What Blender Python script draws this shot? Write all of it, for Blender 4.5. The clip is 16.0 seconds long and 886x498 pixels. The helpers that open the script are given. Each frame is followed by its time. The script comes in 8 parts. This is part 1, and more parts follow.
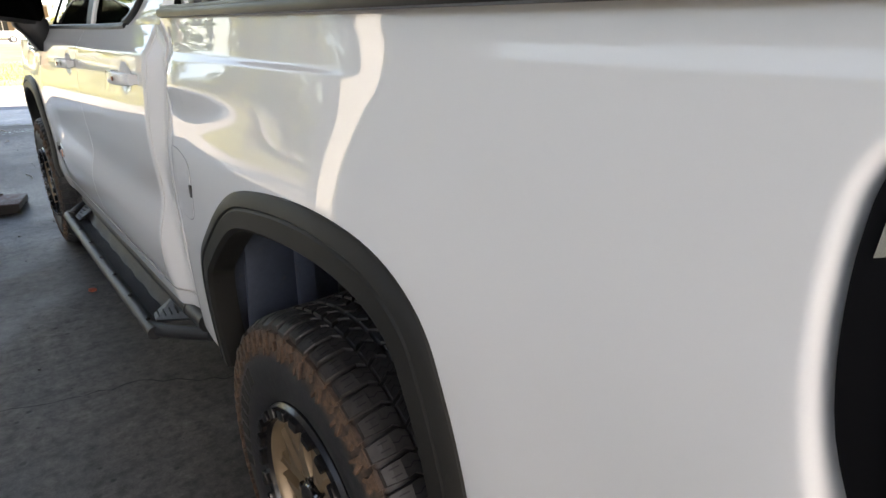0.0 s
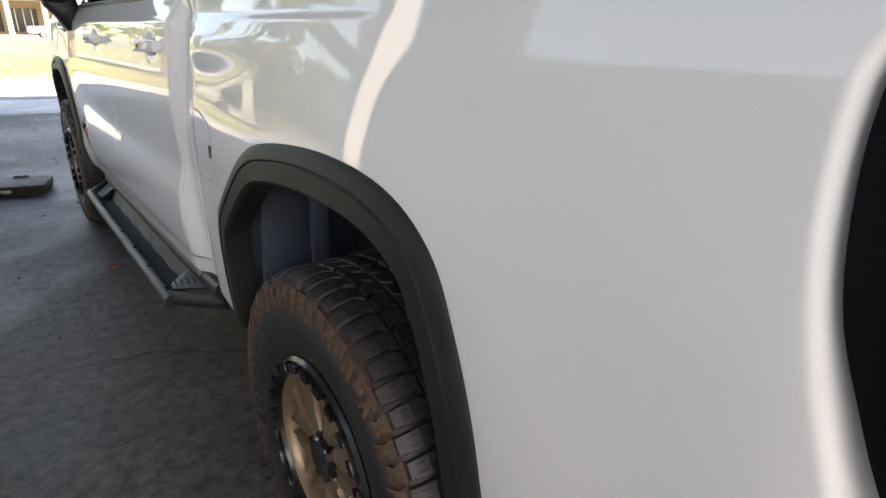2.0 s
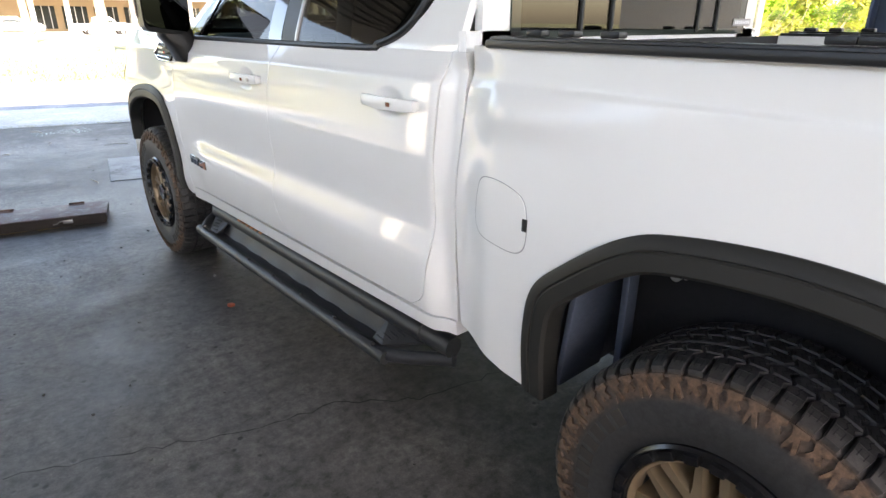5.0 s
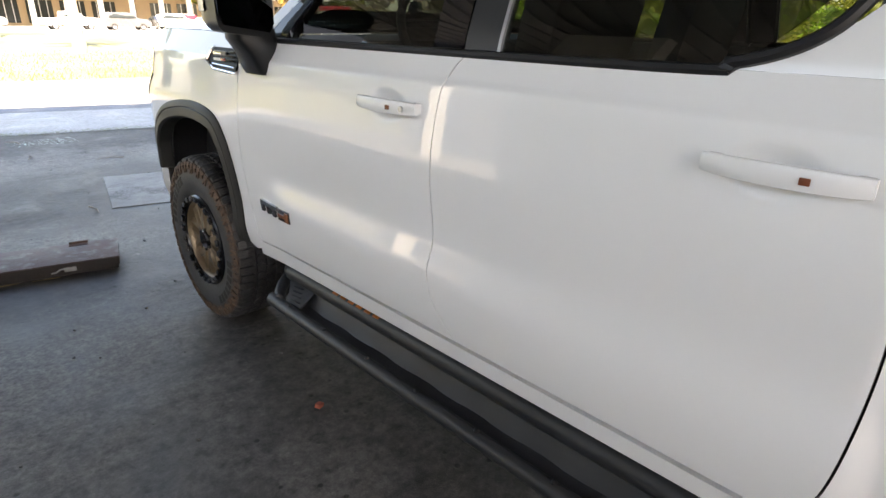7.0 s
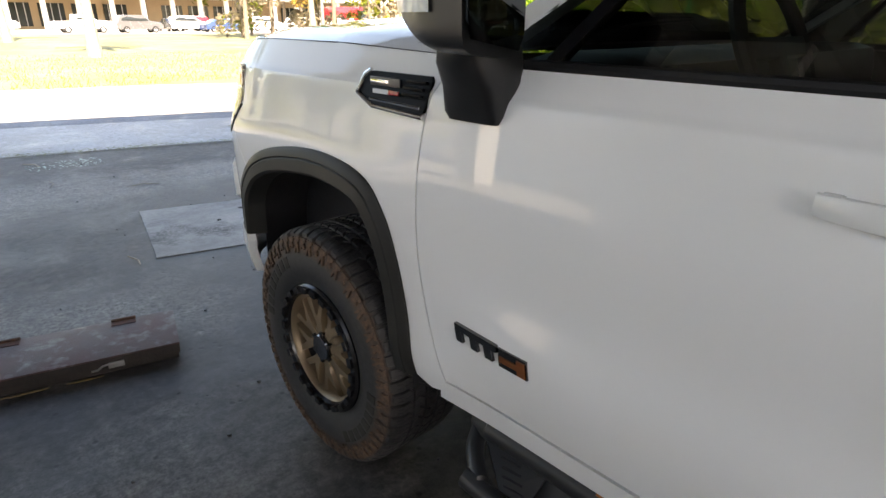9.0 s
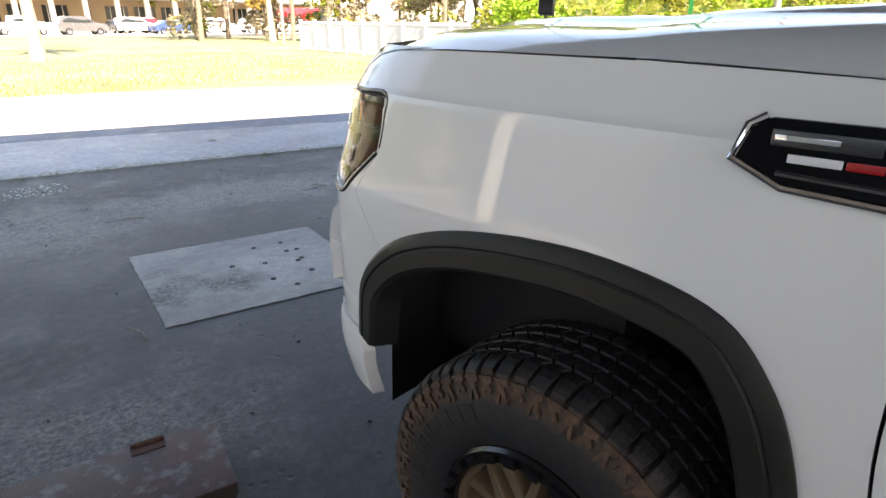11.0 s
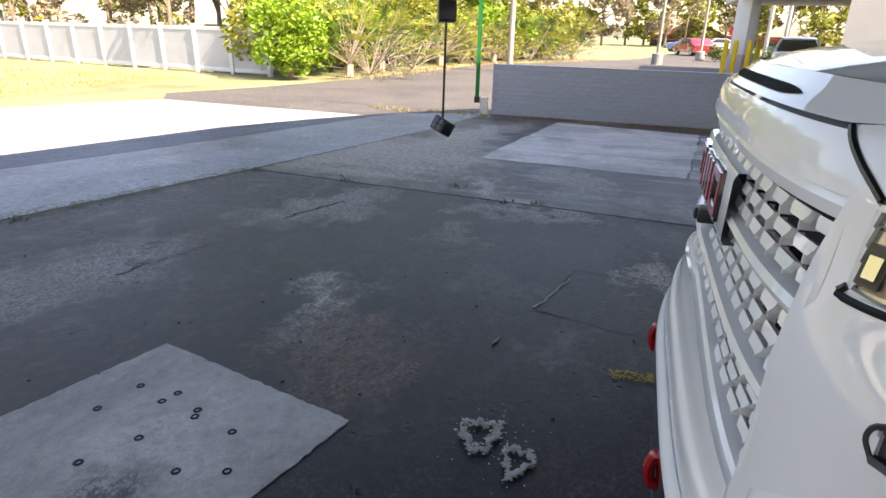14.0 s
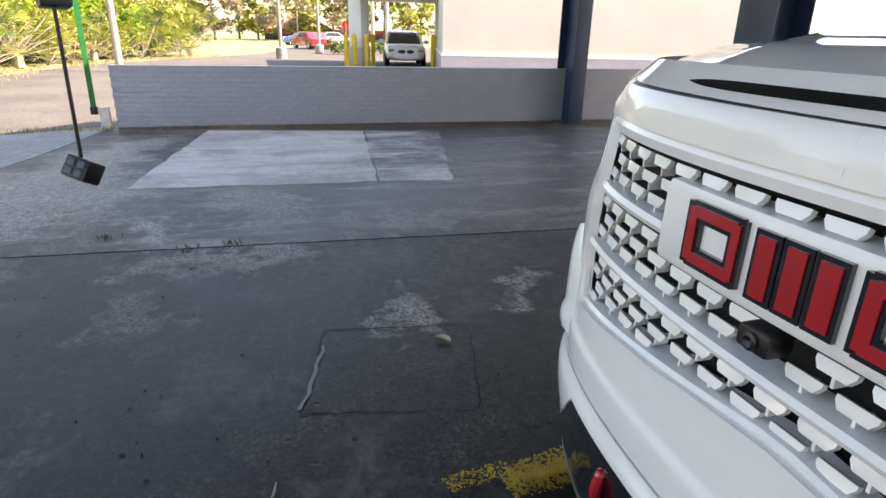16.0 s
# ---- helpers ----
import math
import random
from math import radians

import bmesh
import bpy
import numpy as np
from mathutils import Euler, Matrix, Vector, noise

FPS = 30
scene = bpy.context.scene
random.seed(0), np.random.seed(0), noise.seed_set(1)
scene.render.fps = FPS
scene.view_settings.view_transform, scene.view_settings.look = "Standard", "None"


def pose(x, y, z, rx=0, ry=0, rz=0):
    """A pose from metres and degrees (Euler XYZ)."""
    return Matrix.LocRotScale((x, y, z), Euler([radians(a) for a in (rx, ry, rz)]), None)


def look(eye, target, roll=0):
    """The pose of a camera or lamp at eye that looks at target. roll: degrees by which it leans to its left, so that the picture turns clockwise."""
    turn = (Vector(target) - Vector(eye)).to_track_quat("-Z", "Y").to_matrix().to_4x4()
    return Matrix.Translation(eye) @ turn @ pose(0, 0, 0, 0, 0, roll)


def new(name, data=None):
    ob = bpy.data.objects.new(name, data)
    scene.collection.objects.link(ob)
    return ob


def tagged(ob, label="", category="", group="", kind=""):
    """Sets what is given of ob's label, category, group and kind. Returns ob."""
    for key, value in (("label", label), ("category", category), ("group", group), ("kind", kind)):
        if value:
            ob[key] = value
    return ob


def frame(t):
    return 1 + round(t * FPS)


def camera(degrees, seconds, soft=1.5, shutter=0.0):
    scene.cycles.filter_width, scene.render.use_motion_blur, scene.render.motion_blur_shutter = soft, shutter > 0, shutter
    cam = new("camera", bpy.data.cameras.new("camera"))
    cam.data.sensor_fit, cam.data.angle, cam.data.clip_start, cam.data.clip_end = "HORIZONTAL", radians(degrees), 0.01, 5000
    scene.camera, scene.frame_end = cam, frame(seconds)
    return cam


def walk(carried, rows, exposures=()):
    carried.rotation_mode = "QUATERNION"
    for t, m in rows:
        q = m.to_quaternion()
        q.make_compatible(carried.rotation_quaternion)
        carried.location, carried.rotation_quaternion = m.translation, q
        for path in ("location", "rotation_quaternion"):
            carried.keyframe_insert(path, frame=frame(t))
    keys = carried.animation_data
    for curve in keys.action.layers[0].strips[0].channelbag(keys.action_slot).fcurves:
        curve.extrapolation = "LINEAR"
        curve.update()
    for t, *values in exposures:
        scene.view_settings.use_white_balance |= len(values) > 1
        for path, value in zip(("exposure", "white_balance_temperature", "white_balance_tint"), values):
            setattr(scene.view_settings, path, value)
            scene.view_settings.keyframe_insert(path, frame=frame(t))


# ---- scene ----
cam = camera(74.3, 16.0)
PATH = [
    (0, (-0.005, 0.979, 1.416), (1.186, 2.423, 0.71), 0.1),
    (0.5, (-0.003, 0.967, 1.393), (1.191, 2.411, 0.692), 0.4),
    (1, (-0.002, 0.958, 1.395), (1.188, 2.405, 0.695), 0.5),
    (1.5, (0.01, 0.934, 1.389), (1.185, 2.391, 0.684), 0.5),
    (2, (-0.023, 0.945, 1.329), (1.126, 2.425, 0.628), 0.9),
    (2.5, (-0.19, 0.912, 1.323), (0.951, 2.396, 0.617), 0.9),
    (3, (-0.318, 0.912, 1.338), (0.843, 2.378, 0.631), 0.5),
    (3.5, (-0.361, 1.099, 1.366), (0.851, 2.517, 0.645), 0.9),
    (4, (-0.456, 1.225, 1.453), (0.764, 2.639, 0.738), 0.9),
    (4.5, (-0.605, 1.395, 1.505), (0.611, 2.808, 0.78), 1.1),
    (4.7, (-0.656, 1.476, 1.504), (0.561, 2.888, 0.779), 0.7),
    (6.8, (-0.665, 2.657, 1.517), (0.618, 4.005, 0.787), 0.7),
    (7, (-0.646, 2.812, 1.5), (0.645, 4.155, 0.772), 1.0),
    (7.5, (-0.6, 3.188, 1.528), (0.685, 4.538, 0.801), 1.3),
    (8, (-0.608, 3.483, 1.509), (0.634, 4.871, 0.781), 1.2),
    (8.5, (-0.579, 3.75, 1.49), (0.666, 5.136, 0.764), 0.4),
    (9, (-0.489, 4.094, 1.505), (0.781, 5.456, 0.776), 0.5),
    (9.5, (-0.464, 4.392, 1.489), (0.809, 5.749, 0.755), 0.3),
    (9.7, (-0.471, 4.503, 1.499), (0.805, 5.856, 0.764), 0.2),
    (11.8, (-0.383, 5.594, 1.486), (1.097, 6.74, 0.78), 1.0),
    (12, (-0.378, 5.705, 1.472), (1.132, 6.813, 0.77), 1.1),
    (12.5, (-0.298, 6.026, 1.507), (1.252, 7.07, 0.795), 1.1),
    (13, (-0.245, 6.285, 1.497), (1.332, 7.295, 0.793), 1.1),
    (13.5, (-0.179, 6.557, 1.497), (1.508, 7.373, 0.799), 1.0),
    (14, (-0.008, 6.799, 1.497), (1.779, 7.364, 0.798), 1.4),
    (14.5, (0.192, 6.962, 1.5), (2.026, 7.349, 0.802), 1.4),
    (15, (0.414, 7.128, 1.505), (2.29, 7.152, 0.812), 1.3),
    (15.5, (0.66, 7.239, 1.477), (2.505, 6.893, 0.788), 1.3),
    (16, (0.951, 7.261, 1.485), (2.745, 6.709, 0.795), 1.3),
]
EXPOSURES = [(0, 2.36, 8150, 15), (1.5, 2.28, 8150, 15), (2.5, 2.40, 8100, 15), (3.5, 2.83, 8000, 15.3), (4.5, 3.15, 8000, 15.8), (7, 2.81, 8450, 16), (9.5, 2.34, 8450, 16), (12.5, 2.18, 7850, 18), (13.5, 1.96, 8000, 19), (14, 1.94, 8050, 19.5), (15, 2.27, 8150, 19), (16, 2.25, 8450, 18)]
walk(cam, [(t, look(eye, target, roll)) for t, eye, target, roll in PATH], EXPOSURES)

# ---- world, sun and exposure ----
world = bpy.data.worlds.new("sky")
scene.world = world
world.use_nodes = True
wn, wl = world.node_tree.nodes, world.node_tree.links
sky = wn.new("ShaderNodeTexSky")
sky.sky_type = "NISHITA"
sky.sun_disc = False
SUN_ELEV, SUN_TO = radians(46), Vector((0.28, 0.96, 0)).normalized()
sky.sun_elevation = SUN_ELEV
sky.sun_rotation = math.atan2(-SUN_TO.x, -SUN_TO.y)
sky.air_density, sky.dust_density, sky.ozone_density = 1.0, 1.6, 1.0
wl.new(sky.outputs[0], wn["Background"].inputs[0])
wn["Background"].inputs[1].default_value = 0.15
sun = new("sun", bpy.data.lights.new("sun", "SUN"))
sun.data.energy, sun.data.angle, sun.data.color = 5.0, radians(0.53), (1.0, 0.95, 0.86)
sun_way = Vector((SUN_TO.x * math.cos(SUN_ELEV), SUN_TO.y * math.cos(SUN_ELEV), -math.sin(SUN_ELEV)))
sun.matrix_world = Matrix.Translation((0, 0, 30)) @ sun_way.to_track_quat("-Z", "Y").to_matrix().to_4x4()


# ---- materials ----
def shader(name):
    m = bpy.data.materials.new(name)
    m.use_nodes = True
    return m, m.node_tree.nodes, m.node_tree.links, m.node_tree.nodes["Principled BSDF"]


def noise_node(n, l, scale, detail=4, rough=0.55, coord="Object", dist=0.0):
    tc, nt = n.new("ShaderNodeTexCoord"), n.new("ShaderNodeTexNoise")
    l.new(tc.outputs[coord], nt.inputs["Vector"])
    nt.inputs["Scale"].default_value, nt.inputs["Detail"].default_value = scale, detail
    nt.inputs["Roughness"].default_value, nt.inputs["Distortion"].default_value = rough, dist
    return nt


def ramp_node(n, l, src, stops):
    r = n.new("ShaderNodeValToRGB")
    el = r.color_ramp.elements
    while len(el) < len(stops):
        el.new(0.5)
    for e, (p, c) in zip(el, stops):
        e.position = p
        e.color = (*c, 1) if isinstance(c, tuple) else (c, c, c, 1)
    l.new(src, r.inputs[0])
    return r


def mix_node(n, l, fac, a, b, mode="MIX"):
    x = n.new("ShaderNodeMix")
    x.data_type, x.blend_type = "RGBA", mode
    for sock, v in ((x.inputs[0], fac), (x.inputs[6], a), (x.inputs[7], b)):
        if isinstance(v, (int, float)):
            sock.default_value = v
        elif isinstance(v, tuple):
            sock.default_value = (*v, 1)
        else:
            l.new(v, sock)
    return x.outputs[2]


def M(name, base, rough=0.5, metal=0.0, vary=0.18, scale=5.0, fine=60.0, bump=0.0, coat=0.0, spec=0.5, dirt=None, dirt_at=0.6, island=0.0):
    """A surface with variation at two scales, optional dirt and relief."""
    m, n, l, b = shader(name)
    n1, n2 = noise_node(n, l, scale), noise_node(n, l, fine, 3)
    lo, hi = tuple(c * (1 - vary) for c in base), tuple(min(1, c * (1 + vary)) for c in base)
    col = ramp_node(n, l, n1.outputs[0], [(0.3, lo), (0.7, hi)]).outputs[0]
    g = ramp_node(n, l, n2.outputs[0], [(0.3, 1 - vary * 0.6), (0.7, 1.0)]).outputs[0]
    col = mix_node(n, l, 1.0, col, g, "MULTIPLY")
    if island:
        gi = n.new("ShaderNodeObjectInfo")
        r = ramp_node(n, l, gi.outputs["Random"], [(0.0, 1 - island), (1.0, 1.0)])
        col = mix_node(n, l, 1.0, col, r.outputs[0], "MULTIPLY")
    if dirt:
        nd = noise_node(n, l, scale * 2.3, 6, 0.65)
        f = ramp_node(n, l, nd.outputs[0], [(dirt_at, 0.0), (min(1, dirt_at + 0.15), 1.0)])
        col = mix_node(n, l, f.outputs[0], col, dirt)
    l.new(col, b.inputs["Base Color"])
    rr = ramp_node(n, l, n1.outputs[0], [(0.3, max(0.02, rough * 0.85)), (0.7, min(1, rough * 1.15))])
    l.new(rr.outputs[0], b.inputs["Roughness"])
    b.inputs["Metallic"].default_value = metal
    b.inputs["Specular IOR Level"].default_value = spec
    b.inputs["Coat Weight"].default_value = coat
    b.inputs["Coat Roughness"].default_value = 0.008
    if bump:
        bp = n.new("ShaderNodeBump")
        bp.inputs["Strength"].default_value, bp.inputs["Distance"].default_value = bump, 0.01
        l.new(n2.outputs[0], bp.inputs["Height"])
        l.new(bp.outputs[0], b.inputs["Normal"])
    return m


def glassy(name, tint, rough=0.0, ior=1.5, gloss=1.0):
    """Thin glass: clear through its tint, glossy by Fresnel."""
    m, n, l, b = shader(name)
    n.remove(b)
    out = n["Material Output"]
    tr, gl, fr, mx = n.new("ShaderNodeBsdfTransparent"), n.new("ShaderNodeBsdfGlossy"), n.new("ShaderNodeLayerWeight"), n.new("ShaderNodeMixShader")
    tr.inputs[0].default_value = (*tint, 1)
    gl.inputs[0].default_value = (gloss, gloss, gloss, 1)
    gl.inputs["Roughness"].default_value = rough
    fr.inputs[0].default_value = 0.5
    f0 = ((ior - 1) / (ior + 1)) ** 2
    pw, sc = n.new("ShaderNodeMath"), n.new("ShaderNodeMath")
    pw.operation, sc.operation = "POWER", "MULTIPLY_ADD"
    l.new(fr.outputs["Facing"], pw.inputs[0])
    pw.inputs[1].default_value = 5.0
    l.new(pw.outputs[0], sc.inputs[0])
    sc.inputs[1].default_value, sc.inputs[2].default_value = 1 - f0, f0
    l.new(sc.outputs[0], mx.inputs[0])
    l.new(tr.outputs[0], mx.inputs[1])
    l.new(gl.outputs[0], mx.inputs[2])
    l.new(mx.outputs[0], out.inputs[0])
    return m


PAINT = M("white_paint", (0.80, 0.80, 0.79), 0.55, vary=0.012, scale=1.5, fine=400, coat=1.0, spec=0.15)
FLARE = M("flare_plastic", (0.020, 0.0195, 0.018), 0.50, vary=0.15, fine=900, bump=0.05, spec=0.3)
BLACK = M("black_plastic", (0.012, 0.012, 0.013), 0.38, vary=0.2, fine=500, bump=0.04)
GLOSSBLACK = M("gloss_black", (0.006, 0.006, 0.007), 0.08, vary=0.1, coat=1.0)
LAMPBLACK = M("lamp_black", (0.006, 0.006, 0.007), 0.34, vary=0.1, spec=0.06)
DARK = M("dark_underbody", (0.010, 0.010, 0.012), 0.8, vary=0.4, bump=0.2)
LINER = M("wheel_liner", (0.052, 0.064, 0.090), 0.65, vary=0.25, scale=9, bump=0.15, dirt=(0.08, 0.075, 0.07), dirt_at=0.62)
STEPPAINT = M("step_powdercoat", (0.022, 0.023, 0.025), 0.45, vary=0.2, fine=1200, bump=0.12)
LAMPGREY = M("lamp_grey", (0.17, 0.16, 0.145), 0.25, 0.7, vary=0.2, scale=40)
SILVER = M("lamp_silver", (0.46, 0.44, 0.385), 0.22, 0.85, vary=0.12, scale=25)
CHROME = M("chrome", (0.75, 0.75, 0.76), 0.10, 1.0, vary=0.04)
LOCKBLACK = M("bead_ring_black", (0.008, 0.008, 0.009), 0.24, vary=0.15)
BRONZE = M("bronze_rim", (0.25, 0.185, 0.118), 0.36, 0.45, vary=0.12, scale=12, fine=900, dirt=(0.12, 0.085, 0.055), dirt_at=0.66)
RED = M("red_enamel", (0.42, 0.012, 0.016), 0.22, vary=0.1, coat=0.8)
COPPER = M("copper_orange", (0.55, 0.16, 0.03), 0.28, 0.3, vary=0.1, coat=0.5)
BADGECOPPER = M("badge_copper", (0.24, 0.070, 0.020), 0.35, 0.3, vary=0.1, coat=0.3)
LENSRED = M("tail_lens_red", (0.40, 0.006, 0.010), 0.06, vary=0.15, scale=14, coat=1.0)
AMBER = M("amber_reflector", (0.060, 0.013, 0.006), 0.55, vary=0.15, scale=30, spec=0.04)
AMBERDARK = M("amber_sensor", (0.20, 0.055, 0.022), 0.3, vary=0.1)
AMBERLIT = M("amber_edge", (0.75, 0.20, 0.01), 0.15, vary=0.1)
LEATHER = M("seat_leather", (0.016, 0.015, 0.015), 0.5, vary=0.2, fine=300, bump=0.2)
GLASS = glassy("tinted_glass", (0.20, 0.225, 0.21), ior=1.55)
CLEAR = glassy("clear_lens", (0.93, 0.93, 0.93), ior=1.22)
MIRROR = M("mirror_glass", (0.11, 0.115, 0.125), 0.02, 1.0, vary=0.02)
STEEL = M("navy_steel", (0.022, 0.040, 0.085), 0.40, vary=0.25, scale=3, bump=0.05, dirt=(0.05, 0.05, 0.055), dirt_at=0.68)
ZINC = M("zinc", (0.5, 0.5, 0.5), 0.35, 0.9, vary=0.15)
CEILING = M("ceiling_metal", (0.12, 0.122, 0.125), 0.6, vary=0.15, scale=2, bump=0.03)
STUCCO = M("white_painted_block", (0.74, 0.74, 0.72), 0.9, vary=0.08, scale=1.2, fine=120, bump=0.2)
BEIGE = M("beige_stucco", (0.70, 0.64, 0.54), 0.9, vary=0.05, scale=0.8, fine=120, bump=0.1)
WHITEWALL = M("white_stucco", (0.78, 0.77, 0.74), 0.9, vary=0.04, scale=0.8, fine=120, bump=0.1)
LILAC = M("plinth_tile", (0.55, 0.48, 0.50), 0.7, vary=0.06)
VINYL = M("white_vinyl", (0.80, 0.80, 0.82), 0.45, vary=0.03)
# white vinyl panels, darkened and blued in colour for their shade
FENCESHADE = M("fence_panel_shade", (0.42, 0.43, 0.47), 0.5, vary=0.06, scale=2)
FENCEWHITE = M("fence_vinyl", (0.62, 0.62, 0.66), 0.45, vary=0.05)
YELLOWLINE = M("worn_yellow", (0.50, 0.34, 0.04), 0.8, vary=0.35, scale=20)
YELLOW = M("yellow_paint", (0.75, 0.50, 0.02), 0.5, vary=0.08)
GREEN = M("green_strap", (0.006, 0.20, 0.045), 0.6, vary=0.2, scale=30, fine=600, bump=0.2)
RUST = M("rusty_iron", (0.10, 0.045, 0.03), 0.75, vary=0.4, scale=40, bump=0.3)
WOODRED = M("worn_red_board", (0.078, 0.034, 0.037), 0.6, vary=0.45, scale=5, fine=150, bump=0.4, dirt=(0.155, 0.135, 0.14), dirt_at=0.52)
WOODEND = M("board_edge", (0.035, 0.028, 0.025), 0.85, vary=0.4, scale=14, bump=0.4, dirt=(0.14, 0.10, 0.05), dirt_at=0.66)
BARK = M("bark", (0.20, 0.16, 0.12), 0.95, vary=0.3, scale=8, fine=60, bump=0.8)
PALMBARK = M("palm_bark", (0.30, 0.25, 0.20), 0.95, vary=0.25, scale=6, fine=40, bump=0.8)


def leafy(name, a, b_, rough=0.5):
    m, n, l, b = shader(name)
    g = n.new("ShaderNodeNewGeometry")
    r = ramp_node(n, l, g.outputs["Random Per Island"], [(0.0, a), (1.0, b_)])
    l.new(r.outputs[0], b.inputs["Base Color"])
    b.inputs["Roughness"].default_value = rough
    b.inputs["Subsurface Weight"].default_value = 0.0
    t = n.new("ShaderNodeBsdfTranslucent")
    mx = n.new("ShaderNodeMixShader")
    l.new(r.outputs[0], t.inputs[0])
    mx.inputs[0].default_value = 0.35
    l.new(b.outputs[0], mx.inputs[1])
    l.new(t.outputs[0], mx.inputs[2])
    l.new(mx.outputs[0], n["Material Output"].inputs[0])
    return m


LEAF_BRIGHT = leafy("leaf_bright", (0.10, 0.22, 0.015), (0.32, 0.46, 0.04))
LEAF_OLIVE = leafy("leaf_olive", (0.11, 0.15, 0.02), (0.38, 0.37, 0.07))
LEAF_DARK = leafy("leaf_dark", (0.025, 0.06, 0.012), (0.10, 0.16, 0.03))
LEAF_AUTUMN = leafy("leaf_autumn", (0.22, 0.12, 0.03), (0.42, 0.30, 0.06))
LEAF_GREY = leafy("leaf_grey", (0.16, 0.13, 0.09), (0.34, 0.28, 0.18))
STRAW = leafy("straw_litter", (0.20, 0.13, 0.05), (0.48, 0.36, 0.18))


# bloom tones; the second paints bounced light on the floor beside the truck
CHALK, BOUNCE_LIT, OILY, RUSTY = (0.31, 0.292, 0.272), (0.132, 0.130, 0.128), (0.011, 0.010, 0.0105), (0.13, 0.085, 0.060)


def paving(name, base, stain, light, rough=0.6, gloss=0.45, pits=True, broad=0.45, blooms=(), relief=0.6, grain=1.0, spec=0.5, streak=0.0):
    """Worn slab: broad stains, pale scuffs, grime specks, pits, gloss that follows the stains."""
    m, n, l, b = shader(name)
    big, mid = noise_node(n, l, broad, 6, 0.62, dist=0.8), noise_node(n, l, 1.9, 8, 0.70, dist=0.4)
    fine, grit, speck = noise_node(n, l, 16, 7, 0.72), noise_node(n, l, 190, 3, 0.6), noise_node(n, l, 46, 5, 0.75)
    col = ramp_node(n, l, big.outputs[0], [(0.38, stain), (0.58, base)]).outputs[0]
    f = ramp_node(n, l, mid.outputs[0], [(0.50, 0.0), (0.72, 0.85)]).outputs[0]
    col = mix_node(n, l, f, col, light)
    tc = n.new("ShaderNodeTexCoord")
    sheen = ramp_node(n, l, mid.outputs[0], [(0.32, gloss), (0.62, rough)]).outputs[0]
    if streak:
        ms = n.new("ShaderNodeMapping")
        ms.inputs["Scale"].default_value = (3.2, 0.55, 1.0)
        ms.inputs["Rotation"].default_value = (0, 0, 0.12)
        l.new(tc.outputs["Object"], ms.inputs[0])
        run = noise_node(n, l, 1.0, 8, 0.68, dist=0.7)
        l.new(ms.outputs[0], run.inputs["Vector"])
        col = mix_node(n, l, ramp_node(n, l, run.outputs[0], [(0.52, 0.0), (0.64, streak)]).outputs[0], col, light)
        col = mix_node(n, l, ramp_node(n, l, run.outputs[0], [(0.36, streak), (0.46, 0.0)]).outputs[0], col, stain)
    if blooms:
        wn = noise_node(n, l, 2.6, 5, 0.62)
        off, add = n.new("ShaderNodeVectorMath"), n.new("ShaderNodeVectorMath")
        off.operation, add.operation = "MULTIPLY_ADD", "ADD"
        off.inputs[1].default_value, off.inputs[2].default_value = (1.5, 1.5, 0), (-0.75, -0.75, 0)
        l.new(wn.outputs["Color"], off.inputs[0])
        l.new(tc.outputs["Object"], add.inputs[0])
        l.new(off.outputs[0], add.inputs[1])
    for bx, by, rx, ry, turn, strength, hue in blooms:
        mp, ln = n.new("ShaderNodeMapping"), n.new("ShaderNodeVectorMath")
        mp.vector_type = "TEXTURE"
        mp.inputs["Location"].default_value = (bx, by, 0)
        mp.inputs["Rotation"].default_value = (0, 0, turn)
        mp.inputs["Scale"].default_value = (rx, ry, 50)
        ln.operation = "LENGTH"
        l.new(add.outputs[0], mp.inputs[0])
        l.new(mp.outputs[0], ln.inputs[0])
        reach = ramp_node(n, l, ln.outputs["Value"], [(0.40, strength), (1.0, 0.0)]).outputs[0]
        torn = ramp_node(n, l, mid.outputs[0], [(0.34, 0.40), (0.50, 1.0)]).outputs[0]
        if hue != BOUNCE_LIT:
            torn = mix_node(n, l, 1.0, torn, ramp_node(n, l, speck.outputs[0], [(0.42, 0.22), (0.53, 1.0)]).outputs[0], "MULTIPLY")
        if hue == OILY:
            sheen = mix_node(n, l, mix_node(n, l, 1.0, reach, torn, "MULTIPLY"), sheen, (0.42, 0.42, 0.42))
        col = mix_node(n, l, mix_node(n, l, 1.0, reach, torn, "MULTIPLY"), col, hue)
    g1 = ramp_node(n, l, fine.outputs[0], [(0.32, 1 - 0.60 * grain), (0.50, 1 - 0.08 * grain), (0.68, 1 + 0.35 * grain)]).outputs[0]
    col = mix_node(n, l, 1.0, col, g1, "MULTIPLY")
    g2 = ramp_node(n, l, grit.outputs[0], [(0.25, 0.72), (0.65, 1.12)]).outputs[0]
    col = mix_node(n, l, 1.0, col, g2, "MULTIPLY")
    if grain > 1:
        g3 = ramp_node(n, l, speck.outputs[0], [(0.34, 0.78), (0.52, 1.0), (0.64, 1.18)]).outputs[0]
        col = mix_node(n, l, 1.0, col, g3, "MULTIPLY")
    s1 = ramp_node(n, l, speck.outputs[0], [(0.66, 0.0), (0.72, 0.55)]).outputs[0]
    col = mix_node(n, l, s1, col, tuple(min(0.7, c * 1.5) for c in light))
    vo = n.new("ShaderNodeTexVoronoi")
    l.new(tc.outputs["Object"], vo.inputs["Vector"])
    vo.inputs["Scale"].default_value = 11.0
    pm = ramp_node(n, l, vo.outputs["Distance"], [(0.08, 0.0), (0.16, 1.0)])
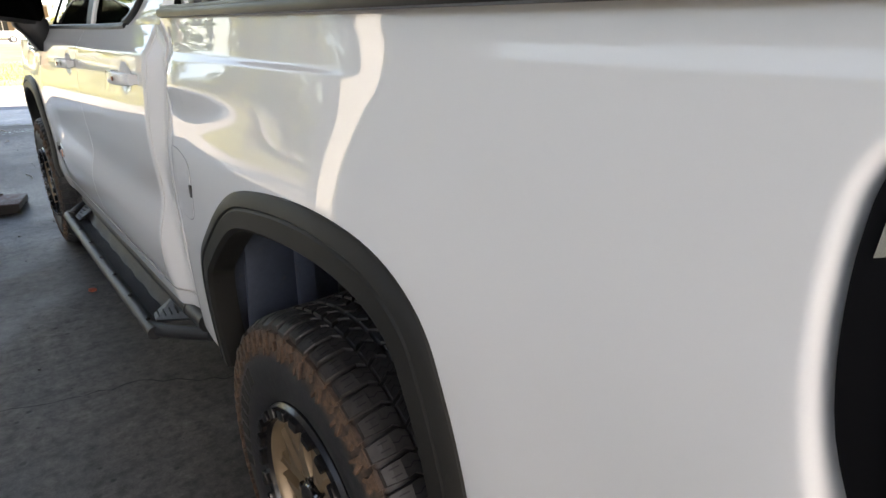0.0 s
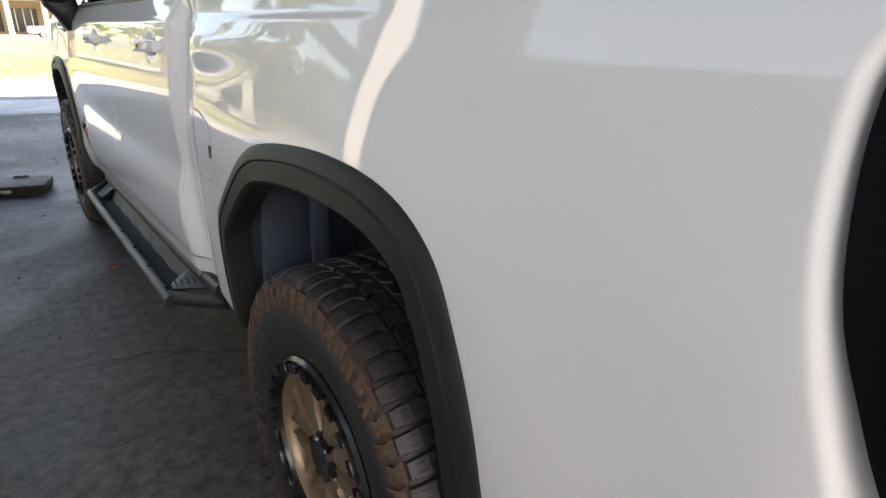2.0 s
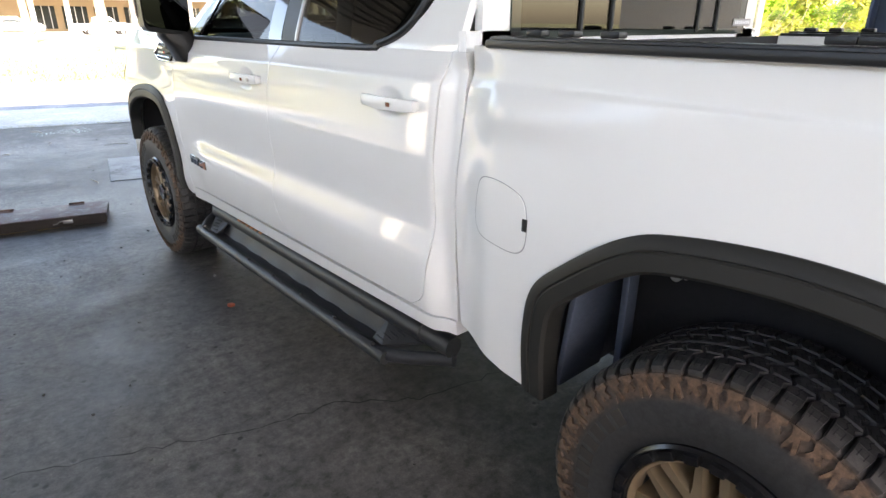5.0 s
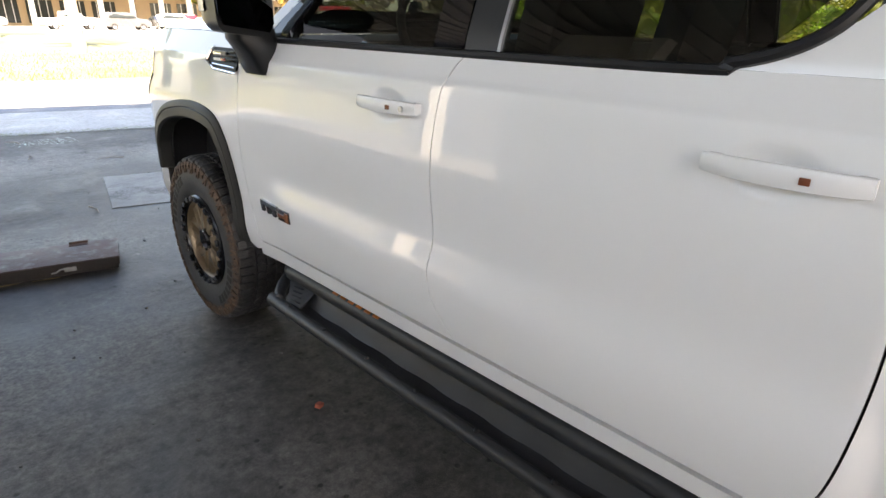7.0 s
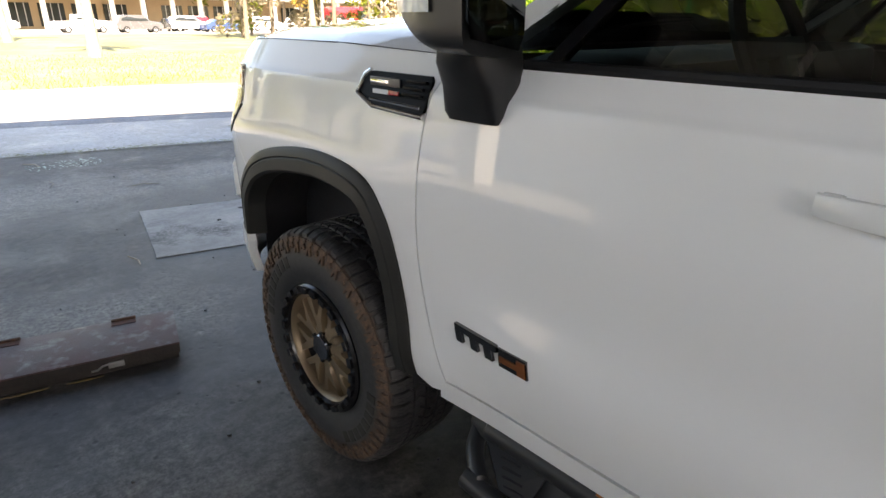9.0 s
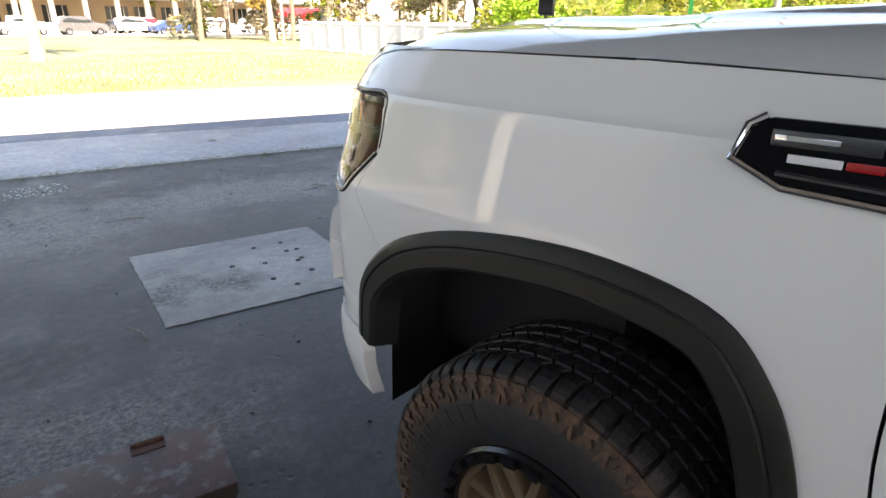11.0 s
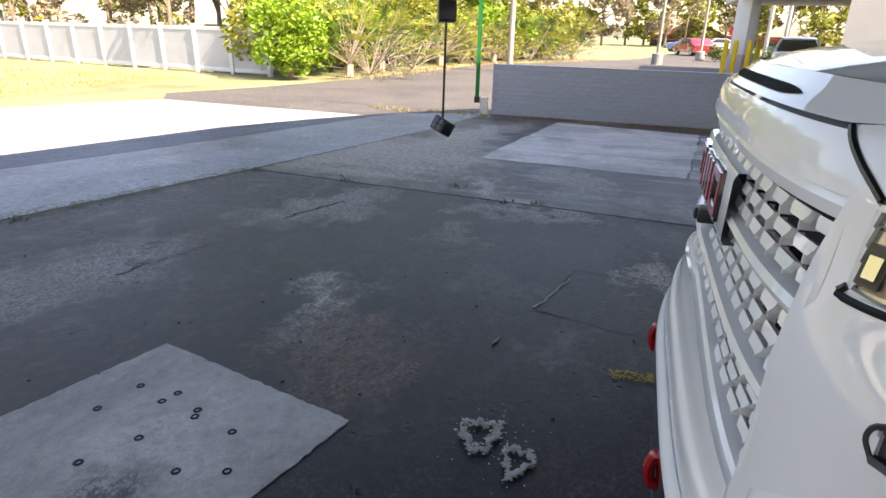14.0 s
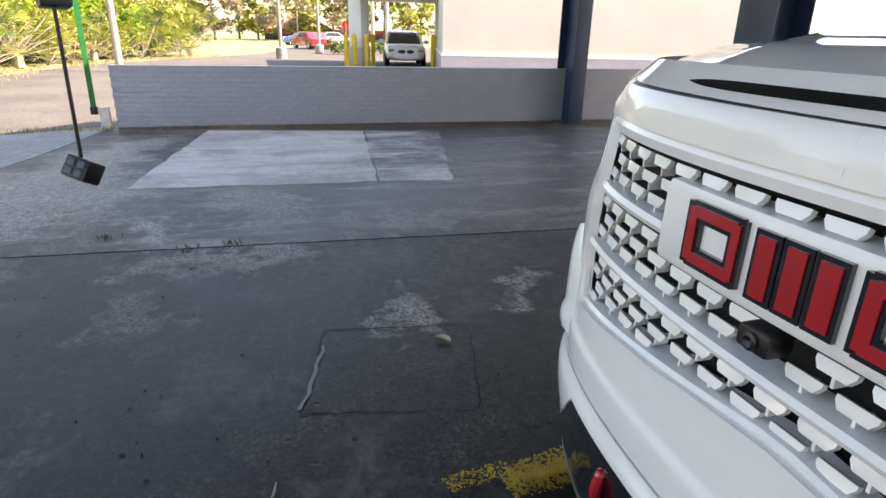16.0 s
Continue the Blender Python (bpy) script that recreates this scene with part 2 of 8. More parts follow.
    pn = noise_node(n, l, 1.1, 4)
    pk = ramp_node(n, l, pn.outputs[0], [(0.46, 1.0), (0.52, 0.0)])
    pit = mix_node(n, l, 1.0, pm.outputs[0], pk.outputs[0], "LIGHTEN")
    if pits:
        pc = ramp_node(n, l, pit, [(0.0, 0.35), (0.8, 1.0)])
        col = mix_node(n, l, 1.0, col, pc.outputs[0], "MULTIPLY")
    l.new(col, b.inputs["Base Color"])
    l.new(sheen, b.inputs["Roughness"])
    b.inputs["Specular IOR Level"].default_value = spec
    bp = n.new("ShaderNodeBump")
    bp.inputs["Strength"].default_value, bp.inputs["Distance"].default_value = relief, 0.006
    h = mix_node(n, l, 0.35, fine.outputs[0], grit.outputs[0])
    if pits:
        h = mix_node(n, l, 1.0, h, pit, "MULTIPLY")
    l.new(h, bp.inputs["Height"])
    l.new(bp.outputs[0], b.inputs["Normal"])
    return m


SLAB_BLOOMS = [
    (2.6, 7.2, 3.6, 2.4, 0.3, 0.95, OILY), (0.9, 7.4, 1.8, 1.2, 0.2, 0.85, OILY), (3.4, 9.2, 3.0, 1.6, -0.4, 0.75, OILY), (0.4, 9.6, 2.6, 1.5, -0.3, 0.5, OILY),
    (2.70, 8.30, 0.60, 0.32, 0.3, 0.5, CHALK), (2.25, 8.00, 0.62, 0.42, 0.1, 0.85, RUSTY), (2.80, 8.40, 0.30, 0.16, 0.4, 0.9, CHALK),
    (3.45, 7.55, 0.55, 0.22, 0.5, 0.14, CHALK), (4.20, 7.95, 0.40, 0.16, 0.2, 0.30, CHALK), (4.95, 7.55, 0.30, 0.72, -0.1, 0.95, CHALK),
    (4.88, 7.60, 0.26, 0.52, -0.1, 0.65, RUSTY), (3.90, 6.55, 0.40, 0.18, -0.1, 1.0, CHALK), (4.05, 5.86, 0.40, 0.12, -0.9, 1.0, CHALK),
    (2.65, 6.90, 0.30, 0.15, 0.3, 0.22, CHALK), (-0.9, 5.6, 1.6, 0.9, 0.2, 0.45, CHALK), (-0.6, 7.6, 1.6, 0.7, -0.3, 0.45, CHALK),
    # last bloom here lightens the floor along the flank, standing in for bounced light
    (0.2, 10.3, 1.8, 0.8, -0.2, 0.45, CHALK), (2.3, 10.1, 1.3, 0.6, -0.3, 0.5, CHALK), (4.6, 9.3, 1.1, 0.45, -0.3, 0.6, CHALK), (-0.5, 3.4, 1.7, 3.6, 0.0, 0.55, BOUNCE_LIT),
]
GREY_BLOOMS = [(7.0, 10.0, 1.6, 0.8, -0.25, 0.9, CHALK), (6.3, 9.2, 1.3, 0.7, -0.25, 0.7, CHALK), (7.0, 8.6, 1.0, 0.5, -0.1, 0.7, CHALK), (8.6, 9.2, 2.0, 0.6, -0.2, 0.7, CHALK), (5.75, 8.2, 0.55, 0.30, 0.4, 0.95, CHALK), (6.4, 7.4, 0.9, 0.5, 0.2, 0.6, CHALK), (7.2, 9.1, 1.4, 0.5, -0.3, 0.6, CHALK), (6.2, 5.8, 0.7, 1.6, 0.0, 0.6, OILY), (5.6, 6.0, 0.3, 0.9, 0.0, 0.5, CHALK), (9.2, 8.9, 1.6, 0.5, -0.2, 0.7, CHALK), (10.6, 4.0, 0.5, 2.4, 0.0, 0.8, OILY), (11.0, 5.5, 0.35, 4.2, 0.03, 0.9, RUSTY)]
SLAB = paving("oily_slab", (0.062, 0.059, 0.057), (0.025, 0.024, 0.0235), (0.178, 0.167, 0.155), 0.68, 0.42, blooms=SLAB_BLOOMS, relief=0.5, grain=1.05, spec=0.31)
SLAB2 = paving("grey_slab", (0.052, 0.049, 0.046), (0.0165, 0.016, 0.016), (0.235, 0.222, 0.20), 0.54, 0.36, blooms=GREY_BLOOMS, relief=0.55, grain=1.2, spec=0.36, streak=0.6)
# dark blue of the skylit shade inside the canopy's shadow edge, put into colour
SHADE_STRIP = paving("blue_shade_strip", (0.060, 0.080, 0.120), (0.036, 0.048, 0.074), (0.11, 0.135, 0.18), 0.60, 0.42)
# stained concrete; its blue tint paints in skylit shade and sky sheen
APRON = paving("shade_blue_apron", (0.155, 0.182, 0.225), (0.075, 0.090, 0.115), (0.31, 0.338, 0.38), 0.52, 0.30)
PATCH = paving("pale_patch", (0.41, 0.398, 0.378), (0.25, 0.244, 0.234), (0.51, 0.495, 0.47), 0.75, 0.5, False, 1.1, blooms=[(0.85, 8.48, 0.46, 0.30, -0.3, 0.95, (0.085, 0.083, 0.082)), (1.49, 8.36, 0.36, 0.26, 0.3, 0.85, (0.52, 0.507, 0.490))], relief=0.3, grain=0.35)
PANEL = paving("pale_panel", (0.48, 0.47, 0.455), (0.27, 0.265, 0.258), (0.62, 0.606, 0.585), 0.7, 0.45, False, 0.7, relief=0.3, grain=0.35, streak=0.7)
PANEL2 = paving("stained_panel", (0.40, 0.39, 0.375), (0.085, 0.083, 0.082), (0.58, 0.565, 0.545), 0.7, 0.45, False, 0.7, relief=0.3, grain=0.5, streak=0.95)
# pale concrete for sunlit ground; part of the sun's brightness is in the colour
SUNSLAB = paving("sunlit_pale_drive", (0.36, 0.35, 0.33), (0.27, 0.265, 0.25), (0.48, 0.465, 0.44), 0.8, 0.65, False)
ASPHALT = paving("asphalt", (0.085, 0.078, 0.075), (0.060, 0.056, 0.055), (0.13, 0.12, 0.11), 0.9, 0.75, False)
LAWN = M("dry_lawn", (0.205, 0.212, 0.100), 0.95, vary=0.45, scale=0.35, fine=14, bump=0.5, dirt=(0.36, 0.28, 0.14), dirt_at=0.56)
BRICKMAT = M("painted_brick", (0.36, 0.375, 0.41), 0.7, vary=0.10, scale=2.0, fine=90, bump=0.25, island=0.06, dirt=(0.15, 0.15, 0.16), dirt_at=0.68)
MORTAR = M("mortar", (0.335, 0.35, 0.383), 0.95, vary=0.15, bump=0.2)


# ---- building helpers ----
def world_of(ob):
    return (world_of(ob.parent) @ ob.matrix_parent_inverse if ob.parent else Matrix()) @ ob.matrix_basis


class Geo:
    """Collects vertices and faces of one mesh."""

    def __init__(self):
        self.v, self.f = [], []

    def grid(self, rows, close=False):
        k, w = len(self.v), len(rows[0])
        for r in rows:
            self.v += [tuple(p) for p in r]
        for i in range(len(rows) - 1):
            for j in range(w if close else w - 1):
                a, b = k + i * w + j, k + i * w + (j + 1) % w
                self.f.append((a, b, b + w, a + w))
        return self

    def face(self, pts):
        k = len(self.v)
        self.v += [tuple(p) for p in pts]
        self.f.append(tuple(range(k, k + len(pts))))
        return self

    def prism(self, pts, off):
        """A closed outline swept by the vector off, with both caps."""
        k, m = len(self.v), len(pts)
        self.v += [tuple(p) for p in pts] + [tuple(Vector(p) + Vector(off)) for p in pts]
        self.f += [tuple(range(k + m - 1, k - 1, -1)), tuple(range(k + m, k + 2 * m))]
        self.f += [(k + i, k + (i + 1) % m, k + m + (i + 1) % m, k + m + i) for i in range(m)]
        return self

    def box(self, c, s, rot=None, bev=0.0):
        hx, hy, hz = s[0] / 2, s[1] / 2, s[2] / 2
        bm = bmesh.new()
        bmesh.ops.create_cube(bm, size=1)
        bmesh.ops.scale(bm, vec=s, verts=bm.verts)
        if bev:
            bmesh.ops.bevel(bm, geom=bm.edges[:], offset=min(bev, 0.45 * min(s)), segments=2, affect="EDGES", profile=0.6)
        m = Matrix.Translation(c) @ (rot.to_4x4() if rot else Matrix())
        k = len(self.v)
        bm.verts.index_update()
        self.v += [tuple(m @ v.co) for v in bm.verts]
        self.f += [tuple(k + v.index for v in f.verts) for f in bm.faces]
        bm.free()
        return self

    def tube(self, path, r, n=10, cap=True):
        path = [Vector(p) for p in path]
        rr = r if isinstance(r, (list, tuple)) else [r] * len(path)
        rows, side = [], None
        for i, p in enumerate(path):
            d = (path[min(i + 1, len(path) - 1)] - path[max(i - 1, 0)]).normalized()
            if side is None:
                side = d.orthogonal().normalized()
            side = (side - d * side.dot(d)).normalized()
            up = d.cross(side)
            rows.append([p + rr[i] * (math.cos(a) * side + math.sin(a) * up) for a in (2 * math.pi * k / n for k in range(n))])
        k0 = len(self.v)
        self.grid(rows, True)
        if cap:
            self.f.append(tuple(range(k0 + n - 1, k0 - 1, -1)))
            e = len(self.v)
            self.f.append(tuple(range(e - n, e)))
        return self

    def turn(self, prof, n=48, axis="x", cap=False):
        """A profile of (along, radius) turned round an axis through the origin."""
        rows = []
        for a, r in prof:
            ring = []
            for k in range(n):
                c, s = math.cos(2 * math.pi * k / n) * r, math.sin(2 * math.pi * k / n) * r
                ring.append((a, c, s) if axis == "x" else (c, s, a) if axis == "z" else (c, a, s))
            rows.append(ring)
        self.grid(rows, True)
        if cap:
            e = len(self.v)
            self.f.append(tuple(range(e - n, e)))
        return self

    def mapped(self, fn):
        self.v = [tuple(fn(Vector(p))) for p in self.v]
        return self

    def mesh(self, name, material, smooth=0.0):
        me = bpy.data.meshes.new(name)
        me.from_pydata(self.v, [], self.f)
        bm = bmesh.new()
        bm.from_mesh(me)
        bmesh.ops.recalc_face_normals(bm, faces=bm.faces[:])
        bm.to_mesh(me)
        bm.free()
        for p in me.polygons:
            p.use_smooth = smooth > 0
        if smooth > 0:
            me.set_sharp_from_angle(angle=radians(smooth))
        me.materials.append(material)
        return me


def part(name, geo, material, parent=None, label="", smooth=35, at=None):
    """One mesh object under a thing or part; geometry in the world's metres unless at gives its own frame."""
    me = geo if isinstance(geo, bpy.types.Mesh) else geo.mesh(name, material, smooth)
    ob = new(name, me)
    if parent:
        ob.parent = parent
        ob.matrix_parent_inverse = world_of(parent).inverted() if at is None else Matrix()
    if at is not None:
        ob.matrix_basis = at
    return tagged(ob, label) if label else ob


def thing(name, loc, label, category, group="", kind=""):
    e = new(name)
    e.location = loc
    e.empty_display_size = 0.2
    e.matrix_basis = Matrix.Translation(loc)
    return tagged(e, label, category, group, kind)


def solo(name, geo, material, label, category="", group="", kind="", smooth=35):
    return tagged(part(name, geo, material, None, "", smooth), label, category, group, kind)


def along(pts, n):
    """n points at even steps along a polyline."""
    pts = [Vector(p) for p in pts]
    seg = [(b - a).length for a, b in zip(pts, pts[1:])]
    tot, out = sum(seg), []
    for k in range(n):
        d, i = tot * k / (n - 1), 0
        while i < len(seg) - 1 and d > seg[i]:
            d -= seg[i]
            i += 1
        out.append(pts[i].lerp(pts[i + 1], min(1, d / seg[i]) if seg[i] else 0))
    return out


def smooth_line(pts, per=6):
    """Catmull-Rom through the points."""
    p = [Vector(q) for q in pts]
    p = [p[0] * 2 - p[1]] + p + [p[-1] * 2 - p[-2]]
    out = []
    for i in range(1, len(p) - 2):
        for k in range(per):
            t = k / per
            a, b, c, d = p[i - 1], p[i], p[i + 1], p[i + 2]
            out.append(0.5 * ((2 * b) + (c - a) * t + (2 * a - 5 * b + 4 * c - d) * t * t + (3 * b - a - 3 * c + d) * t ** 3))
    return out + [p[-2]]


def lerp_table(tab, t):
    if t <= tab[0][0]:
        return tab[0][1]
    for (a, va), (b, vb) in zip(tab, tab[1:]):
        if t <= b:
            s = (t - a) / (b - a)
            s = s * s * (3 - 2 * s) * 0.5 + s * 0.5
            return va + (vb - va) * s
    return tab[-1][1]


def step01(a, b, t):
    s = max(0.0, min(1.0, (t - a) / (b - a)))
    return s * s * (3 - 2 * s)


# ---- pickup truck ----
CX = 1.468


def hermite(tab, t):
    """Smooth value through a table of (t, value)."""
    if t <= tab[0][0]:
        return tab[0][1]
    if t >= tab[-1][0]:
        return tab[-1][1]
    i = max(k for k in range(len(tab) - 1) if tab[k][0] <= t)

    def slope(k):
        a, b = tab[max(k - 1, 0)], tab[min(k + 1, len(tab) - 1)]
        return (b[1] - a[1]) / (b[0] - a[0])
    (t0, v0), (t1, v1) = tab[i], tab[i + 1]
    h = t1 - t0
    s = (t - t0) / h
    return v0 * (1 + 2 * s) * (1 - s) ** 2 + slope(i) * h * s * (1 - s) ** 2 + v1 * s * s * (3 - 2 * s) + slope(i + 1) * h * s * s * (s - 1)


DOOR_X = [(0.44, 0.475), (0.54, 0.452), (0.60, 0.440), (0.66, 0.4285), (0.72, 0.421), (0.77, 0.4195), (0.80, 0.4225), (0.83, 0.4285), (0.86, 0.436), (0.89, 0.4425), (0.92, 0.4455), (0.96, 0.4445), (1.02, 0.4395), (1.08, 0.4365), (1.12, 0.4365), (1.17, 0.4395), (1.22, 0.4445), (1.30, 0.451), (1.338, 0.456), (1.346, 0.4585), (1.352, 0.4645), (1.36, 0.470), (1.40, 0.492), (1.46, 0.520), (1.60, 0.600)]
FENDER_X = [(0.44, 0.475), (0.54, 0.452), (0.62, 0.438), (0.72, 0.443), (0.82, 0.442), (0.92, 0.438), (1.02, 0.436), (1.12, 0.4365), (1.22, 0.4445), (1.30, 0.451), (1.338, 0.456), (1.346, 0.4585), (1.352, 0.4645), (1.36, 0.470), (1.40, 0.490), (1.46, 0.516), (1.60, 0.590)]
BED_X = [(0.44, 0.470), (0.55, 0.455), (0.70, 0.442), (0.85, 0.435), (1.00, 0.4310), (1.06, 0.4325), (1.12, 0.4385), (1.20, 0.4500), (1.28, 0.4610), (1.338, 0.4675), (1.346, 0.4690), (1.352, 0.4730), (1.36, 0.4755), (1.40, 0.480), (1.44, 0.484), (1.50, 0.490)]
BED_PLAIN = [p for p in BED_X if not 1.33 < p[0] < 1.37]
NOSE_Y = [(0.40, 6.62), (0.46, 6.64), (0.52, 6.645), (0.58, 6.652), (0.64, 6.657), (0.685, 6.654), (0.71, 6.640), (0.755, 6.638), (0.79, 6.635), (0.805, 6.624), (0.86, 6.618), (0.90, 6.614), (1.00, 6.612), (1.15, 6.61), (1.30, 6.607), (1.36, 6.60), (1.395, 6.585), (1.42, 6.553), (1.45, 6.515), (1.50, 6.44)]
BOX_N = [(0.40, 4.3), (0.70, 4.5), (0.90, 4.8), (1.00, 4.8), (1.10, 4.7), (1.22, 4.05), (1.36, 3.8), (1.45, 3.8)]
Y0, UL = 5.70, 1.60


def arch_swell(y, z):
    """The skin swells out towards the wheel openings."""
    out = 0.0
    for c in (1.975, 5.745):
        d = math.hypot((y - c) / 1.02, z - 0.50)
        out += 0.011 * (1 - step01(0.58, 0.86, d)) - 0.004 * (1 - step01(0.40, 0.66, d))
    return out


def side_x(y, z):
    f = step01(4.82, 5.16, y)
    cab = hermite(DOOR_X, z) * (1 - f) + hermite(FENDER_X, z) * f
    c = step01(1.72, 2.08, y)
    bed_x = hermite(BED_X, z) * c + hermite(BED_PLAIN, z) * (1 - c)
    x = bed_x * (1 - step01(2.86, 2.90, y)) + cab * step01(2.86, 2.90, y)
    x -= arch_swell(y, z)
    x += 0.018 * step01(2.30, 1.45, y) if y < 2.3 else 0
    x += 0.030 * step01(2.66, 2.80, y) * (1 - step01(2.86, 2.93, y)) * (1 - step01(1.36, 1.46, z))
    x += 0.030 * step01(1.12, 0.86, y) if y < 1.12 else 0
    if y < 2.86:
        x -= 0.040 * math.exp(-((z - 1.285) / 0.050) ** 2) * max(0.0, min(y, 2.55) - 1.85) ** 2 * step01(2.86, 2.60, y)
    return x


def skin(u, z, lift=0.0):
    """A point of the body's left skin and nose: u is y along the flank, then runs round the corner to the middle of the nose."""
    if u <= Y0:
        return Vector((side_x(u, z) - lift, u, z))
    a, b, n = CX - side_x(Y0, z), hermite(NOSE_Y, z) - Y0, hermite(BOX_N, z)
    th = min(1.0, (u - Y0) / UL) * math.pi / 2
    a, b = a + lift, b + lift
    return Vector((CX - a * max(0.0, math.cos(th)) ** (2 / n), Y0 + b * math.sin(th) ** (2 / n), z))


def u_y(y, z):
    if y <= Y0:
        return y
    b, n = hermite(NOSE_Y, z) - Y0, hermite(BOX_N, z)
    return Y0 + UL * 2 / math.pi * math.asin(min(1.0, (y - Y0) / b) ** (n / 2))


def u_x(x, z):
    a, n = CX - side_x(Y0, z), hermite(BOX_N, z)
    return Y0 + UL * 2 / math.pi * math.acos(min(1.0, max(0.0, (CX - x) / a) ** (n / 2)))


def Q(*pts):
    """Outline points (y, z), or (x, z, 1) for the nose, as (u, z)."""
    return [Vector((u_x(p[0], p[1]) if len(p) == 3 else u_y(p[0], p[1]), p[1], 0)) for p in pts]


def coons(bottom, top, left, right, nu, nv):
    B, T, L, R = along(bottom, nu), along(top, nu), along(left, nv), along(right, nv)
    rows = []
    for j in range(nv):
        t = j / (nv - 1)
        row = []
        for i in range(nu):
            s = i / (nu - 1)
            p = (1 - t) * B[i] + t * T[i] + (1 - s) * L[j] + s * R[j]
            p -= (1 - s) * (1 - t) * B[0] + s * (1 - t) * B[-1] + (1 - s) * t * T[0] + s * t * T[-1]
            row.append(p)
        rows.append(row)
    return rows


def shell(rows, fn, lift=0.0, deep=0.022):
    """A panel on the skin with a turned-in edge all round."""
    nv, nu = len(rows), len(rows[0])
    g = Geo()
    front = [[fn(p.x, p.y, lift) for p in r] for r in rows]
    g.grid(front)
    ring = [(0, i) for i in range(nu)] + [(j, nu - 1) for j in range(1, nv)] + [(nv - 1, i) for i in range(nu - 2, -1, -1)] + [(j, 0) for j in range(nv - 2, 0, -1)]
    edge = [front[j][i] for j, i in ring]
    back = [fn(rows[j][i].x, rows[j][i].y, lift - deep) for j, i in ring]
    g.grid([[e for e in edge], [b for b in back]], True)
    return g


def both(name, geo, material, parent, label="", smooth=40):
    """The part and its mirror image on the other side."""
    a = part(name, geo, material, parent, label, smooth)
    h = Geo()
    h.v, h.f = [(2 * CX - x, y, z) for x, y, z in geo.v], geo.f
    part(name, h, material, parent, label, smooth)
    return a


truck = thing("pickup_truck", (CX, 3.75, 0), "white crew-cab pickup truck parked on the dark slab, clean glossy paint", "pickup truck")

# flank panels
MID = [(3.885, 0.61), (3.945, 0.68), (3.992, 0.79), (3.99, 0.89), (3.997, 1.09), (3.992, 1.23), (3.962, 1.37), (3.925, 1.425)]
REAR = [(3.02, 0.612), (2.955, 0.66), (2.925, 0.76), (2.912, 0.95), (2.912, 1.20), (2.905, 1.36), (2.90, 1.425)]
FRONT = [(5.065, 0.60), (5.135, 0.75), (5.178, 0.95), (5.182, 1.17), (5.153, 1.33), (5.112, 1.425)]
RARCH = [(1.445, 0.60), (1.47, 0.78), (1.515, 0.93), (1.575, 1.035), (1.70, 1.10), (1.90, 1.122), (2.12, 1.105), (2.25, 1.065), (2.40, 0.955), (2.49, 0.86), (2.518, 0.72), (2.52, 0.535)]
FARCH = [(5.195, 0.555), (5.215, 0.68), (5.26, 0.89), (5.32, 1.02), (5.42, 1.105), (5.63, 1.135), (5.88, 1.11), (6.06, 1.055), (6.18, 0.975), (6.26, 0.87), (6.285, 0.72)]
G_ = 0.0019


def flat(pts, dy=0.0, per=5):
    return [Vector((p.x, p.y, 0)) for p in smooth_line([(a + dy, b, 0) for a, b in pts], per)]


def shifted(pts, dy):
    return [p + Vector((dy, 0, 0)) for p in pts]


mid, rear, front = flat(MID), flat(REAR), flat(FRONT)
bed_tail = flat([(0.93, 0.820), (1.06, 0.820), (1.13, 0.812), (1.171, 0.788), (1.227, 0.722), (1.257, 0.665), (1.276, 0.590), (1.30, 0.515)])
bed_bottom = [Vector((1.30, 0.515, 0)), Vector((1.36, 0.500, 0)), Vector((1.405, 0.500, 0)), Vector((1.428, 0.520, 0)), Vector((1.440, 0.565, 0))] + flat(RARCH) + [Vector((2.60, 0.545, 0)), Vector((2.815, 0.60, 0))]
bed_top = [Vector((0.88, 1.445, 0)), Vector((2.79, 1.445, 0))]
bed_left = [Vector((0.93, 0.82, 0)), Vector((0.90, 1.0, 0)), Vector((0.88, 1.445, 0))]
bed_right = flat([(2.815, 0.60), (2.825, 0.9), (2.825, 1.2), (2.815, 1.34), (2.79, 1.445)])


def bed_skin(u, z, lift=0.0):
    """The bed's flank, sunk into a rolled recess round the tail lamp."""
    p = skin(u, z, lift)
    ks = 60.0
    d = math.log(sum(math.exp(ks * q) for q in (u - 1.116 + 0.30 * (math.sqrt((1.17 - z) ** 2 + 0.006) + 1.17 - z) / 2 * 1.2, 0.80 - z, z - 1.376, (u - 1.094 + z - 1.356) * 0.8))) / ks
    r = step01(0.006, -0.024, d)
    p.x += 0.034 * r
    return p


cut = [Vector((1.30, 0.515, 0)), Vector((1.30, 1.0, 0)), Vector((1.30, 1.445, 0))]
bed = shell(coons(bed_bottom, [Vector((1.30, 1.445, 0)), bed_top[1]], cut, bed_right, 150, 90), bed_skin)
rear_end = shell(coons(bed_tail, [bed_top[0], Vector((1.30, 1.445, 0))], bed_left, cut, 90, 150), bed_skin)
k_ = len(bed.v)
bed.v += rear_end.v
bed.f += [tuple(k_ + i for i in f) for f in rear_end.f]
bed_side = both("bed_side", bed, PAINT, truck)
corner_rows = coons([Vector((2.832, 0.60, 0)), Vector((3.00, 0.60, 0))], [Vector((2.83, 1.425, 0)), Vector((2.893, 1.425, 0))], flat([(2.832, 0.60), (2.832, 1.0), (2.83, 1.425)]), shifted(rear, -0.005), 8, 30)
both("cab_corner", shell(corner_rows, skin), PAINT, truck)
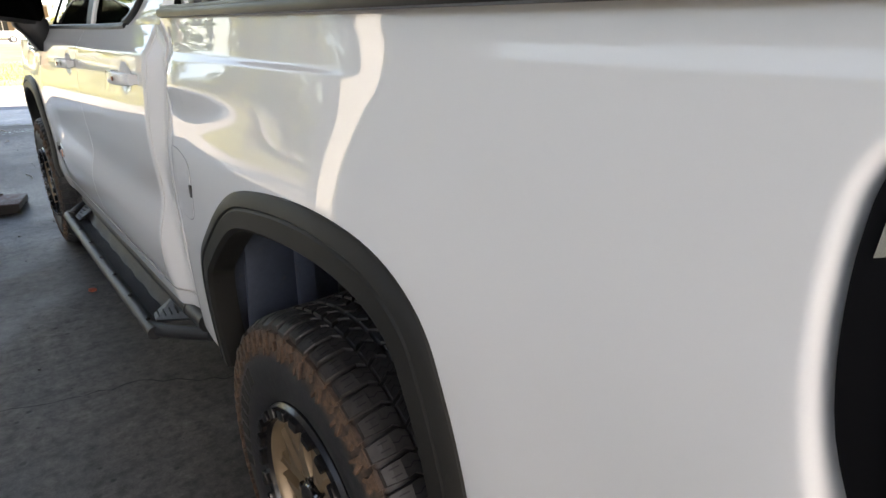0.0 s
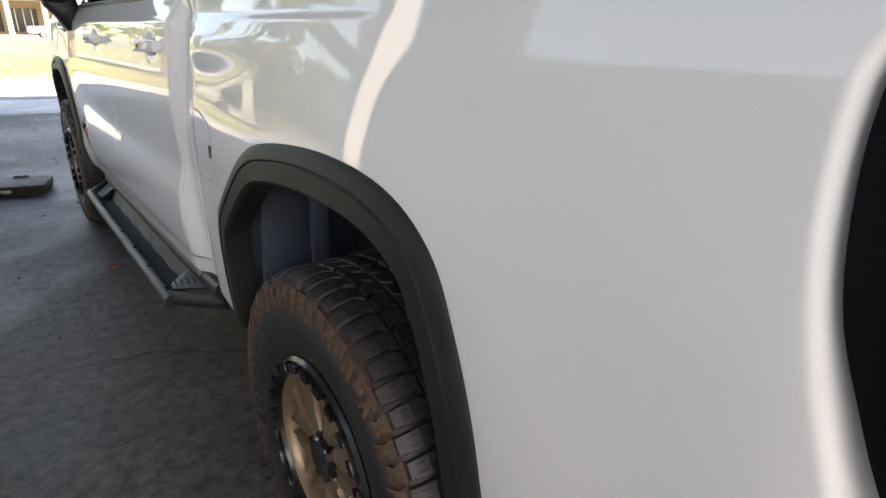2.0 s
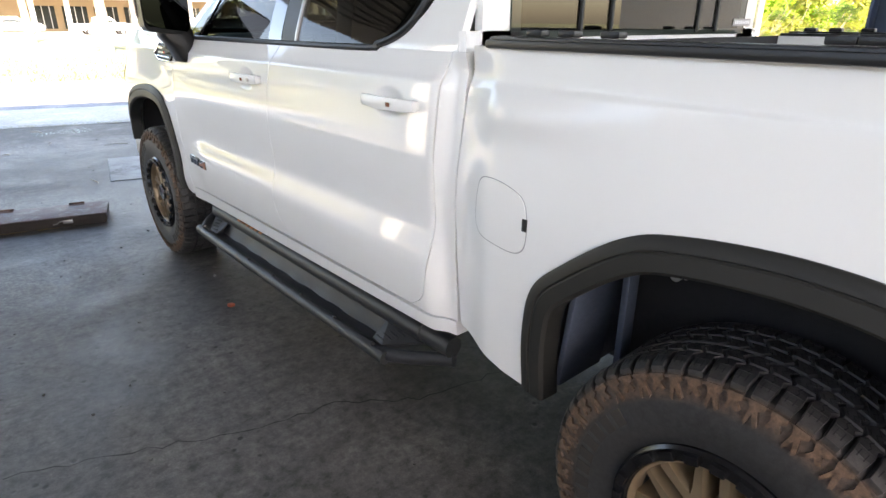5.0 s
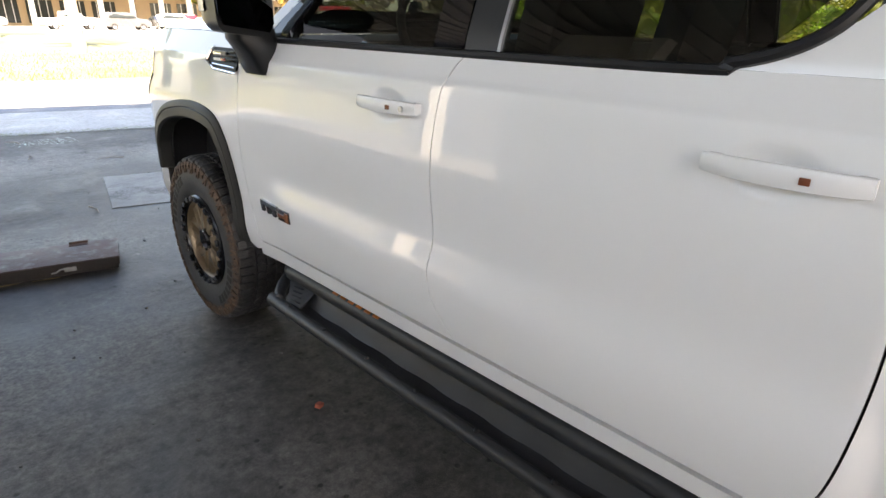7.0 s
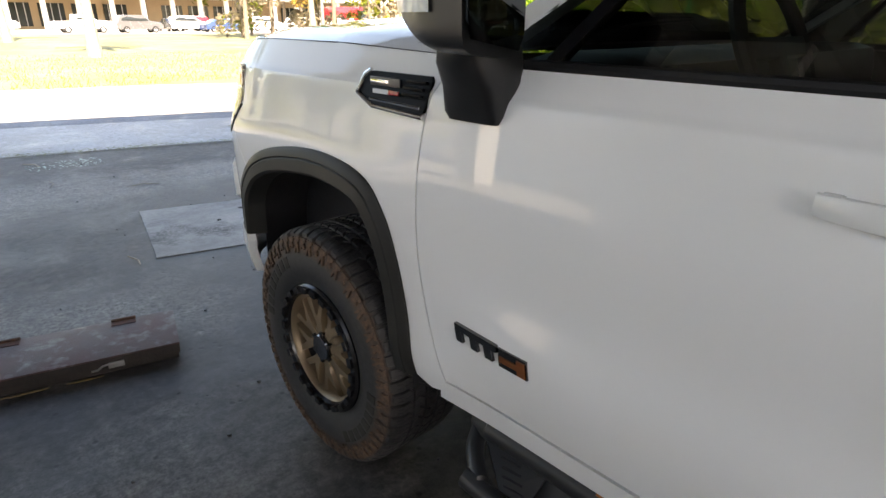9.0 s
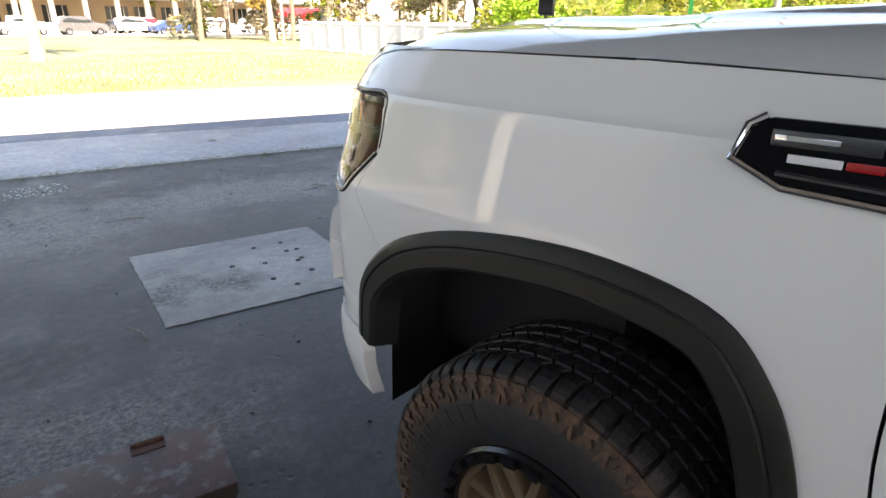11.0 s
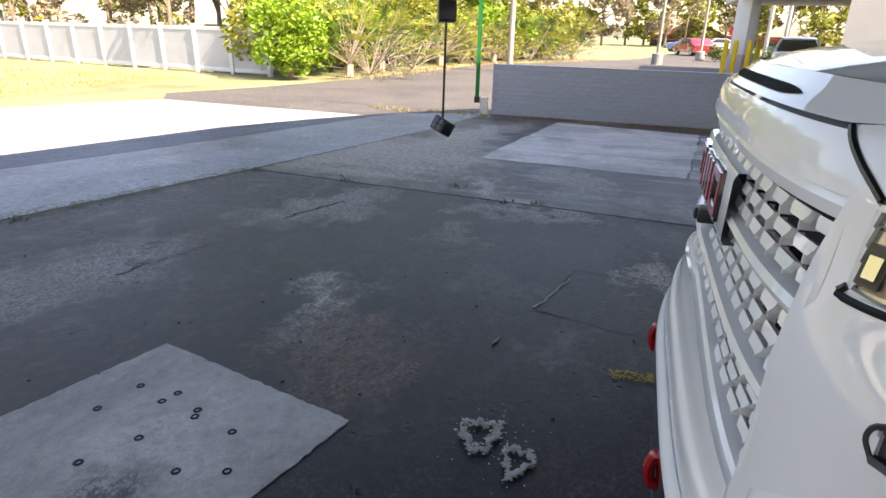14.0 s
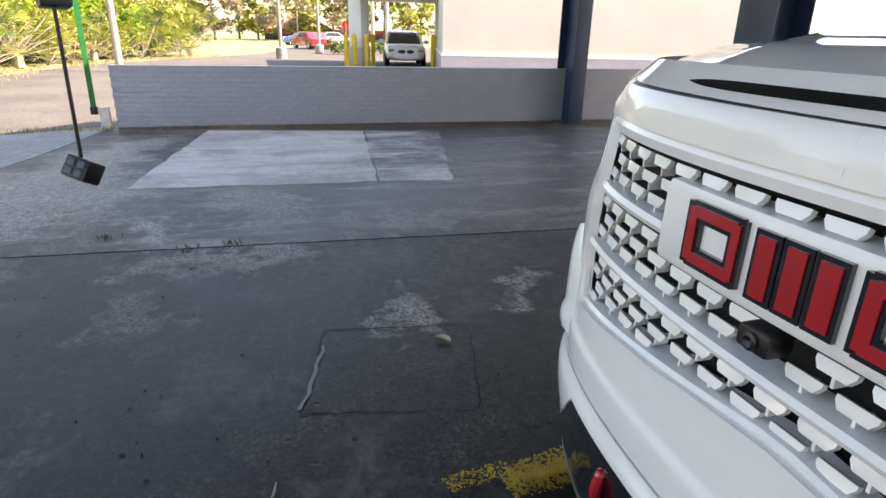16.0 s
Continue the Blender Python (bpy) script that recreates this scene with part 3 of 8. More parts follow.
def door_skin(u, z, lift=0.0):
    p = skin(u, z, lift)
    for yc in (3.135, 4.200):
        r = ((u - yc) / 0.088) ** 2 + ((z - 1.268) / 0.052) ** 2
        if r < 1:
            p.x += 0.017 * (1 - r) ** 1.5
    return p


rd = both("rear_door", shell(coons([rear[0], mid[0] - Vector((G_, 0, 0))], [rear[-1], mid[-1] - Vector((G_, 0, 0))], rear, shifted(mid, -G_), 130, 110), door_skin), PAINT, truck)
fd = both("front_door", shell(coons([mid[0] + Vector((G_, 0, 0)), front[0]], [mid[-1] + Vector((G_, 0, 0)), front[-1]], shifted(mid, G_), front, 130, 110), door_skin), PAINT, truck)
both("rocker", shell(coons([Vector((2.84, 0.545, 0)), Vector((5.10, 0.525, 0))], [Vector((2.84, 0.596, 0)), Vector((5.085, 0.592, 0))], [Vector((2.84, 0.545, 0)), Vector((2.84, 0.596, 0))], [Vector((5.10, 0.525, 0)), Vector((5.085, 0.592, 0))], 60, 6), skin, 0, 0.05), PAINT, truck)

SEAM = Q((6.165, 0.985), (6.23, 1.06), (6.27, 1.115))
HLREAR = Q((6.27, 1.115), (6.215, 1.185), (6.19, 1.22), (6.182, 1.28), (6.185, 1.347))
f_bottom = [front[0] + Vector((0.005, -0.04, 0)), Vector((5.13, 0.54, 0))] + [Vector((u_y(p.x, p.y), p.y, 0)) for p in flat(FARCH) if p.x < 6.165 or p.y > 0.985] + [SEAM[0]]
f_top = [Vector((5.138, 1.345, 0)), Vector((5.6, 1.345, 0)), *Q((6.0, 1.346), (6.10, 1.347), (6.185, 1.347))]
f_left = [front[0] + Vector((0.005, -0.04, 0))] + [p for p in shifted(front, 0.005) if p.y < 1.34] + [Vector((5.152, 1.345, 0))]
f_top[0] = f_left[-1].copy()
fender = shell(coons(f_bottom, f_top, f_left, SEAM + HLREAR[1:], 120, 40), skin)
HOODLINE = [Vector((5.117, 1.428, 0)), Vector((5.6, 1.442, 0)), *Q((6.0, 1.442), (6.2, 1.435), (6.30, 1.420), (6.352, 1.395), (6.385, 1.365), (6.40, 1.349))]
crown_low = [f_left[-1], Vector((5.6, 1.345, 0)), *Q((6.0, 1.346), (6.185, 1.347), (6.30, 1.347), (6.395, 1.347))]
top_patch = shell(coons(crown_low, HOODLINE, [f_left[-1], Vector((5.134, 1.39, 0)), HOODLINE[0]], [crown_low[-1], HOODLINE[-1]], 70, 14), skin)
k_ = len(fender.v)
fender.v += top_patch.v
fender.f += [tuple(k_ + i for i in f) for f in top_patch.f]
both("front_fender", fender, PAINT, truck)

# nose: corner, lower bumper, strip under the grille, header
c_left = Q((6.285, 0.72), (6.265, 0.86), (6.19, 0.965)) + [p + Vector((0.004, 0, 0)) for p in SEAM] + Q((6.219, 1.185), (6.194, 1.22), (6.186, 1.28), (6.189, 1.335))
c_right = Q((0.80, 0.72, 1), (0.80, 0.86, 1), (0.79, 1.10, 1), (0.775, 1.335, 1))
LAMP_FORMS = [Q((6.200, 1.222), (6.352, 1.100), (6.405, 1.158), (6.405, 1.330), (6.192, 1.334)), Q((6.38, 1.244), (0.718, 1.230, 1), (0.728, 1.320, 1), (6.38, 1.330)), Q((6.352, 1.100), (0.606, 1.090, 1), (0.612, 1.120, 1), (6.405, 1.152))]


def in_form(u, z, form):
    hit = False
    for p, q in zip(form, form[1:] + form[:1]):
        if (p.y > z) != (q.y > z) and u < p.x + (q.x - p.x) * (z - p.y) / (q.y - p.y):
            hit = not hit
    return hit


def corner_skin(u, z, lift=0.0):
    """The bumper corner, sunk where the lamp sits in it."""
    return skin(u, z, lift - 0.034 if any(in_form(u, z, f) for f in LAMP_FORMS) else lift)


both("bumper_corner", shell(coons([c_left[0], c_right[0]], [c_left[-1], c_right[-1]], c_left, c_right, 130, 130), corner_skin), PAINT, truck)
l_left = Q((6.29, 0.715), (6.27, 0.66), (6.255, 0.525))[::-1]
LX_ = [(0.80, 0.525), (0.88, 0.60), (0.945, 0.676)]
low_in = Q(*[(x, z, 1) for x, z in LX_], (0.945, 0.715, 1))
lower = coons([l_left[0], low_in[0]], [l_left[-1], low_in[-1]], l_left, low_in, 60, 24)
low_geo = shell(lower, skin, 0.004, 0.03)
lip_rows = coons(Q((0.945, 0.676, 1), (CX, 0.676, 1)), Q((0.945, 0.715, 1), (CX, 0.715, 1)), Q((0.945, 0.676, 1), (0.945, 0.715, 1)), Q((CX, 0.676, 1), (CX, 0.715, 1)), 40, 8)
strip = shell(lip_rows, skin, 0.004, 0.03)
k_ = len(low_geo.v)
low_geo.v += strip.v
low_geo.f += [tuple(k_ + i for i in f) for f in strip.f]
both("lower_bumper", low_geo, PAINT, truck)
under_top = Q((0.80, 0.860, 1), (0.98, 0.882, 1), (1.20, 0.909, 1), (1.36, 0.929, 1), (CX, 0.938, 1))
under = coons([c_right[0], Vector((Y0 + UL, 0.72, 0))], under_top, [c_right[0], under_top[0]], [Vector((Y0 + UL, 0.72, 0)), under_top[-1]], 60, 44)
both("under_grille_panel", shell(under, skin, 0.002), PAINT, truck)
h_bot = Q((0.732, 1.327, 1), (0.82, 1.325, 1), (CX, 1.325, 1))
h_top = Q((0.846, 1.394, 1), (CX, 1.394, 1))
both("grille_header", shell(coons(h_bot, h_top, [h_bot[0], h_top[0]], [h_bot[-1], h_top[-1]], 60, 10), skin, 0.004, 0.04), PAINT, truck)

# black valance with tow hooks, and the skid strip under it
val_left = Q((0.74, 0.44, 1), (0.80, 0.520, 1), (0.88, 0.595, 1), (0.945, 0.672, 1))
skid = coons(Q((0.74, 0.44, 1), (CX, 0.44, 1)), Q((0.945, 0.672, 1), (CX, 0.672, 1)), val_left, Q((CX, 0.44, 1), (CX, 0.672, 1)), 50, 20)
both("skid_valance", shell(skid, skin, 0.002, 0.08), GLOSSBLACK, truck)
both("skid_strip", shell(coons(Q((0.80, 0.405, 1), (CX, 0.405, 1)), Q((0.78, 0.435, 1), (CX, 0.435, 1)), Q((0.80, 0.405, 1), (0.78, 0.435, 1)), Q((CX, 0.405, 1), (CX, 0.435, 1)), 30, 5), skin, 0.006, 0.06), ZINC, truck)
for hx in (CX - 0.325, CX + 0.325):
    y0 = skin(u_x(CX - 0.325, 0.60), 0.60).y
    loop = [(hx, y0 - 0.04, 0.628), (hx, y0 + 0.002, 0.632), (hx, y0 + 0.010, 0.620), (hx, y0 + 0.016, 0.594), (hx, y0 + 0.011, 0.566), (hx, y0 + 0.002, 0.552), (hx, y0 - 0.04, 0.556)]
    part("tow_hook", Geo().tube(smooth_line(loop, 4), 0.013, 8), RED, truck, "bright red tow hook")

# wheel arch flares: a broad band with a crease, and a lip turned inwards
def flare(outline, name):
    pts = [Vector((p.x, p.y, 0)) for p in flat(outline, 0, 6)]
    c = Vector((sum(p.x for p in pts) / len(pts), 0.62, 0))
    secs = [(0.0, -0.004), (0.0, 0.006), (0.010, 0.013), (0.030, 0.017), (0.034, 0.013), (0.039, 0.017), (0.075, 0.021), (0.084, 0.012), (0.086, -0.05)]
    rows = []
    for i, p in enumerate(pts):
        d = (pts[min(i + 1, len(pts) - 1)] - pts[max(i - 1, 0)]).normalized()
        nrm = Vector((-d.y, d.x, 0))
        if nrm.dot(c - p) < 0:
            nrm = -nrm
        row = []
        for w, lift in secs:
            q = p + nrm * w
            s = skin(u_y(q.x, q.y), q.y, lift) if lift > -0.04 else skin(u_y(q.x, q.y), q.y, -0.045)
            row.append(s)
        rows.append(row)
    g = Geo().grid(rows)
    return both(name, g, FLARE, truck, "matt dark grey plastic wheel-arch flare", 28)


flare(RARCH, "arch_flare")
flare(FARCH, "arch_flare")


def liner(c, w, x0):
    """Wheel well: an arched sheet from the flare inwards, closed at the back."""
    prof = [(-0.60 * w, 0.50), (-0.585 * w, 0.78), (-0.50 * w, 0.98), (-0.30 * w, 1.075), (0.02, 1.095), (0.28 * w, 1.07), (0.47 * w, 0.93), (0.545 * w, 0.76), (0.56 * w, 0.50)]
    ring = smooth_line([(0, c + a, b) for a, b in prof], 5)
    g = Geo().grid([[(x0, p.y, p.z) for p in ring], [(0.62, p.y, p.z) for p in ring], [(0.90, p.y, p.z) for p in ring]])
    g.face([(0.90, p.y, p.z) for p in ring])
    return g


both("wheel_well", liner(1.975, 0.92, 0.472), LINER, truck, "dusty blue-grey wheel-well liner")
both("wheel_well", liner(5.715, 0.90, 0.505), DARK, truck, "black wheel-well liner")
both("liner_flap", Geo().box((0.60, 2.42, 0.78), (0.20, 0.02, 0.46), Euler((radians(6), 0, 0)).to_matrix(), 0.008).box((0.63, 2.33, 0.80), (0.05, 0.02, 0.46), None, 0.005), LINER, truck)
both("bracket", Geo().tube([(0.62, 2.16, 1.05), (0.62, 2.17, 0.97), (0.63, 2.19, 0.93)], 0.007, 8).turn([(0.0, 0.0), (0.0, 0.014), (0.02, 0.014), (0.02, 0.0)], 12).mapped(lambda p: p if p.y > 1 else p + Vector((0.60, 2.20, 0.94))), ZINC, truck)
both("wheel_tub", Geo().box((0.80, 1.95, 0.80), (0.06, 0.95, 0.55), None, 0.02), DARK, truck)

# underbody and inner body that closes the gaps
part("underbody", Geo().box((CX, 3.85, 0.62), (1.10, 5.2, 0.20), None, 0.03).box((CX, 3.9, 0.74), (1.90, 2.0, 0.36), None, 0.03).box((CX - 0.45, 3.8, 0.48), (0.10, 4.6, 0.14)).box((CX + 0.45, 3.8, 0.48), (0.10, 4.6, 0.14)), DARK, truck)
for c in (1.95, 5.70):
    part("axle", Geo().tube([(0.72, c, 0.43), (2 * CX - 0.72, c, 0.43)], 0.05, 10), DARK, truck)
part("nose_core", Geo().box((CX, 6.05, 0.95), (1.55, 0.80, 0.66), None, 0.05), DARK, truck)


# fuel door, handles and flank badge
def flank_ring(outline, w, lift, deep):
    pts = smooth_line(outline + [outline[0]], 5)[:-1]
    c = sum(pts, Vector()) / len(pts)
    rows = []
    for s, lf in ((1.0, deep), (1.0, lift), (1 - w, lift), (1 - w, deep)):
        rows.append([skin((c + (p - c) * s).x, (c + (p - c) * s).y, lf) for p in pts])
    g = Geo()
    g.grid(rows, True)
    return g


FUEL = [(2.725, 1.06, 0), (2.712, 1.105, 0), (2.67, 1.118, 0), (2.60, 1.108, 0), (2.545, 1.085, 0), (2.525, 1.04, 0), (2.522, 0.98, 0), (2.537, 0.945, 0), (2.58, 0.932, 0), (2.66, 0.94, 0), (2.71, 0.955, 0), (2.727, 0.99, 0)]
gap_mat = M("panel_gap", (0.30, 0.30, 0.305), 0.6, vary=0.1)
fuel = part("fuel_door", flank_ring(FUEL, 0.022, 0.0010, -0.004), gap_mat, truck)
fp = smooth_line(FUEL + [FUEL[0]], 5)[:-1]
fc = sum(fp, Vector()) / len(fp)
rows = [[skin((fc + (p - fc) * s).x, (fc + (p - fc) * s).y, 0.0022 if s < 0.97 else 0.0005) for p in fp] for s in (0.978, 0.965, 0.7, 0.45, 0.2, 0.02)]
part("fuel_door_face", Geo().grid(rows, True), PAINT, fuel)
part("finger_notch", Geo().box(skin(2.530, 1.02, 0.001), (0.006, 0.016, 0.034), None, 0.0025), BLACK, fuel)


def door_handle(yc, z, door, sensor, lock):
    """Strap handle over the cup pressed into the door."""
    g = Geo()
    rows = []
    n = 22
    for i in range(n):
        s = i / (n - 1)
        y = yc + 0.135 - 0.27 * s
        end = math.sin(math.pi * min(1, max(0, s * 0.96 + 0.02))) ** 0.35
        lift, hh = 0.012 + 0.030 * end ** 1.5, 0.0205 * (0.72 + 0.28 * end)
        row = []
        for k in range(12):
            a = 2 * math.pi * k / 12
            q = skin(y, z, 0)
            cx = abs(math.cos(a)) ** 0.7 * math.copysign(1, math.cos(a))
            sz = abs(math.sin(a)) ** 0.7 * math.copysign(1, math.sin(a))
            row.append((q.x - lift - 0.009 * cx, y, z + hh * sz))
        rows.append(row)
    k0 = len(g.v)
    g.grid(rows, True)
    g.f += [tuple(range(k0 + 11, k0 - 1, -1)), tuple(range(len(g.v) - 12, len(g.v)))]
    for e in (0.118, -0.118):
        g.box(skin(yc + e, z, 0.010), (0.026, 0.030, 0.030), None, 0.006)
    h = both("door_handle", g, PAINT, door)
    part("sensor", Geo().box(skin(yc - 0.045, z, 0.052), (0.004, 0.017, 0.013), None, 0.002), AMBERDARK, h, "small amber sensor")
    if lock:
        part("lock", Geo().turn([(-0.002, 0.0), (-0.002, 0.008), (0.003, 0.009)], 14).mapped(lambda p: p + skin(yc - 0.098, z, 0.047)), ZINC, h)


door_handle(3.115, 1.270, rd, True, False)
door_handle(4.180, 1.270, fd, True, True)

# model badge on the front door: plain dark blocks and one copper block
bz = 0.772


def slanted(y0, y1, z0, z1, lean, lift, thick):
    """A flat bar on the flank whose ends lean."""
    return Geo().prism([skin(y + lean * (z - bz), z, lift) for y, z in ((y0, z0), (y1, z0), (y1, z1), (y0, z1))], (-thick, 0, 0))


badge = part("badge", slanted(5.020, 4.872, bz + 0.008, bz + 0.024, 0.35, 0.001, 0.010), GLOSSBLACK, fd, "gloss black slanted badge bars")
for ya, yb in ((5.022, 5.000), (4.968, 4.944), (4.918, 4.892)):
    part("badge_bar", slanted(ya, yb, bz - 0.020, bz + 0.010, 0.35, 0.001, 0.010), GLOSSBLACK, badge)
part("badge_base", slanted(4.872, 4.786, bz - 0.024, bz + 0.020, 0.2, 0.0, 0.006), GLOSSBLACK, badge)
part("badge_accent", slanted(4.866, 4.800, bz - 0.010, bz + 0.003, 0.2, 0.005, 0.004), BADGECOPPER, badge, "dark copper badge bar")
part("badge_accent", slanted(4.812, 4.790, bz - 0.021, bz + 0.014, 0.2, 0.005, 0.0045), BADGECOPPER, badge)

# fender vent with a bright rim
VENT = [(p[0] - 0.058, 1.3345 + (p[1] - 1.334) * 0.84, 0) for p in ((5.485, 1.325), (5.475, 1.372), (5.455, 1.388), (5.225, 1.388), (5.215, 1.375), (5.222, 1.29), (5.245, 1.280), (5.42, 1.290))]
vent = both("fender_vent", Geo().prism([skin(p[0], p[1], 0.002) for p in VENT], (-0.010, 0, 0)), LAMPBLACK, truck, "black fender vent with chrome rim")
rim = [skin(p[0] - 0.058, 1.3345 + (p[1] - 1.334) * 0.84, p[2]) for p in ((5.22, 1.277, 0.014), (5.42, 1.287, 0.014), (5.49, 1.323, 0.014), (5.48, 1.376, 0.014), (5.46, 1.392, 0.014))]
part("vent_rim", Geo().tube(rim, 0.0060, 8), CHROME, vent)
part("vent_bar", Geo().tube([skin(5.172, 1.308, 0.016), skin(5.372, 1.314, 0.016)], 0.0042, 6), CHROME, vent)
for k in range(3):
    part("vent_slat", Geo().box(skin(5.207, 1.335 + 0.015 * k, 0.014), (0.008, 0.075, 0.007), None, 0.002), LAMPBLACK, vent)
PLATE = M("badge_plate_grey", (0.09, 0.09, 0.095), 0.35, 0.6, vary=0.1)
part("vent_plate", Geo().box(skin(5.327, 1.357, 0.014), (0.006, 0.125, 0.022), None, 0.003), PLATE, vent)
part("plate_bar", Geo().box(skin(5.347, 1.357, 0.0175), (0.002, 0.075, 0.009), None, 0.001), CHROME, vent)
part("white_bar", Geo().box(skin(5.332, 1.334, 0.014), (0.004, 0.062, 0.011), None, 0.001), VINYL, vent)
part("red_bar", Geo().box(skin(5.277, 1.334, 0.014), (0.004, 0.040, 0.011), None, 0.001), RED, vent)

# bed: rails, floor, inner walls, tail lamps, tailgate
both("bed_rail", Geo().box((0.525, 1.80, 1.452), (0.125, 1.86, 0.022), None, 0.008).box((0.495, 1.80, 1.463), (0.05, 1.84, 0.014), None, 0.006), BLACK, truck, "black plastic bed rail cap")
for yy in (2.62, 2.52, 2.40, 1.95, 1.90):
    both("rail_clamp", Geo().box((0.54, yy, 1.478), (0.035, 0.05, 0.016), None, 0.005), BLACK, truck)
both("bed_inner_wall", Geo().box((0.585, 1.80, 1.29), (0.02, 1.86, 0.32)), PAINT, truck)
part("bed_floor", Geo().box((CX, 1.80, 1.13), (1.80, 1.86, 0.02)).box((CX, 2.745, 1.18), (1.86, 0.03, 0.54)), DARK, truck)
part("tailgate", Geo().box((CX, 0.83, 1.13), (1.50, 0.06, 0.60), None, 0.03), PAINT, truck)
bumper = part("rear_bumper", Geo().box((CX, 0.80, 0.64), (1.80, 0.20, 0.26), None, 0.04), PAINT, truck)
BUMP = flat([(1.252, 0.50), (1.250, 0.60), (1.236, 0.660), (1.205, 0.715), (1.165, 0.752), (1.11, 0.770), (1.0, 0.775), (0.74, 0.775), (0.71, 0.74), (0.70, 0.50)])
for sgn in (-1, 1):
    g_ = Geo()
    g_.grid([[(CX + sgn * (CX - 0.62), p.x, p.y) for p in BUMP], [(CX + sgn * (CX - 0.505), p.x, p.y) for p in BUMP], [(CX + sgn * (CX - 0.484), 0.95 + (p.x - 0.95) * 0.985, 0.62 + (p.y - 0.62) * 0.96) for p in BUMP], [(CX + sgn * (CX - 0.474), 0.95 + (p.x - 0.95) * 0.93, 0.62 + (p.y - 0.62) * 0.84) for p in BUMP], [(CX + sgn * (CX - 0.471), 0.95, 0.62) for p in BUMP]], True)
    part("bumper_end", g_, PAINT, bumper)
    part("step_pad", Geo().box((CX + sgn * (CX - 0.70), 0.94, 0.777), (0.36, 0.44, 0.02), None, 0.008), BLACK, bumper)
TL = [(0.985, 0.93), (1.022, 1.00), (1.048, 1.06), (1.073, 1.12), (1.087, 1.18), (1.094, 1.24), (1.095, 1.28), (1.093, 1.312), (1.083, 1.340), (1.059, 1.356), (0.87, 1.360), (0.87, 0.93)]
tail = both("tail_lamp", Geo().prism([(skin(y, z).x + 0.008, y, z) for y, z in [(p.x, p.y) for p in smooth_line([(a, b, 0) for a, b in TL], 3)]], (0.10, 0, 0)), LAMPBLACK, truck, "black-housed tail lamp with red lens")
lens = [(1.060, 1.245), (1.064, 1.290), (1.052, 1.318), (1.026, 1.328), (0.90, 1.336), (0.90, 1.18), (1.048, 1.18)]
part("red_lens", Geo().prism([(skin(y, z).x + 0.004, y, z) for y, z in lens], (0.006, 0, 0)), LENSRED, tail)
part("red_lens", Geo().prism([(skin(y, z).x + 0.004, y, z) for y, z in ((1.043, 1.168), (0.90, 1.168), (0.90, 1.05), (1.015, 1.05))], (0.006, 0, 0)), LENSRED, tail)
part("lens_line", Geo().tube([(skin(y, z).x + 0.002, y, z) for y, z in ((0.95, 1.262), (1.026, 1.266), (1.026, 1.30), (0.95, 1.306))], 0.0035, 6), RED, tail)
part("side_marker", Geo().prism([(skin(y, z).x + 0.0045, y, z) for y, z in ((1.084, 1.262), (1.073, 1.266), (1.071, 1.304), (1.077, 1.316), (1.083, 1.294))], (0.004, 0, 0)), SILVER, tail)


# greenhouse
def glass_side(y, t, lift=0.0):
    """Side of the cab above the belt: t runs from the belt (0) to the roof rail (1)."""
    x = 0.510 + 0.205 * max(0.0, t) ** 1.15 + 0.03 * step01(4.5, 5.1, y) * t
    return Vector((x - lift, y, 1.425 + 0.50 * t))


def gpatch(pts4, nu=10, nv=10):
    (b0, b1, t1, t0) = [Vector((*p, 0)) for p in pts4]
    return [[(b0.lerp(b1, i / (nu - 1))).lerp(t0.lerp(t1, i / (nu - 1)), j / (nv - 1)) for i in range(nu)] for j in range(nv)]


def gshell(pts4, lift, deep, nu=10, nv=10):
    return shell(gpatch(pts4, nu, nv), glass_side, lift, deep)


both("front_door_glass", gshell([(4.06, 0.0), (4.84, 0.0), (4.43, 0.86), (4.06, 0.86)], 0.0, 0.006), GLASS, truck, "dark tinted door glass")
both("quarter_glass", gshell([(4.87, 0.0), (5.02, 0.0), (4.62, 0.62), (4.58, 0.62)], 0.0, 0.006), GLASS, truck)
rg = [[Vector((3.10 + (3.83 - 3.10) * i / 13 + (0.17 * (1 - i / 13)) * (1 - min(1, j / 6)) ** 2.2, 0.86 * j / 11, 0)) for i in range(14)] for j in range(12)]
both("rear_door_glass", shell(rg, glass_side, 0.0, 0.006), GLASS, truck, "dark tinted door glass")
both("window_post", gshell([(4.835, -0.01), (4.872, -0.01), (4.585, 0.66), (4.55, 0.66)], 0.006, 0.03, 4, 12), GLOSSBLACK, truck)
both("door_post", gshell([(3.95, -0.01), (4.065, -0.01), (4.065, 0.9), (3.95, 0.9)], 0.004, 0.03, 5, 12), GLOSSBLACK, truck)
both("door_post", gshell([(3.825, -0.01), (3.944, -0.01), (3.944, 0.9), (3.825, 0.9)], 0.004, 0.03, 5, 12), BLACK, truck)
both("post_edge", gshell([(3.818, 0.0), (3.828, 0.0), (3.828, 0.88), (3.818, 0.88)], 0.008, 0.012, 3, 12), ZINC, truck)
belt = [Vector((5.04, -0.012, 0)), Vector((3.42, -0.010, 0)), Vector((3.27, 0.02, 0)), Vector((3.16, 0.085, 0)), Vector((3.09, 0.20, 0)), Vector((3.055, 0.40, 0)), Vector((3.05, 0.88, 0))]
bl = [p for p in smooth_line(belt, 6)]
both("belt_moulding", Geo().tube([glass_side(p.x, max(p.y, -0.02), 0.004) for p in bl], 0.0125, 8), BLACK, truck, "black rubber belt moulding")
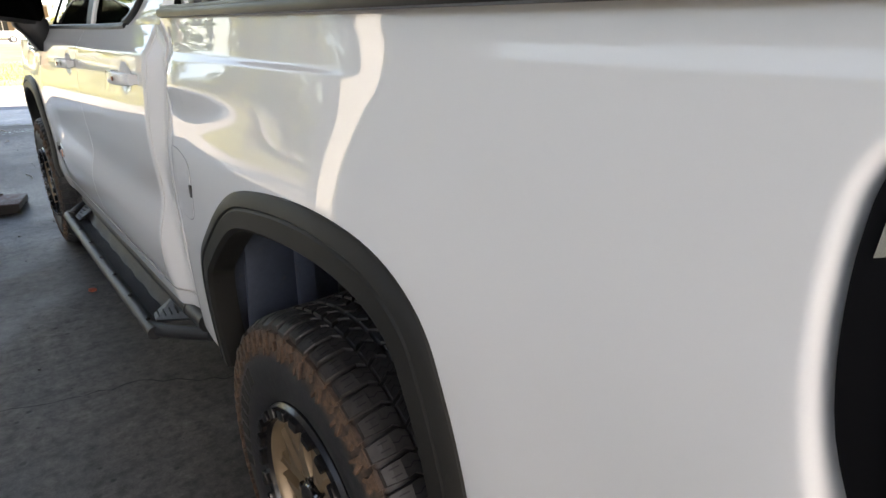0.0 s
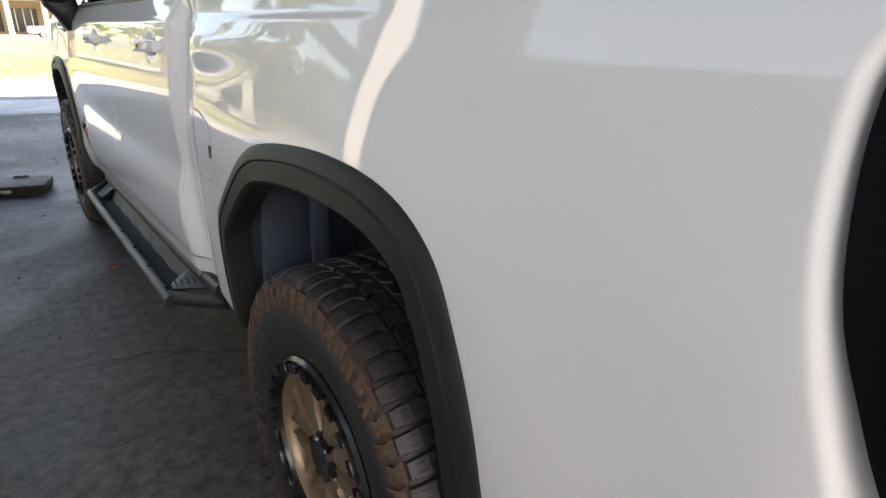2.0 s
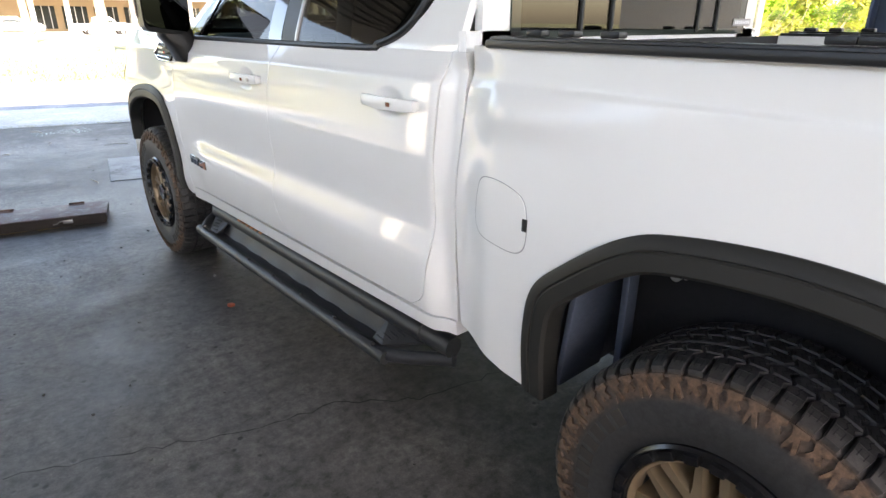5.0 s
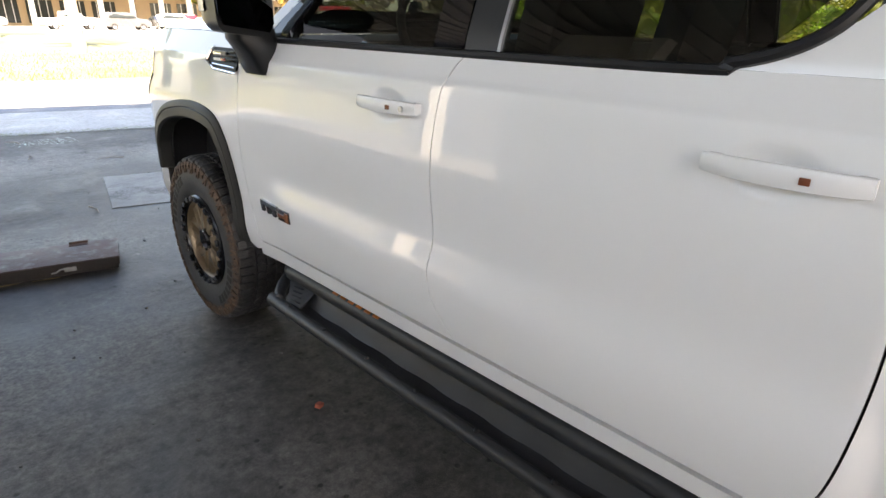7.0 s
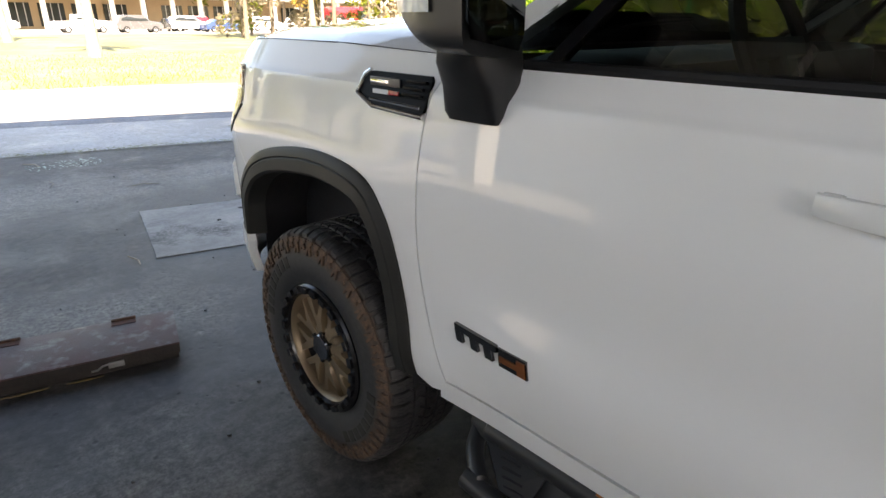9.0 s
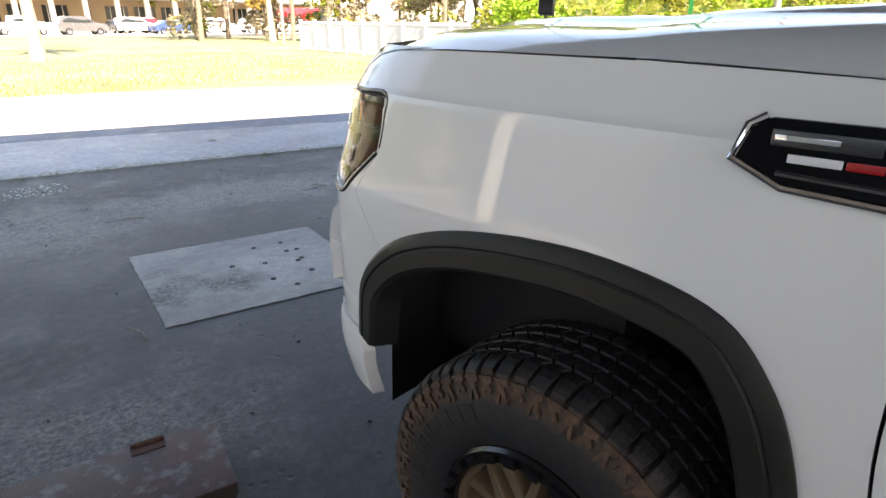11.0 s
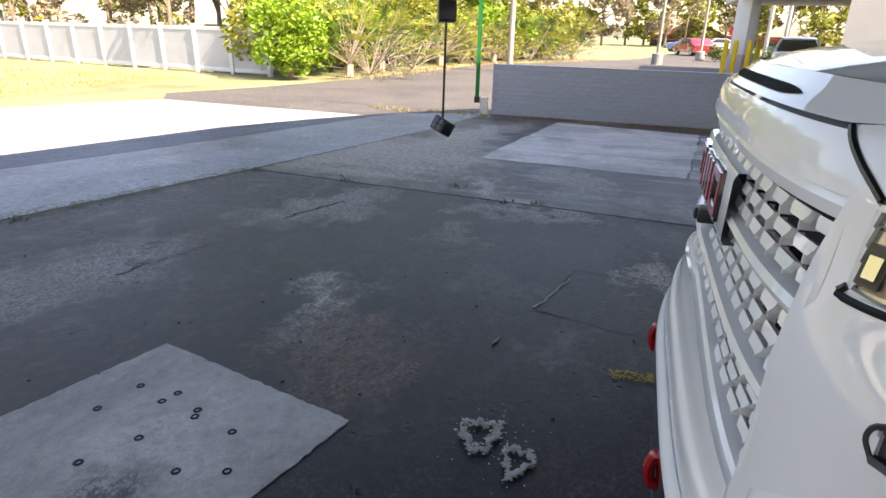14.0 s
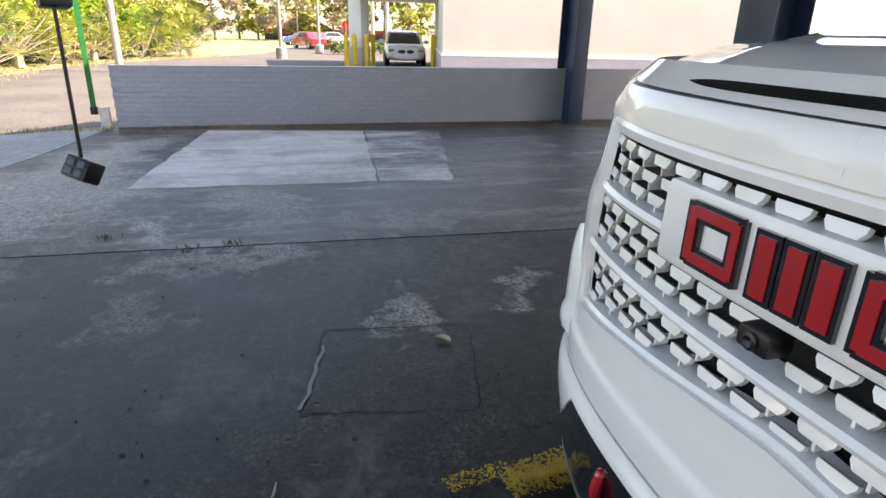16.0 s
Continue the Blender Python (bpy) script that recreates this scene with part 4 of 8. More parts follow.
# painted cab frame: rear quarter, A-pillar, roof rail
qrows = []
for j in range(22):
    t = -0.02 + 1.02 * j / 21
    yb = max(3.02, 3.03 + 0.22 * (1 - min(1, max(0, t) / 0.42)) ** 2.6)
    if t < 0.03:
        yb = 3.28
    qrows.append([Vector((2.885 - 0.02 * max(0, t) + (yb - 2.885) * i / 9, t, 0)) for i in range(10)])
both("cab_quarter", shell(qrows, glass_side, 0.0, 0.03), PAINT, truck)
both("belt_panel", shell([[Vector((3.2 + (5.12 - 3.2) * i / 30, -0.045 + 0.035 * j / 3, 0)) for i in range(31)] for j in range(4)], glass_side, 0.0, 0.03), PAINT, truck)
both("a_pillar", gshell([(5.05, -0.02), (5.13, -0.02), (4.40, 0.98), (4.33, 0.93)], 0.0, 0.06, 5, 16), PAINT, truck)
both("roof_rail", gshell([(2.87, 0.88), (4.46, 0.88), (4.33, 1.0), (2.87, 1.0)], 0.0, 0.06, 24, 5), PAINT, truck)
roof = Geo()
rows = []
for i in range(13):
    y = 2.87 + (4.36 - 2.87) * i / 12
    rows.append([(0.715 + (2 * CX - 1.43) * k / 16, y + 0.10 * (1 - abs(k / 8 - 1) ** 2) * (i / 12), 1.925 + 0.055 * (1 - abs(k / 8 - 1) ** 2.5)) for k in range(17)])
roof.grid(rows).grid([[(x, y, z - 0.04) for x, y, z in r] for r in rows])
part("roof", roof, PAINT, truck)
ws = Geo()
rows = []
for j in range(9):
    s = j / 8
    half = (CX - 0.57) * (1 - s) + (CX - 0.735) * s
    rows.append([(CX + half * (k / 8 - 1), 5.06 + 0.17 * (1 - abs(k / 8 - 1) ** 2) - 0.70 * s, 1.44 + 0.485 * s + 0.05 * s * (1 - abs(k / 8 - 1) ** 2)) for k in range(17)])
part("windscreen", ws.grid(rows), GLASS, truck, "tinted windscreen")
cowl = [[(CX + (CX - 0.52) * (k / 8 - 1), 5.02 + 0.17 * (1 - abs(k / 8 - 1) ** 2) + 0.26 * j / 3, 1.44 + 0.012 * j / 3) for k in range(17)] for j in range(4)]
part("cowl", Geo().grid(cowl), BLACK, truck)
for dx in (-0.35, 0.25):
    part("wiper", Geo().tube([(CX + dx, 5.21, 1.475), (CX + dx + 0.25, 5.14, 1.50), (CX + dx + 0.55, 5.12, 1.515)], 0.007, 6), BLACK, truck)
# back wall of the cab with its window
BW = 2.872
part("cab_back", Geo().box((CX, BW, 1.43), (1.90, 0.03, 0.10)).box((CX, BW, 1.885), (1.56, 0.03, 0.09)).box((0.66, BW, 1.65), (0.16, 0.03, 0.46)).box((2 * CX - 0.66, BW, 1.65), (0.16, 0.03, 0.46)), PAINT, truck)
part("rear_window", Geo().box((CX, BW - 0.018, 1.66), (1.55, 0.006, 0.40)), GLASS, truck, "tinted rear cab window with a sticker")
for xx in (1.02, 1.19, 1.80, 1.96):
    part("window_seal", Geo().tube([(xx, BW - 0.025, 1.47), (xx, BW - 0.025, 1.70), (xx - 0.03, BW - 0.025, 1.84)], 0.008, 6), BLACK, truck)
st = part("sticker", Geo().box((2.21, BW - 0.0235, 1.507), (0.17, 0.002, 0.030), None, 0.001), M("sticker_grey", (0.35, 0.34, 0.33), 0.6), truck)
for k in range(8):
    part("sticker_bar", Geo().box((2.145 + 0.019 * k, BW - 0.0255, 1.507), (0.012, 0.001, 0.015)), VINYL, st)


# cabin
def seat(x, y, wide, name):
    s = Geo().box((x, y, 1.05), (wide, 0.50, 0.16), None, 0.05)
    o = part(name, s, LEATHER, truck, "black leather seat")
    part("backrest", Geo().box((x, y - 0.27, 1.36), (wide * 0.95, 0.15, 0.56), Euler((radians(12), 0, 0)).to_matrix(), 0.06), LEATHER, o)
    for dx in ((0.0,) if wide < 1 else (-0.5, 0.5)):
        part("headrest", Geo().box((x + dx, y - 0.335, 1.725), (0.26, 0.11, 0.17), None, 0.05), LEATHER, o)
    return o


seat(CX - 0.42, 4.25, 0.52, "seat")
seat(CX + 0.42, 4.25, 0.52, "seat")
seat(CX, 3.35, 1.50, "rear_bench")
part("dashboard", Geo().box((CX, 4.86, 1.29), (1.78, 0.36, 0.30), None, 0.08), BLACK, truck)
wh = Geo().turn([(0.018 * math.cos(a), 0.185 + 0.018 * math.sin(a)) for a in (2 * math.pi * k / 8 for k in range(9))], 28, "y")
wh.box((0, 0, 0), (0.34, 0.03, 0.05), None, 0.01).box((0, 0, -0.08), (0.05, 0.03, 0.17), None, 0.01)
part("steering_wheel", wh.mapped(lambda p: Euler((radians(-24), 0, 0)).to_matrix() @ p + Vector((CX - 0.42, 4.62, 1.45))), LEATHER, truck)
part("cabin_floor", Geo().box((CX, 4.0, 0.94), (1.8, 2.2, 0.04)), DARK, truck)
part("headliner", Geo().box((CX, 3.65, 1.885), (1.46, 1.40, 0.02)), LEATHER, truck)
both("door_trim", Geo().box((0.56, 4.0, 1.18), (0.06, 2.1, 0.46), None, 0.02), LEATHER, truck)

# bonnet: crowned, raised middle, slot in its leading edge
bon, rows = Geo(), []
NB = 41
for j in range(31):
    s = j / 30
    row = []
    for k in range(NB):
        w = k / (NB - 1) * 2 - 1
        aw = abs(w)
        zf = 1.421 + 0.026 * (1 - aw ** 6)
        yf = skin(u_x(CX - 0.90 * aw, zf), zf).y
        yb = 5.16 + 0.12 * (1 - aw ** 2)
        y = yb + (yf - yb) * s
        edge = side_x(5.4, 1.40) + 0.012 if y < 5.75 else None
        half = CX - (skin(u_y(y, 1.425), 1.425).x + 0.004 if y > Y0 else side_x(y, 1.427) + 0.004)
        x = CX + w * half
        rim_z = lerp_table([(5.16, 1.398), (5.6, 1.394), (6.0, 1.369), (6.10, 1.358), (6.19, 1.343), (6.30, 1.336)], y)
        crown = rim_z + 0.078 + 0.012 * step01(6.45, 5.9, y) + 0.018 * step01(5.8, 6.3, y) + 0.030 * (1 - s)
        edge_z = lerp_table([(5.16, 1.432), (5.6, 1.445), (6.0, 1.445), (6.2, 1.438), (6.31, 1.423), (6.6, 1.420)], y)
        crown = max(crown, edge_z + 0.048)
        base = edge_z + (crown - edge_z) * (1 - aw ** 8)
        bulge = 0.022 * step01(0.62, 0.50, aw) * (1 - 0.15 * s)
        nose = 0.030 * max(0.0, (s - 0.86) / 0.14) ** 2.0 * (1 - aw ** 6)
        end = max(0.0, (s - 0.75) / 0.25) ** 3
        row.append((x, y, (base + bulge - nose * 0.3) * (1 - end) + zf * end))
    rows.append(row)
bon.grid(rows).grid([[(x, y, z - 0.03) for x, y, z in r] for r in rows])
cov = coons(Q((6.12, 1.405), (6.30, 1.385), (6.395, 1.352), (0.72, 1.345, 1)), Q((6.05, 1.446), (6.28, 1.444), (0.72, 1.442, 1), (0.90, 1.442, 1)), Q((6.12, 1.405), (6.05, 1.446)), Q((0.72, 1.345, 1), (0.90, 1.442, 1)), 30, 8)
both("bonnet_flange", Geo().grid([[skin(p.x, p.y, -0.004) for p in r] for r in cov]), PAINT, truck)
crn = coons(Q((6.395, 1.349), (0.66, 1.344, 1), (0.738, 1.333, 1)), Q((6.303, 1.4245), (0.72, 1.4225, 1), (0.852, 1.402, 1)), Q((6.395, 1.351), (6.350, 1.396), (6.305, 1.421)), Q((0.738, 1.333, 1), (0.852, 1.400, 1)), 20, 12)
for mirrored in (False, True):
    pc = shell(crn, skin, 0.0, 0.03)
    k_ = len(bon.v)
    bon.v += [(2 * CX - x, y, z) if mirrored else (x, y, z) for x, y, z in pc.v]
    bon.f += [tuple(k_ + i for i in f) for f in pc.f]
lip = []
for k in range(NB):
    dx = 0.90 * k / (NB - 1)
    z0 = lerp_table([(0.0, 1.397), (0.60, 1.400), (0.616, 1.402), (0.748, 1.419), (0.90, 1.4205)], dx)
    z1 = 1.4212 + 0.026 * (1 - (dx / 0.90) ** 6)
    lip.append([skin(u_x(CX - dx, z0 + (z1 - z0) * j / 5), z0 + (z1 - z0) * j / 5) for j in range(6)])
for mirrored in (False, True):
    bon.grid([[(2 * CX - p.x, p.y, p.z) if mirrored else tuple(p) for p in r] for r in lip])
part("bonnet", bon, PAINT, truck, "white bonnet with a raised middle and an air slot", 45)
slot, rows = Geo(), []
for k in range(41):
    w = k / 20 - 1
    x, t_ = 0.392 * w, 0.03 + 0.97 * (1 - abs(w) ** 8)
    zs = [1.418 + 0.0072 * t_ * q for q in (-1, -0.3, 0.4, 1)]
    pts = [skin(u_x(CX - abs(x), z), z, 0.0025) for z in zs]
    rows.append([(CX + x, p.y, p.z) for p in pts])
slot.grid(rows)
part("air_slot", slot.grid(rows), DARK, truck, "black air slot under the bonnet edge")


# grille: back plate, two bars, staggered half-hexagon mesh, emblem plate
def gy(x, z):
    return skin(u_x(CX - abs(CX - x), z), z).y - 0.020


def gpt(x, z, off):
    return Vector((x, gy(x, z) + off, z))


back = [[gpt(CX + 0.70 * (k / 20 - 1), 0.855 + 0.475 * j / 8, -0.075) for k in range(41)] for j in range(9)]
grille = part("grille", Geo().grid(back), DARK, truck, "white grille with staggered hexagonal mesh")


def gbar(z0, z1, half, off, deep, name, mat=PAINT):
    rows = []
    for k in range(49):
        x = CX + half * (k / 24 - 1)
        rows.append([gpt(x, z0, off - deep), gpt(x, z0 + 0.002, off), gpt(x, (z0 + z1) / 2, off + 0.006), gpt(x, z1 - 0.002, off), gpt(x, z1, off - deep)])
    return part(name, Geo().grid(rows), mat, grille)


gbar(1.290, 1.330, 0.70, 0.010, 0.07, "grille_bar")
gbar(1.148, 1.174, 0.685, 0.006, 0.06, "grille_bar")
gbar(1.008, 1.032, 0.68, 0.008, 0.06, "grille_bar")
low = []
for k in range(49):
    dx = 0.66 * (k / 24 - 1)
    zb = 0.944 - 0.122 * max(0.0, abs(dx) - 0.03)
    low.append([gpt(CX + dx, zb - 0.012, -0.05), gpt(CX + dx, zb - 0.010, 0.006), gpt(CX + dx, zb, 0.012), gpt(CX + dx, zb + 0.008, 0.006), gpt(CX + dx, zb + 0.010, -0.05)])
part("grille_bar", Geo().grid(low), PAINT, grille)
for sgn in (-1, 1):
    pts = [gpt(CX + sgn * h, z, 0.004) for h, z in ((0.672, 0.86), (0.690, 1.03), (0.700, 1.18), (0.690, 1.31))]
    part("grille_side", Geo().tube(smooth_line(pts, 5), 0.016, 8), PAINT, grille)

EMX = 1.493


def tab(x, z, w, h):
    """One half-hexagon scoop of the mesh, leaning back, with its short web."""
    g = Geo()
    y = gy(x, z)
    slope = (gy(x + 0.02, z) - y) / 0.02
    prof = [(-w / 2, h * 0.5), (w / 2, h * 0.5), (w / 2 * 0.98, h * 0.10), (w / 2 * 0.72, -h * 0.5), (-w / 2 * 0.72, -h * 0.5), (-w / 2 * 0.98, h * 0.10)]
    f = [(x + a, y + slope * a - 0.006 - 0.35 * b, z + b) for a, b in prof]
    g.prism(f, (0, -0.010, -0.004))
    g.box((x, y - 0.024, z - h * 0.95), (0.005, 0.030, h * 1.2))
    return part("mesh_tab", g, PAINT, grille, "", 0)


for z0, z1, n in ((0.868, 1.006, 4), (1.034, 1.146, 3), (1.176, 1.288, 3)):
    for r in range(n):
        h = (z1 - z0) / n
        z = z0 + h * (r + 0.52)
        for c in range(-9, 10):
            x = CX + (c + (0.5 if r % 2 else 0.0)) * 0.080
            if abs(x - CX) > 0.665 - 0.08 * max(0, 0.95 - z):
                continue
            if z - 0.3 * h < 0.944 - 0.122 * max(0.0, abs(x - CX) - 0.03):
                continue
            if abs(x - EMX) < 0.262 and 1.10 < z < 1.27:
                continue
            if abs(x - CX - 0.05) < 0.05 and 1.05 < z < 1.11:
                continue
            tab(x, z, 0.060, h * 0.48)
plate = []
for k in range(17):
    x = EMX + 0.300 * (k / 8 - 1)
    plate.append([gpt(x, 1.112, -0.05), gpt(x, 1.114, 0.012), gpt(x, 1.125, 0.018), gpt(x, 1.245, 0.018), gpt(x, 1.258, 0.012), gpt(x, 1.26, -0.05)])
part("emblem_plate", Geo().grid(plate), PAINT, grille)
EM_Z0, EM_Z1 = 1.140, 1.240


def block(name, strokes, mat, off, grow, thick, parent, label=""):
    g = Geo()
    for a, b, w in strokes:
        d = Vector((b[0] - a[0], b[1] - a[1]))
        d.normalize()
        n_ = Vector((-d.y, d.x)) * (w / 2 + grow)
        e = d * grow
        c = [(a[0] - e.x + n_.x, a[1] - e.y + n_.y), (b[0] + e.x + n_.x, b[1] + e.y + n_.y), (b[0] + e.x - n_.x, b[1] + e.y - n_.y), (a[0] - e.x - n_.x, a[1] - e.y - n_.y)]
        g.prism([gpt(x, z, off) for x, z in c], (0, thick, 0))
    return part(name, g, mat, parent, label, 0)


# the maker's mark as three plain red shapes on black backing
mx = EMX
lo, hi = EM_Z0 + 0.012, EM_Z1 - 0.012
shapes = [
    [((mx + 0.205, hi), (mx + 0.105, hi), 0.022), ((mx + 0.205, hi + 0.008), (mx + 0.205, lo - 0.008), 0.024), ((mx + 0.205, lo), (mx + 0.105, lo), 0.022), ((mx + 0.108, lo - 0.008), (mx + 0.108, hi + 0.008), 0.020)],
    [((mx + 0.050, lo - 0.010), (mx + 0.050, hi + 0.008), 0.034), ((mx + 0.000, lo - 0.010), (mx + 0.000, hi + 0.008), 0.034), ((mx - 0.050, lo - 0.010), (mx - 0.050, hi + 0.008), 0.034)],
    [((mx - 0.105, hi), (mx - 0.205, hi), 0.022), ((mx - 0.108, hi + 0.008), (mx - 0.108, lo - 0.008), 0.024), ((mx - 0.105, lo), (mx - 0.205, lo), 0.022), ((mx - 0.203, lo - 0.008), (mx - 0.203, hi + 0.008), 0.020)],
]
for k, st_ in enumerate(shapes):
    bk = block("emblem_back", st_, GLOSSBLACK, 0.012, 0.006, 0.014, grille, "black backing of the red emblem")
    block("emblem_face", st_, RED, 0.0235, -0.002, 0.005, bk, "red enamel emblem shape")
part("grille_camera", Geo().box(gpt(CX + 0.062, 1.083, 0.004), (0.060, 0.05, 0.036), None, 0.008).turn([(0.0, 0.016), (0.034, 0.014), (0.036, 0.009), (0.030, 0.0)], 16, "y").mapped(lambda p: p if p.y > 1 else p + gpt(CX + 0.062, 1.083, 0.0)), BLACK, truck, "small black front camera")


GUIDE = M("clear_light_guide", (0.40, 0.41, 0.42), 0.22, 0.6, vary=0.12, scale=14, fine=60)
RINGBLACK = M("satin_black", (0.010, 0.010, 0.011), 0.32, vary=0.2)
# headlamps: dark housing, bright C-shaped light guide, amber side marker, clear lens
def lamp_rows(pts4, nu, nv):
    (b0, b1, t1, t0) = pts4
    return [[(b0.lerp(b1, i / (nu - 1))).lerp(t0.lerp(t1, i / (nu - 1)), j / (nv - 1)) for i in range(nu)] for j in range(nv)]


def quad(pts, lift, deep, nu=12, nv=10):
    return shell(lamp_rows([Q(p)[0] for p in pts], nu, nv), skin, lift, deep)


def line_on(pts, lift, r, n=6):
    return Geo().tube([skin(p.x, p.y, lift) for p in smooth_line(Q(*pts), 4)], r, n)


HL = [(6.196, 1.222), (6.352, 1.096), (6.398, 1.334), (6.188, 1.338)]
lamp = both("headlamp", quad(HL, -0.014, 0.05, 18, 18), LAMPBLACK, truck, "headlamp with dark housing and bright light guide")
part("upper_housing", quad([(6.392, 1.246), (0.722, 1.226, 1), (0.732, 1.324, 1), (6.36, 1.334)], -0.006, 0.05, 18, 8), SILVER, lamp)
part("lower_bezel", quad([(6.400, 1.250), (0.722, 1.232, 1), (0.726, 1.276, 1), (6.402, 1.290)], -0.004, 0.008, 12, 5), LAMPGREY, lamp)
part("projector", quad([(0.560, 1.256, 1), (0.690, 1.244, 1), (0.692, 1.270, 1), (0.560, 1.284, 1)], -0.002, 0.01, 8, 4), LAMPGREY, lamp)
part("projector_mount", quad([(0.694, 1.240, 1), (0.722, 1.238, 1), (0.724, 1.286, 1), (0.696, 1.288, 1)], 0.000, 0.01, 4, 4), RINGBLACK, lamp)
part("projector_lens", quad([(0.700, 1.250, 1), (0.716, 1.249, 1), (0.717, 1.276, 1), (0.701, 1.277, 1)], 0.003, 0.006, 4, 4), CHROME, lamp)
part("trim_line", line_on([(6.405, 1.296), (0.62, 1.302, 1), (0.722, 1.304, 1)], -0.002, 0.0022), GLOSSBLACK, lamp)
part("lower_rim", line_on([(6.398, 1.238), (0.60, 1.230, 1), (0.722, 1.218, 1), (0.726, 1.232, 1)], 0.000, 0.0055), BLACK, lamp)
part("reflector", quad([(6.335, 1.118), (6.398, 1.108), (6.405, 1.250), (6.345, 1.262)], -0.012, 0.01, 8, 14), RINGBLACK, lamp)
part("light_guide", quad([(6.378, 1.108), (6.404, 1.112), (6.406, 1.250), (6.382, 1.254)], -0.001, 0.012, 5, 14), GUIDE, lamp, "clear corner light guide")
for k, zz in enumerate((1.222, 1.180, 1.140)):
    part("light_facet", quad([(6.350, zz - 0.014), (6.386, zz - 0.026), (6.387, zz + 0.004), (6.352, zz + 0.012)], -0.008, 0.006, 6, 4), LAMPBLACK, lamp)
    part("light_blade", line_on([(6.352, zz + 0.014), (6.386, zz - 0.003), (6.384, zz - 0.016), (6.372, zz - 0.026)], -0.002, 0.0026), CHROME, lamp)
part("guide_edge", line_on([(6.4075, 1.156), (6.4085, 1.20), (6.409, 1.246)], -0.001, 0.0075), PAINT, lamp)
part("lower_arm", quad([(6.352, 1.096), (0.610, 1.087, 1), (0.614, 1.123, 1), (6.403, 1.156)], -0.006, 0.03, 10, 8), PLATE, lamp)
part("lower_arm_inset", quad([(0.500, 1.102, 1), (0.588, 1.098, 1), (0.594, 1.112, 1), (0.535, 1.120, 1)], -0.003, 0.01, 8, 6), CHROME, lamp)
part("lower_rim", line_on([(6.200, 1.214), (6.288, 1.143), (6.352, 1.094), (0.53, 1.086, 1), (0.608, 1.086, 1)], -0.001, 0.0062), BLACK, lamp)
part("lower_rim", line_on([(0.608, 1.086, 1), (0.620, 1.105, 1), (0.610, 1.125, 1), (0.555, 1.141, 1), (6.405, 1.158)], -0.001, 0.0042), BLACK, lamp)
part("amber_marker", quad([(6.212, 1.274), (6.322, 1.266), (6.324, 1.316), (6.206, 1.320)], -0.010, 0.006, 14, 10), AMBER, lamp)
part("amber_marker", quad([(6.226, 1.208), (6.332, 1.122), (6.328, 1.232), (6.220, 1.236)], -0.010, 0.006, 14, 10), AMBER, lamp)
part("amber_edge", line_on([(6.328, 1.268), (6.329, 1.29), (6.328, 1.314)], -0.006, 0.003), AMBERLIT, lamp)
part("dark_band", quad([(6.20, 1.244), (6.335, 1.238), (6.335, 1.258), (6.20, 1.264)], -0.007, 0.008, 6, 3), LAMPBLACK, lamp)
part("inner_line", line_on([(6.214, 1.206), (6.280, 1.152), (6.336, 1.110)], -0.005, 0.0022), PLATE, lamp)
part("top_seal", line_on([(0.734, 1.331, 1), (0.66, 1.337, 1), (6.40, 1.342), (6.30, 1.344), (6.188, 1.344), (6.184, 1.29), (6.192, 1.225)], -0.003, 0.0050), BLACK, lamp)
part("lens", quad([(6.392, 1.246), (0.722, 1.226, 1), (0.732, 1.324, 1), (6.392, 1.334)], 0.006, 0.006, 12, 6), CLEAR, lamp)
part("lens", quad([(6.202, 1.222), (6.352, 1.100), (6.394, 1.332), (6.192, 1.336)], 0.0035, 0.004, 18, 18), CLEAR, lamp, "clear side lens")
part("lens", quad([(6.354, 1.100), (0.606, 1.090, 1), (0.610, 1.120, 1), (6.405, 1.154)], 0.004, 0.004, 10, 8), CLEAR, lamp)
part("lens", quad([(6.352, 1.104), (6.405, 1.152), (6.410, 1.244), (6.378, 1.248)], 0.0035, 0.004, 8, 12), CLEAR, lamp)
both("bonnet_shut_line", line_on([(6.395, 1.352), (6.352, 1.394), (6.30, 1.420), (6.2, 1.4355), (6.0, 1.4425), (5.62, 1.4425)], -0.0015, 0.0028), BLACK, truck)
part("bonnet_gap", line_on([(0.734, 1.332, 1), (0.795, 1.366, 1), (0.850, 1.398, 1)], 0.001, 0.005), BLACK, truck)

# bumper corner duct: black slatted opening inside a raised white hexagonal frame
HEX = [(0.565, 0.980), (0.510, 0.925), (0.508, 0.800), (0.580, 0.750), (0.670, 0.760), (0.658, 0.900)]
hx_c = (sum(p[0] for p in HEX) / 6, sum(p[1] for p in HEX) / 6)


def hex_ring(scale, lift):
    out = []
    for a, b in zip(HEX, HEX[1:] + HEX[:1]):
        for k in range(8):
            x, z = a[0] + (b[0] - a[0]) * k / 8, a[1] + (b[1] - a[1]) * k / 8
            x = hx_c[0] + (x - hx_c[0]) * scale + max(0.0, scale - 0.8) * 0.115
            z = hx_c[1] + (z - hx_c[1]) * (scale if scale < 1 else 1 + 0.5 * (scale - 1))
            out.append(skin(u_x(x, z), z, lift))
    return out


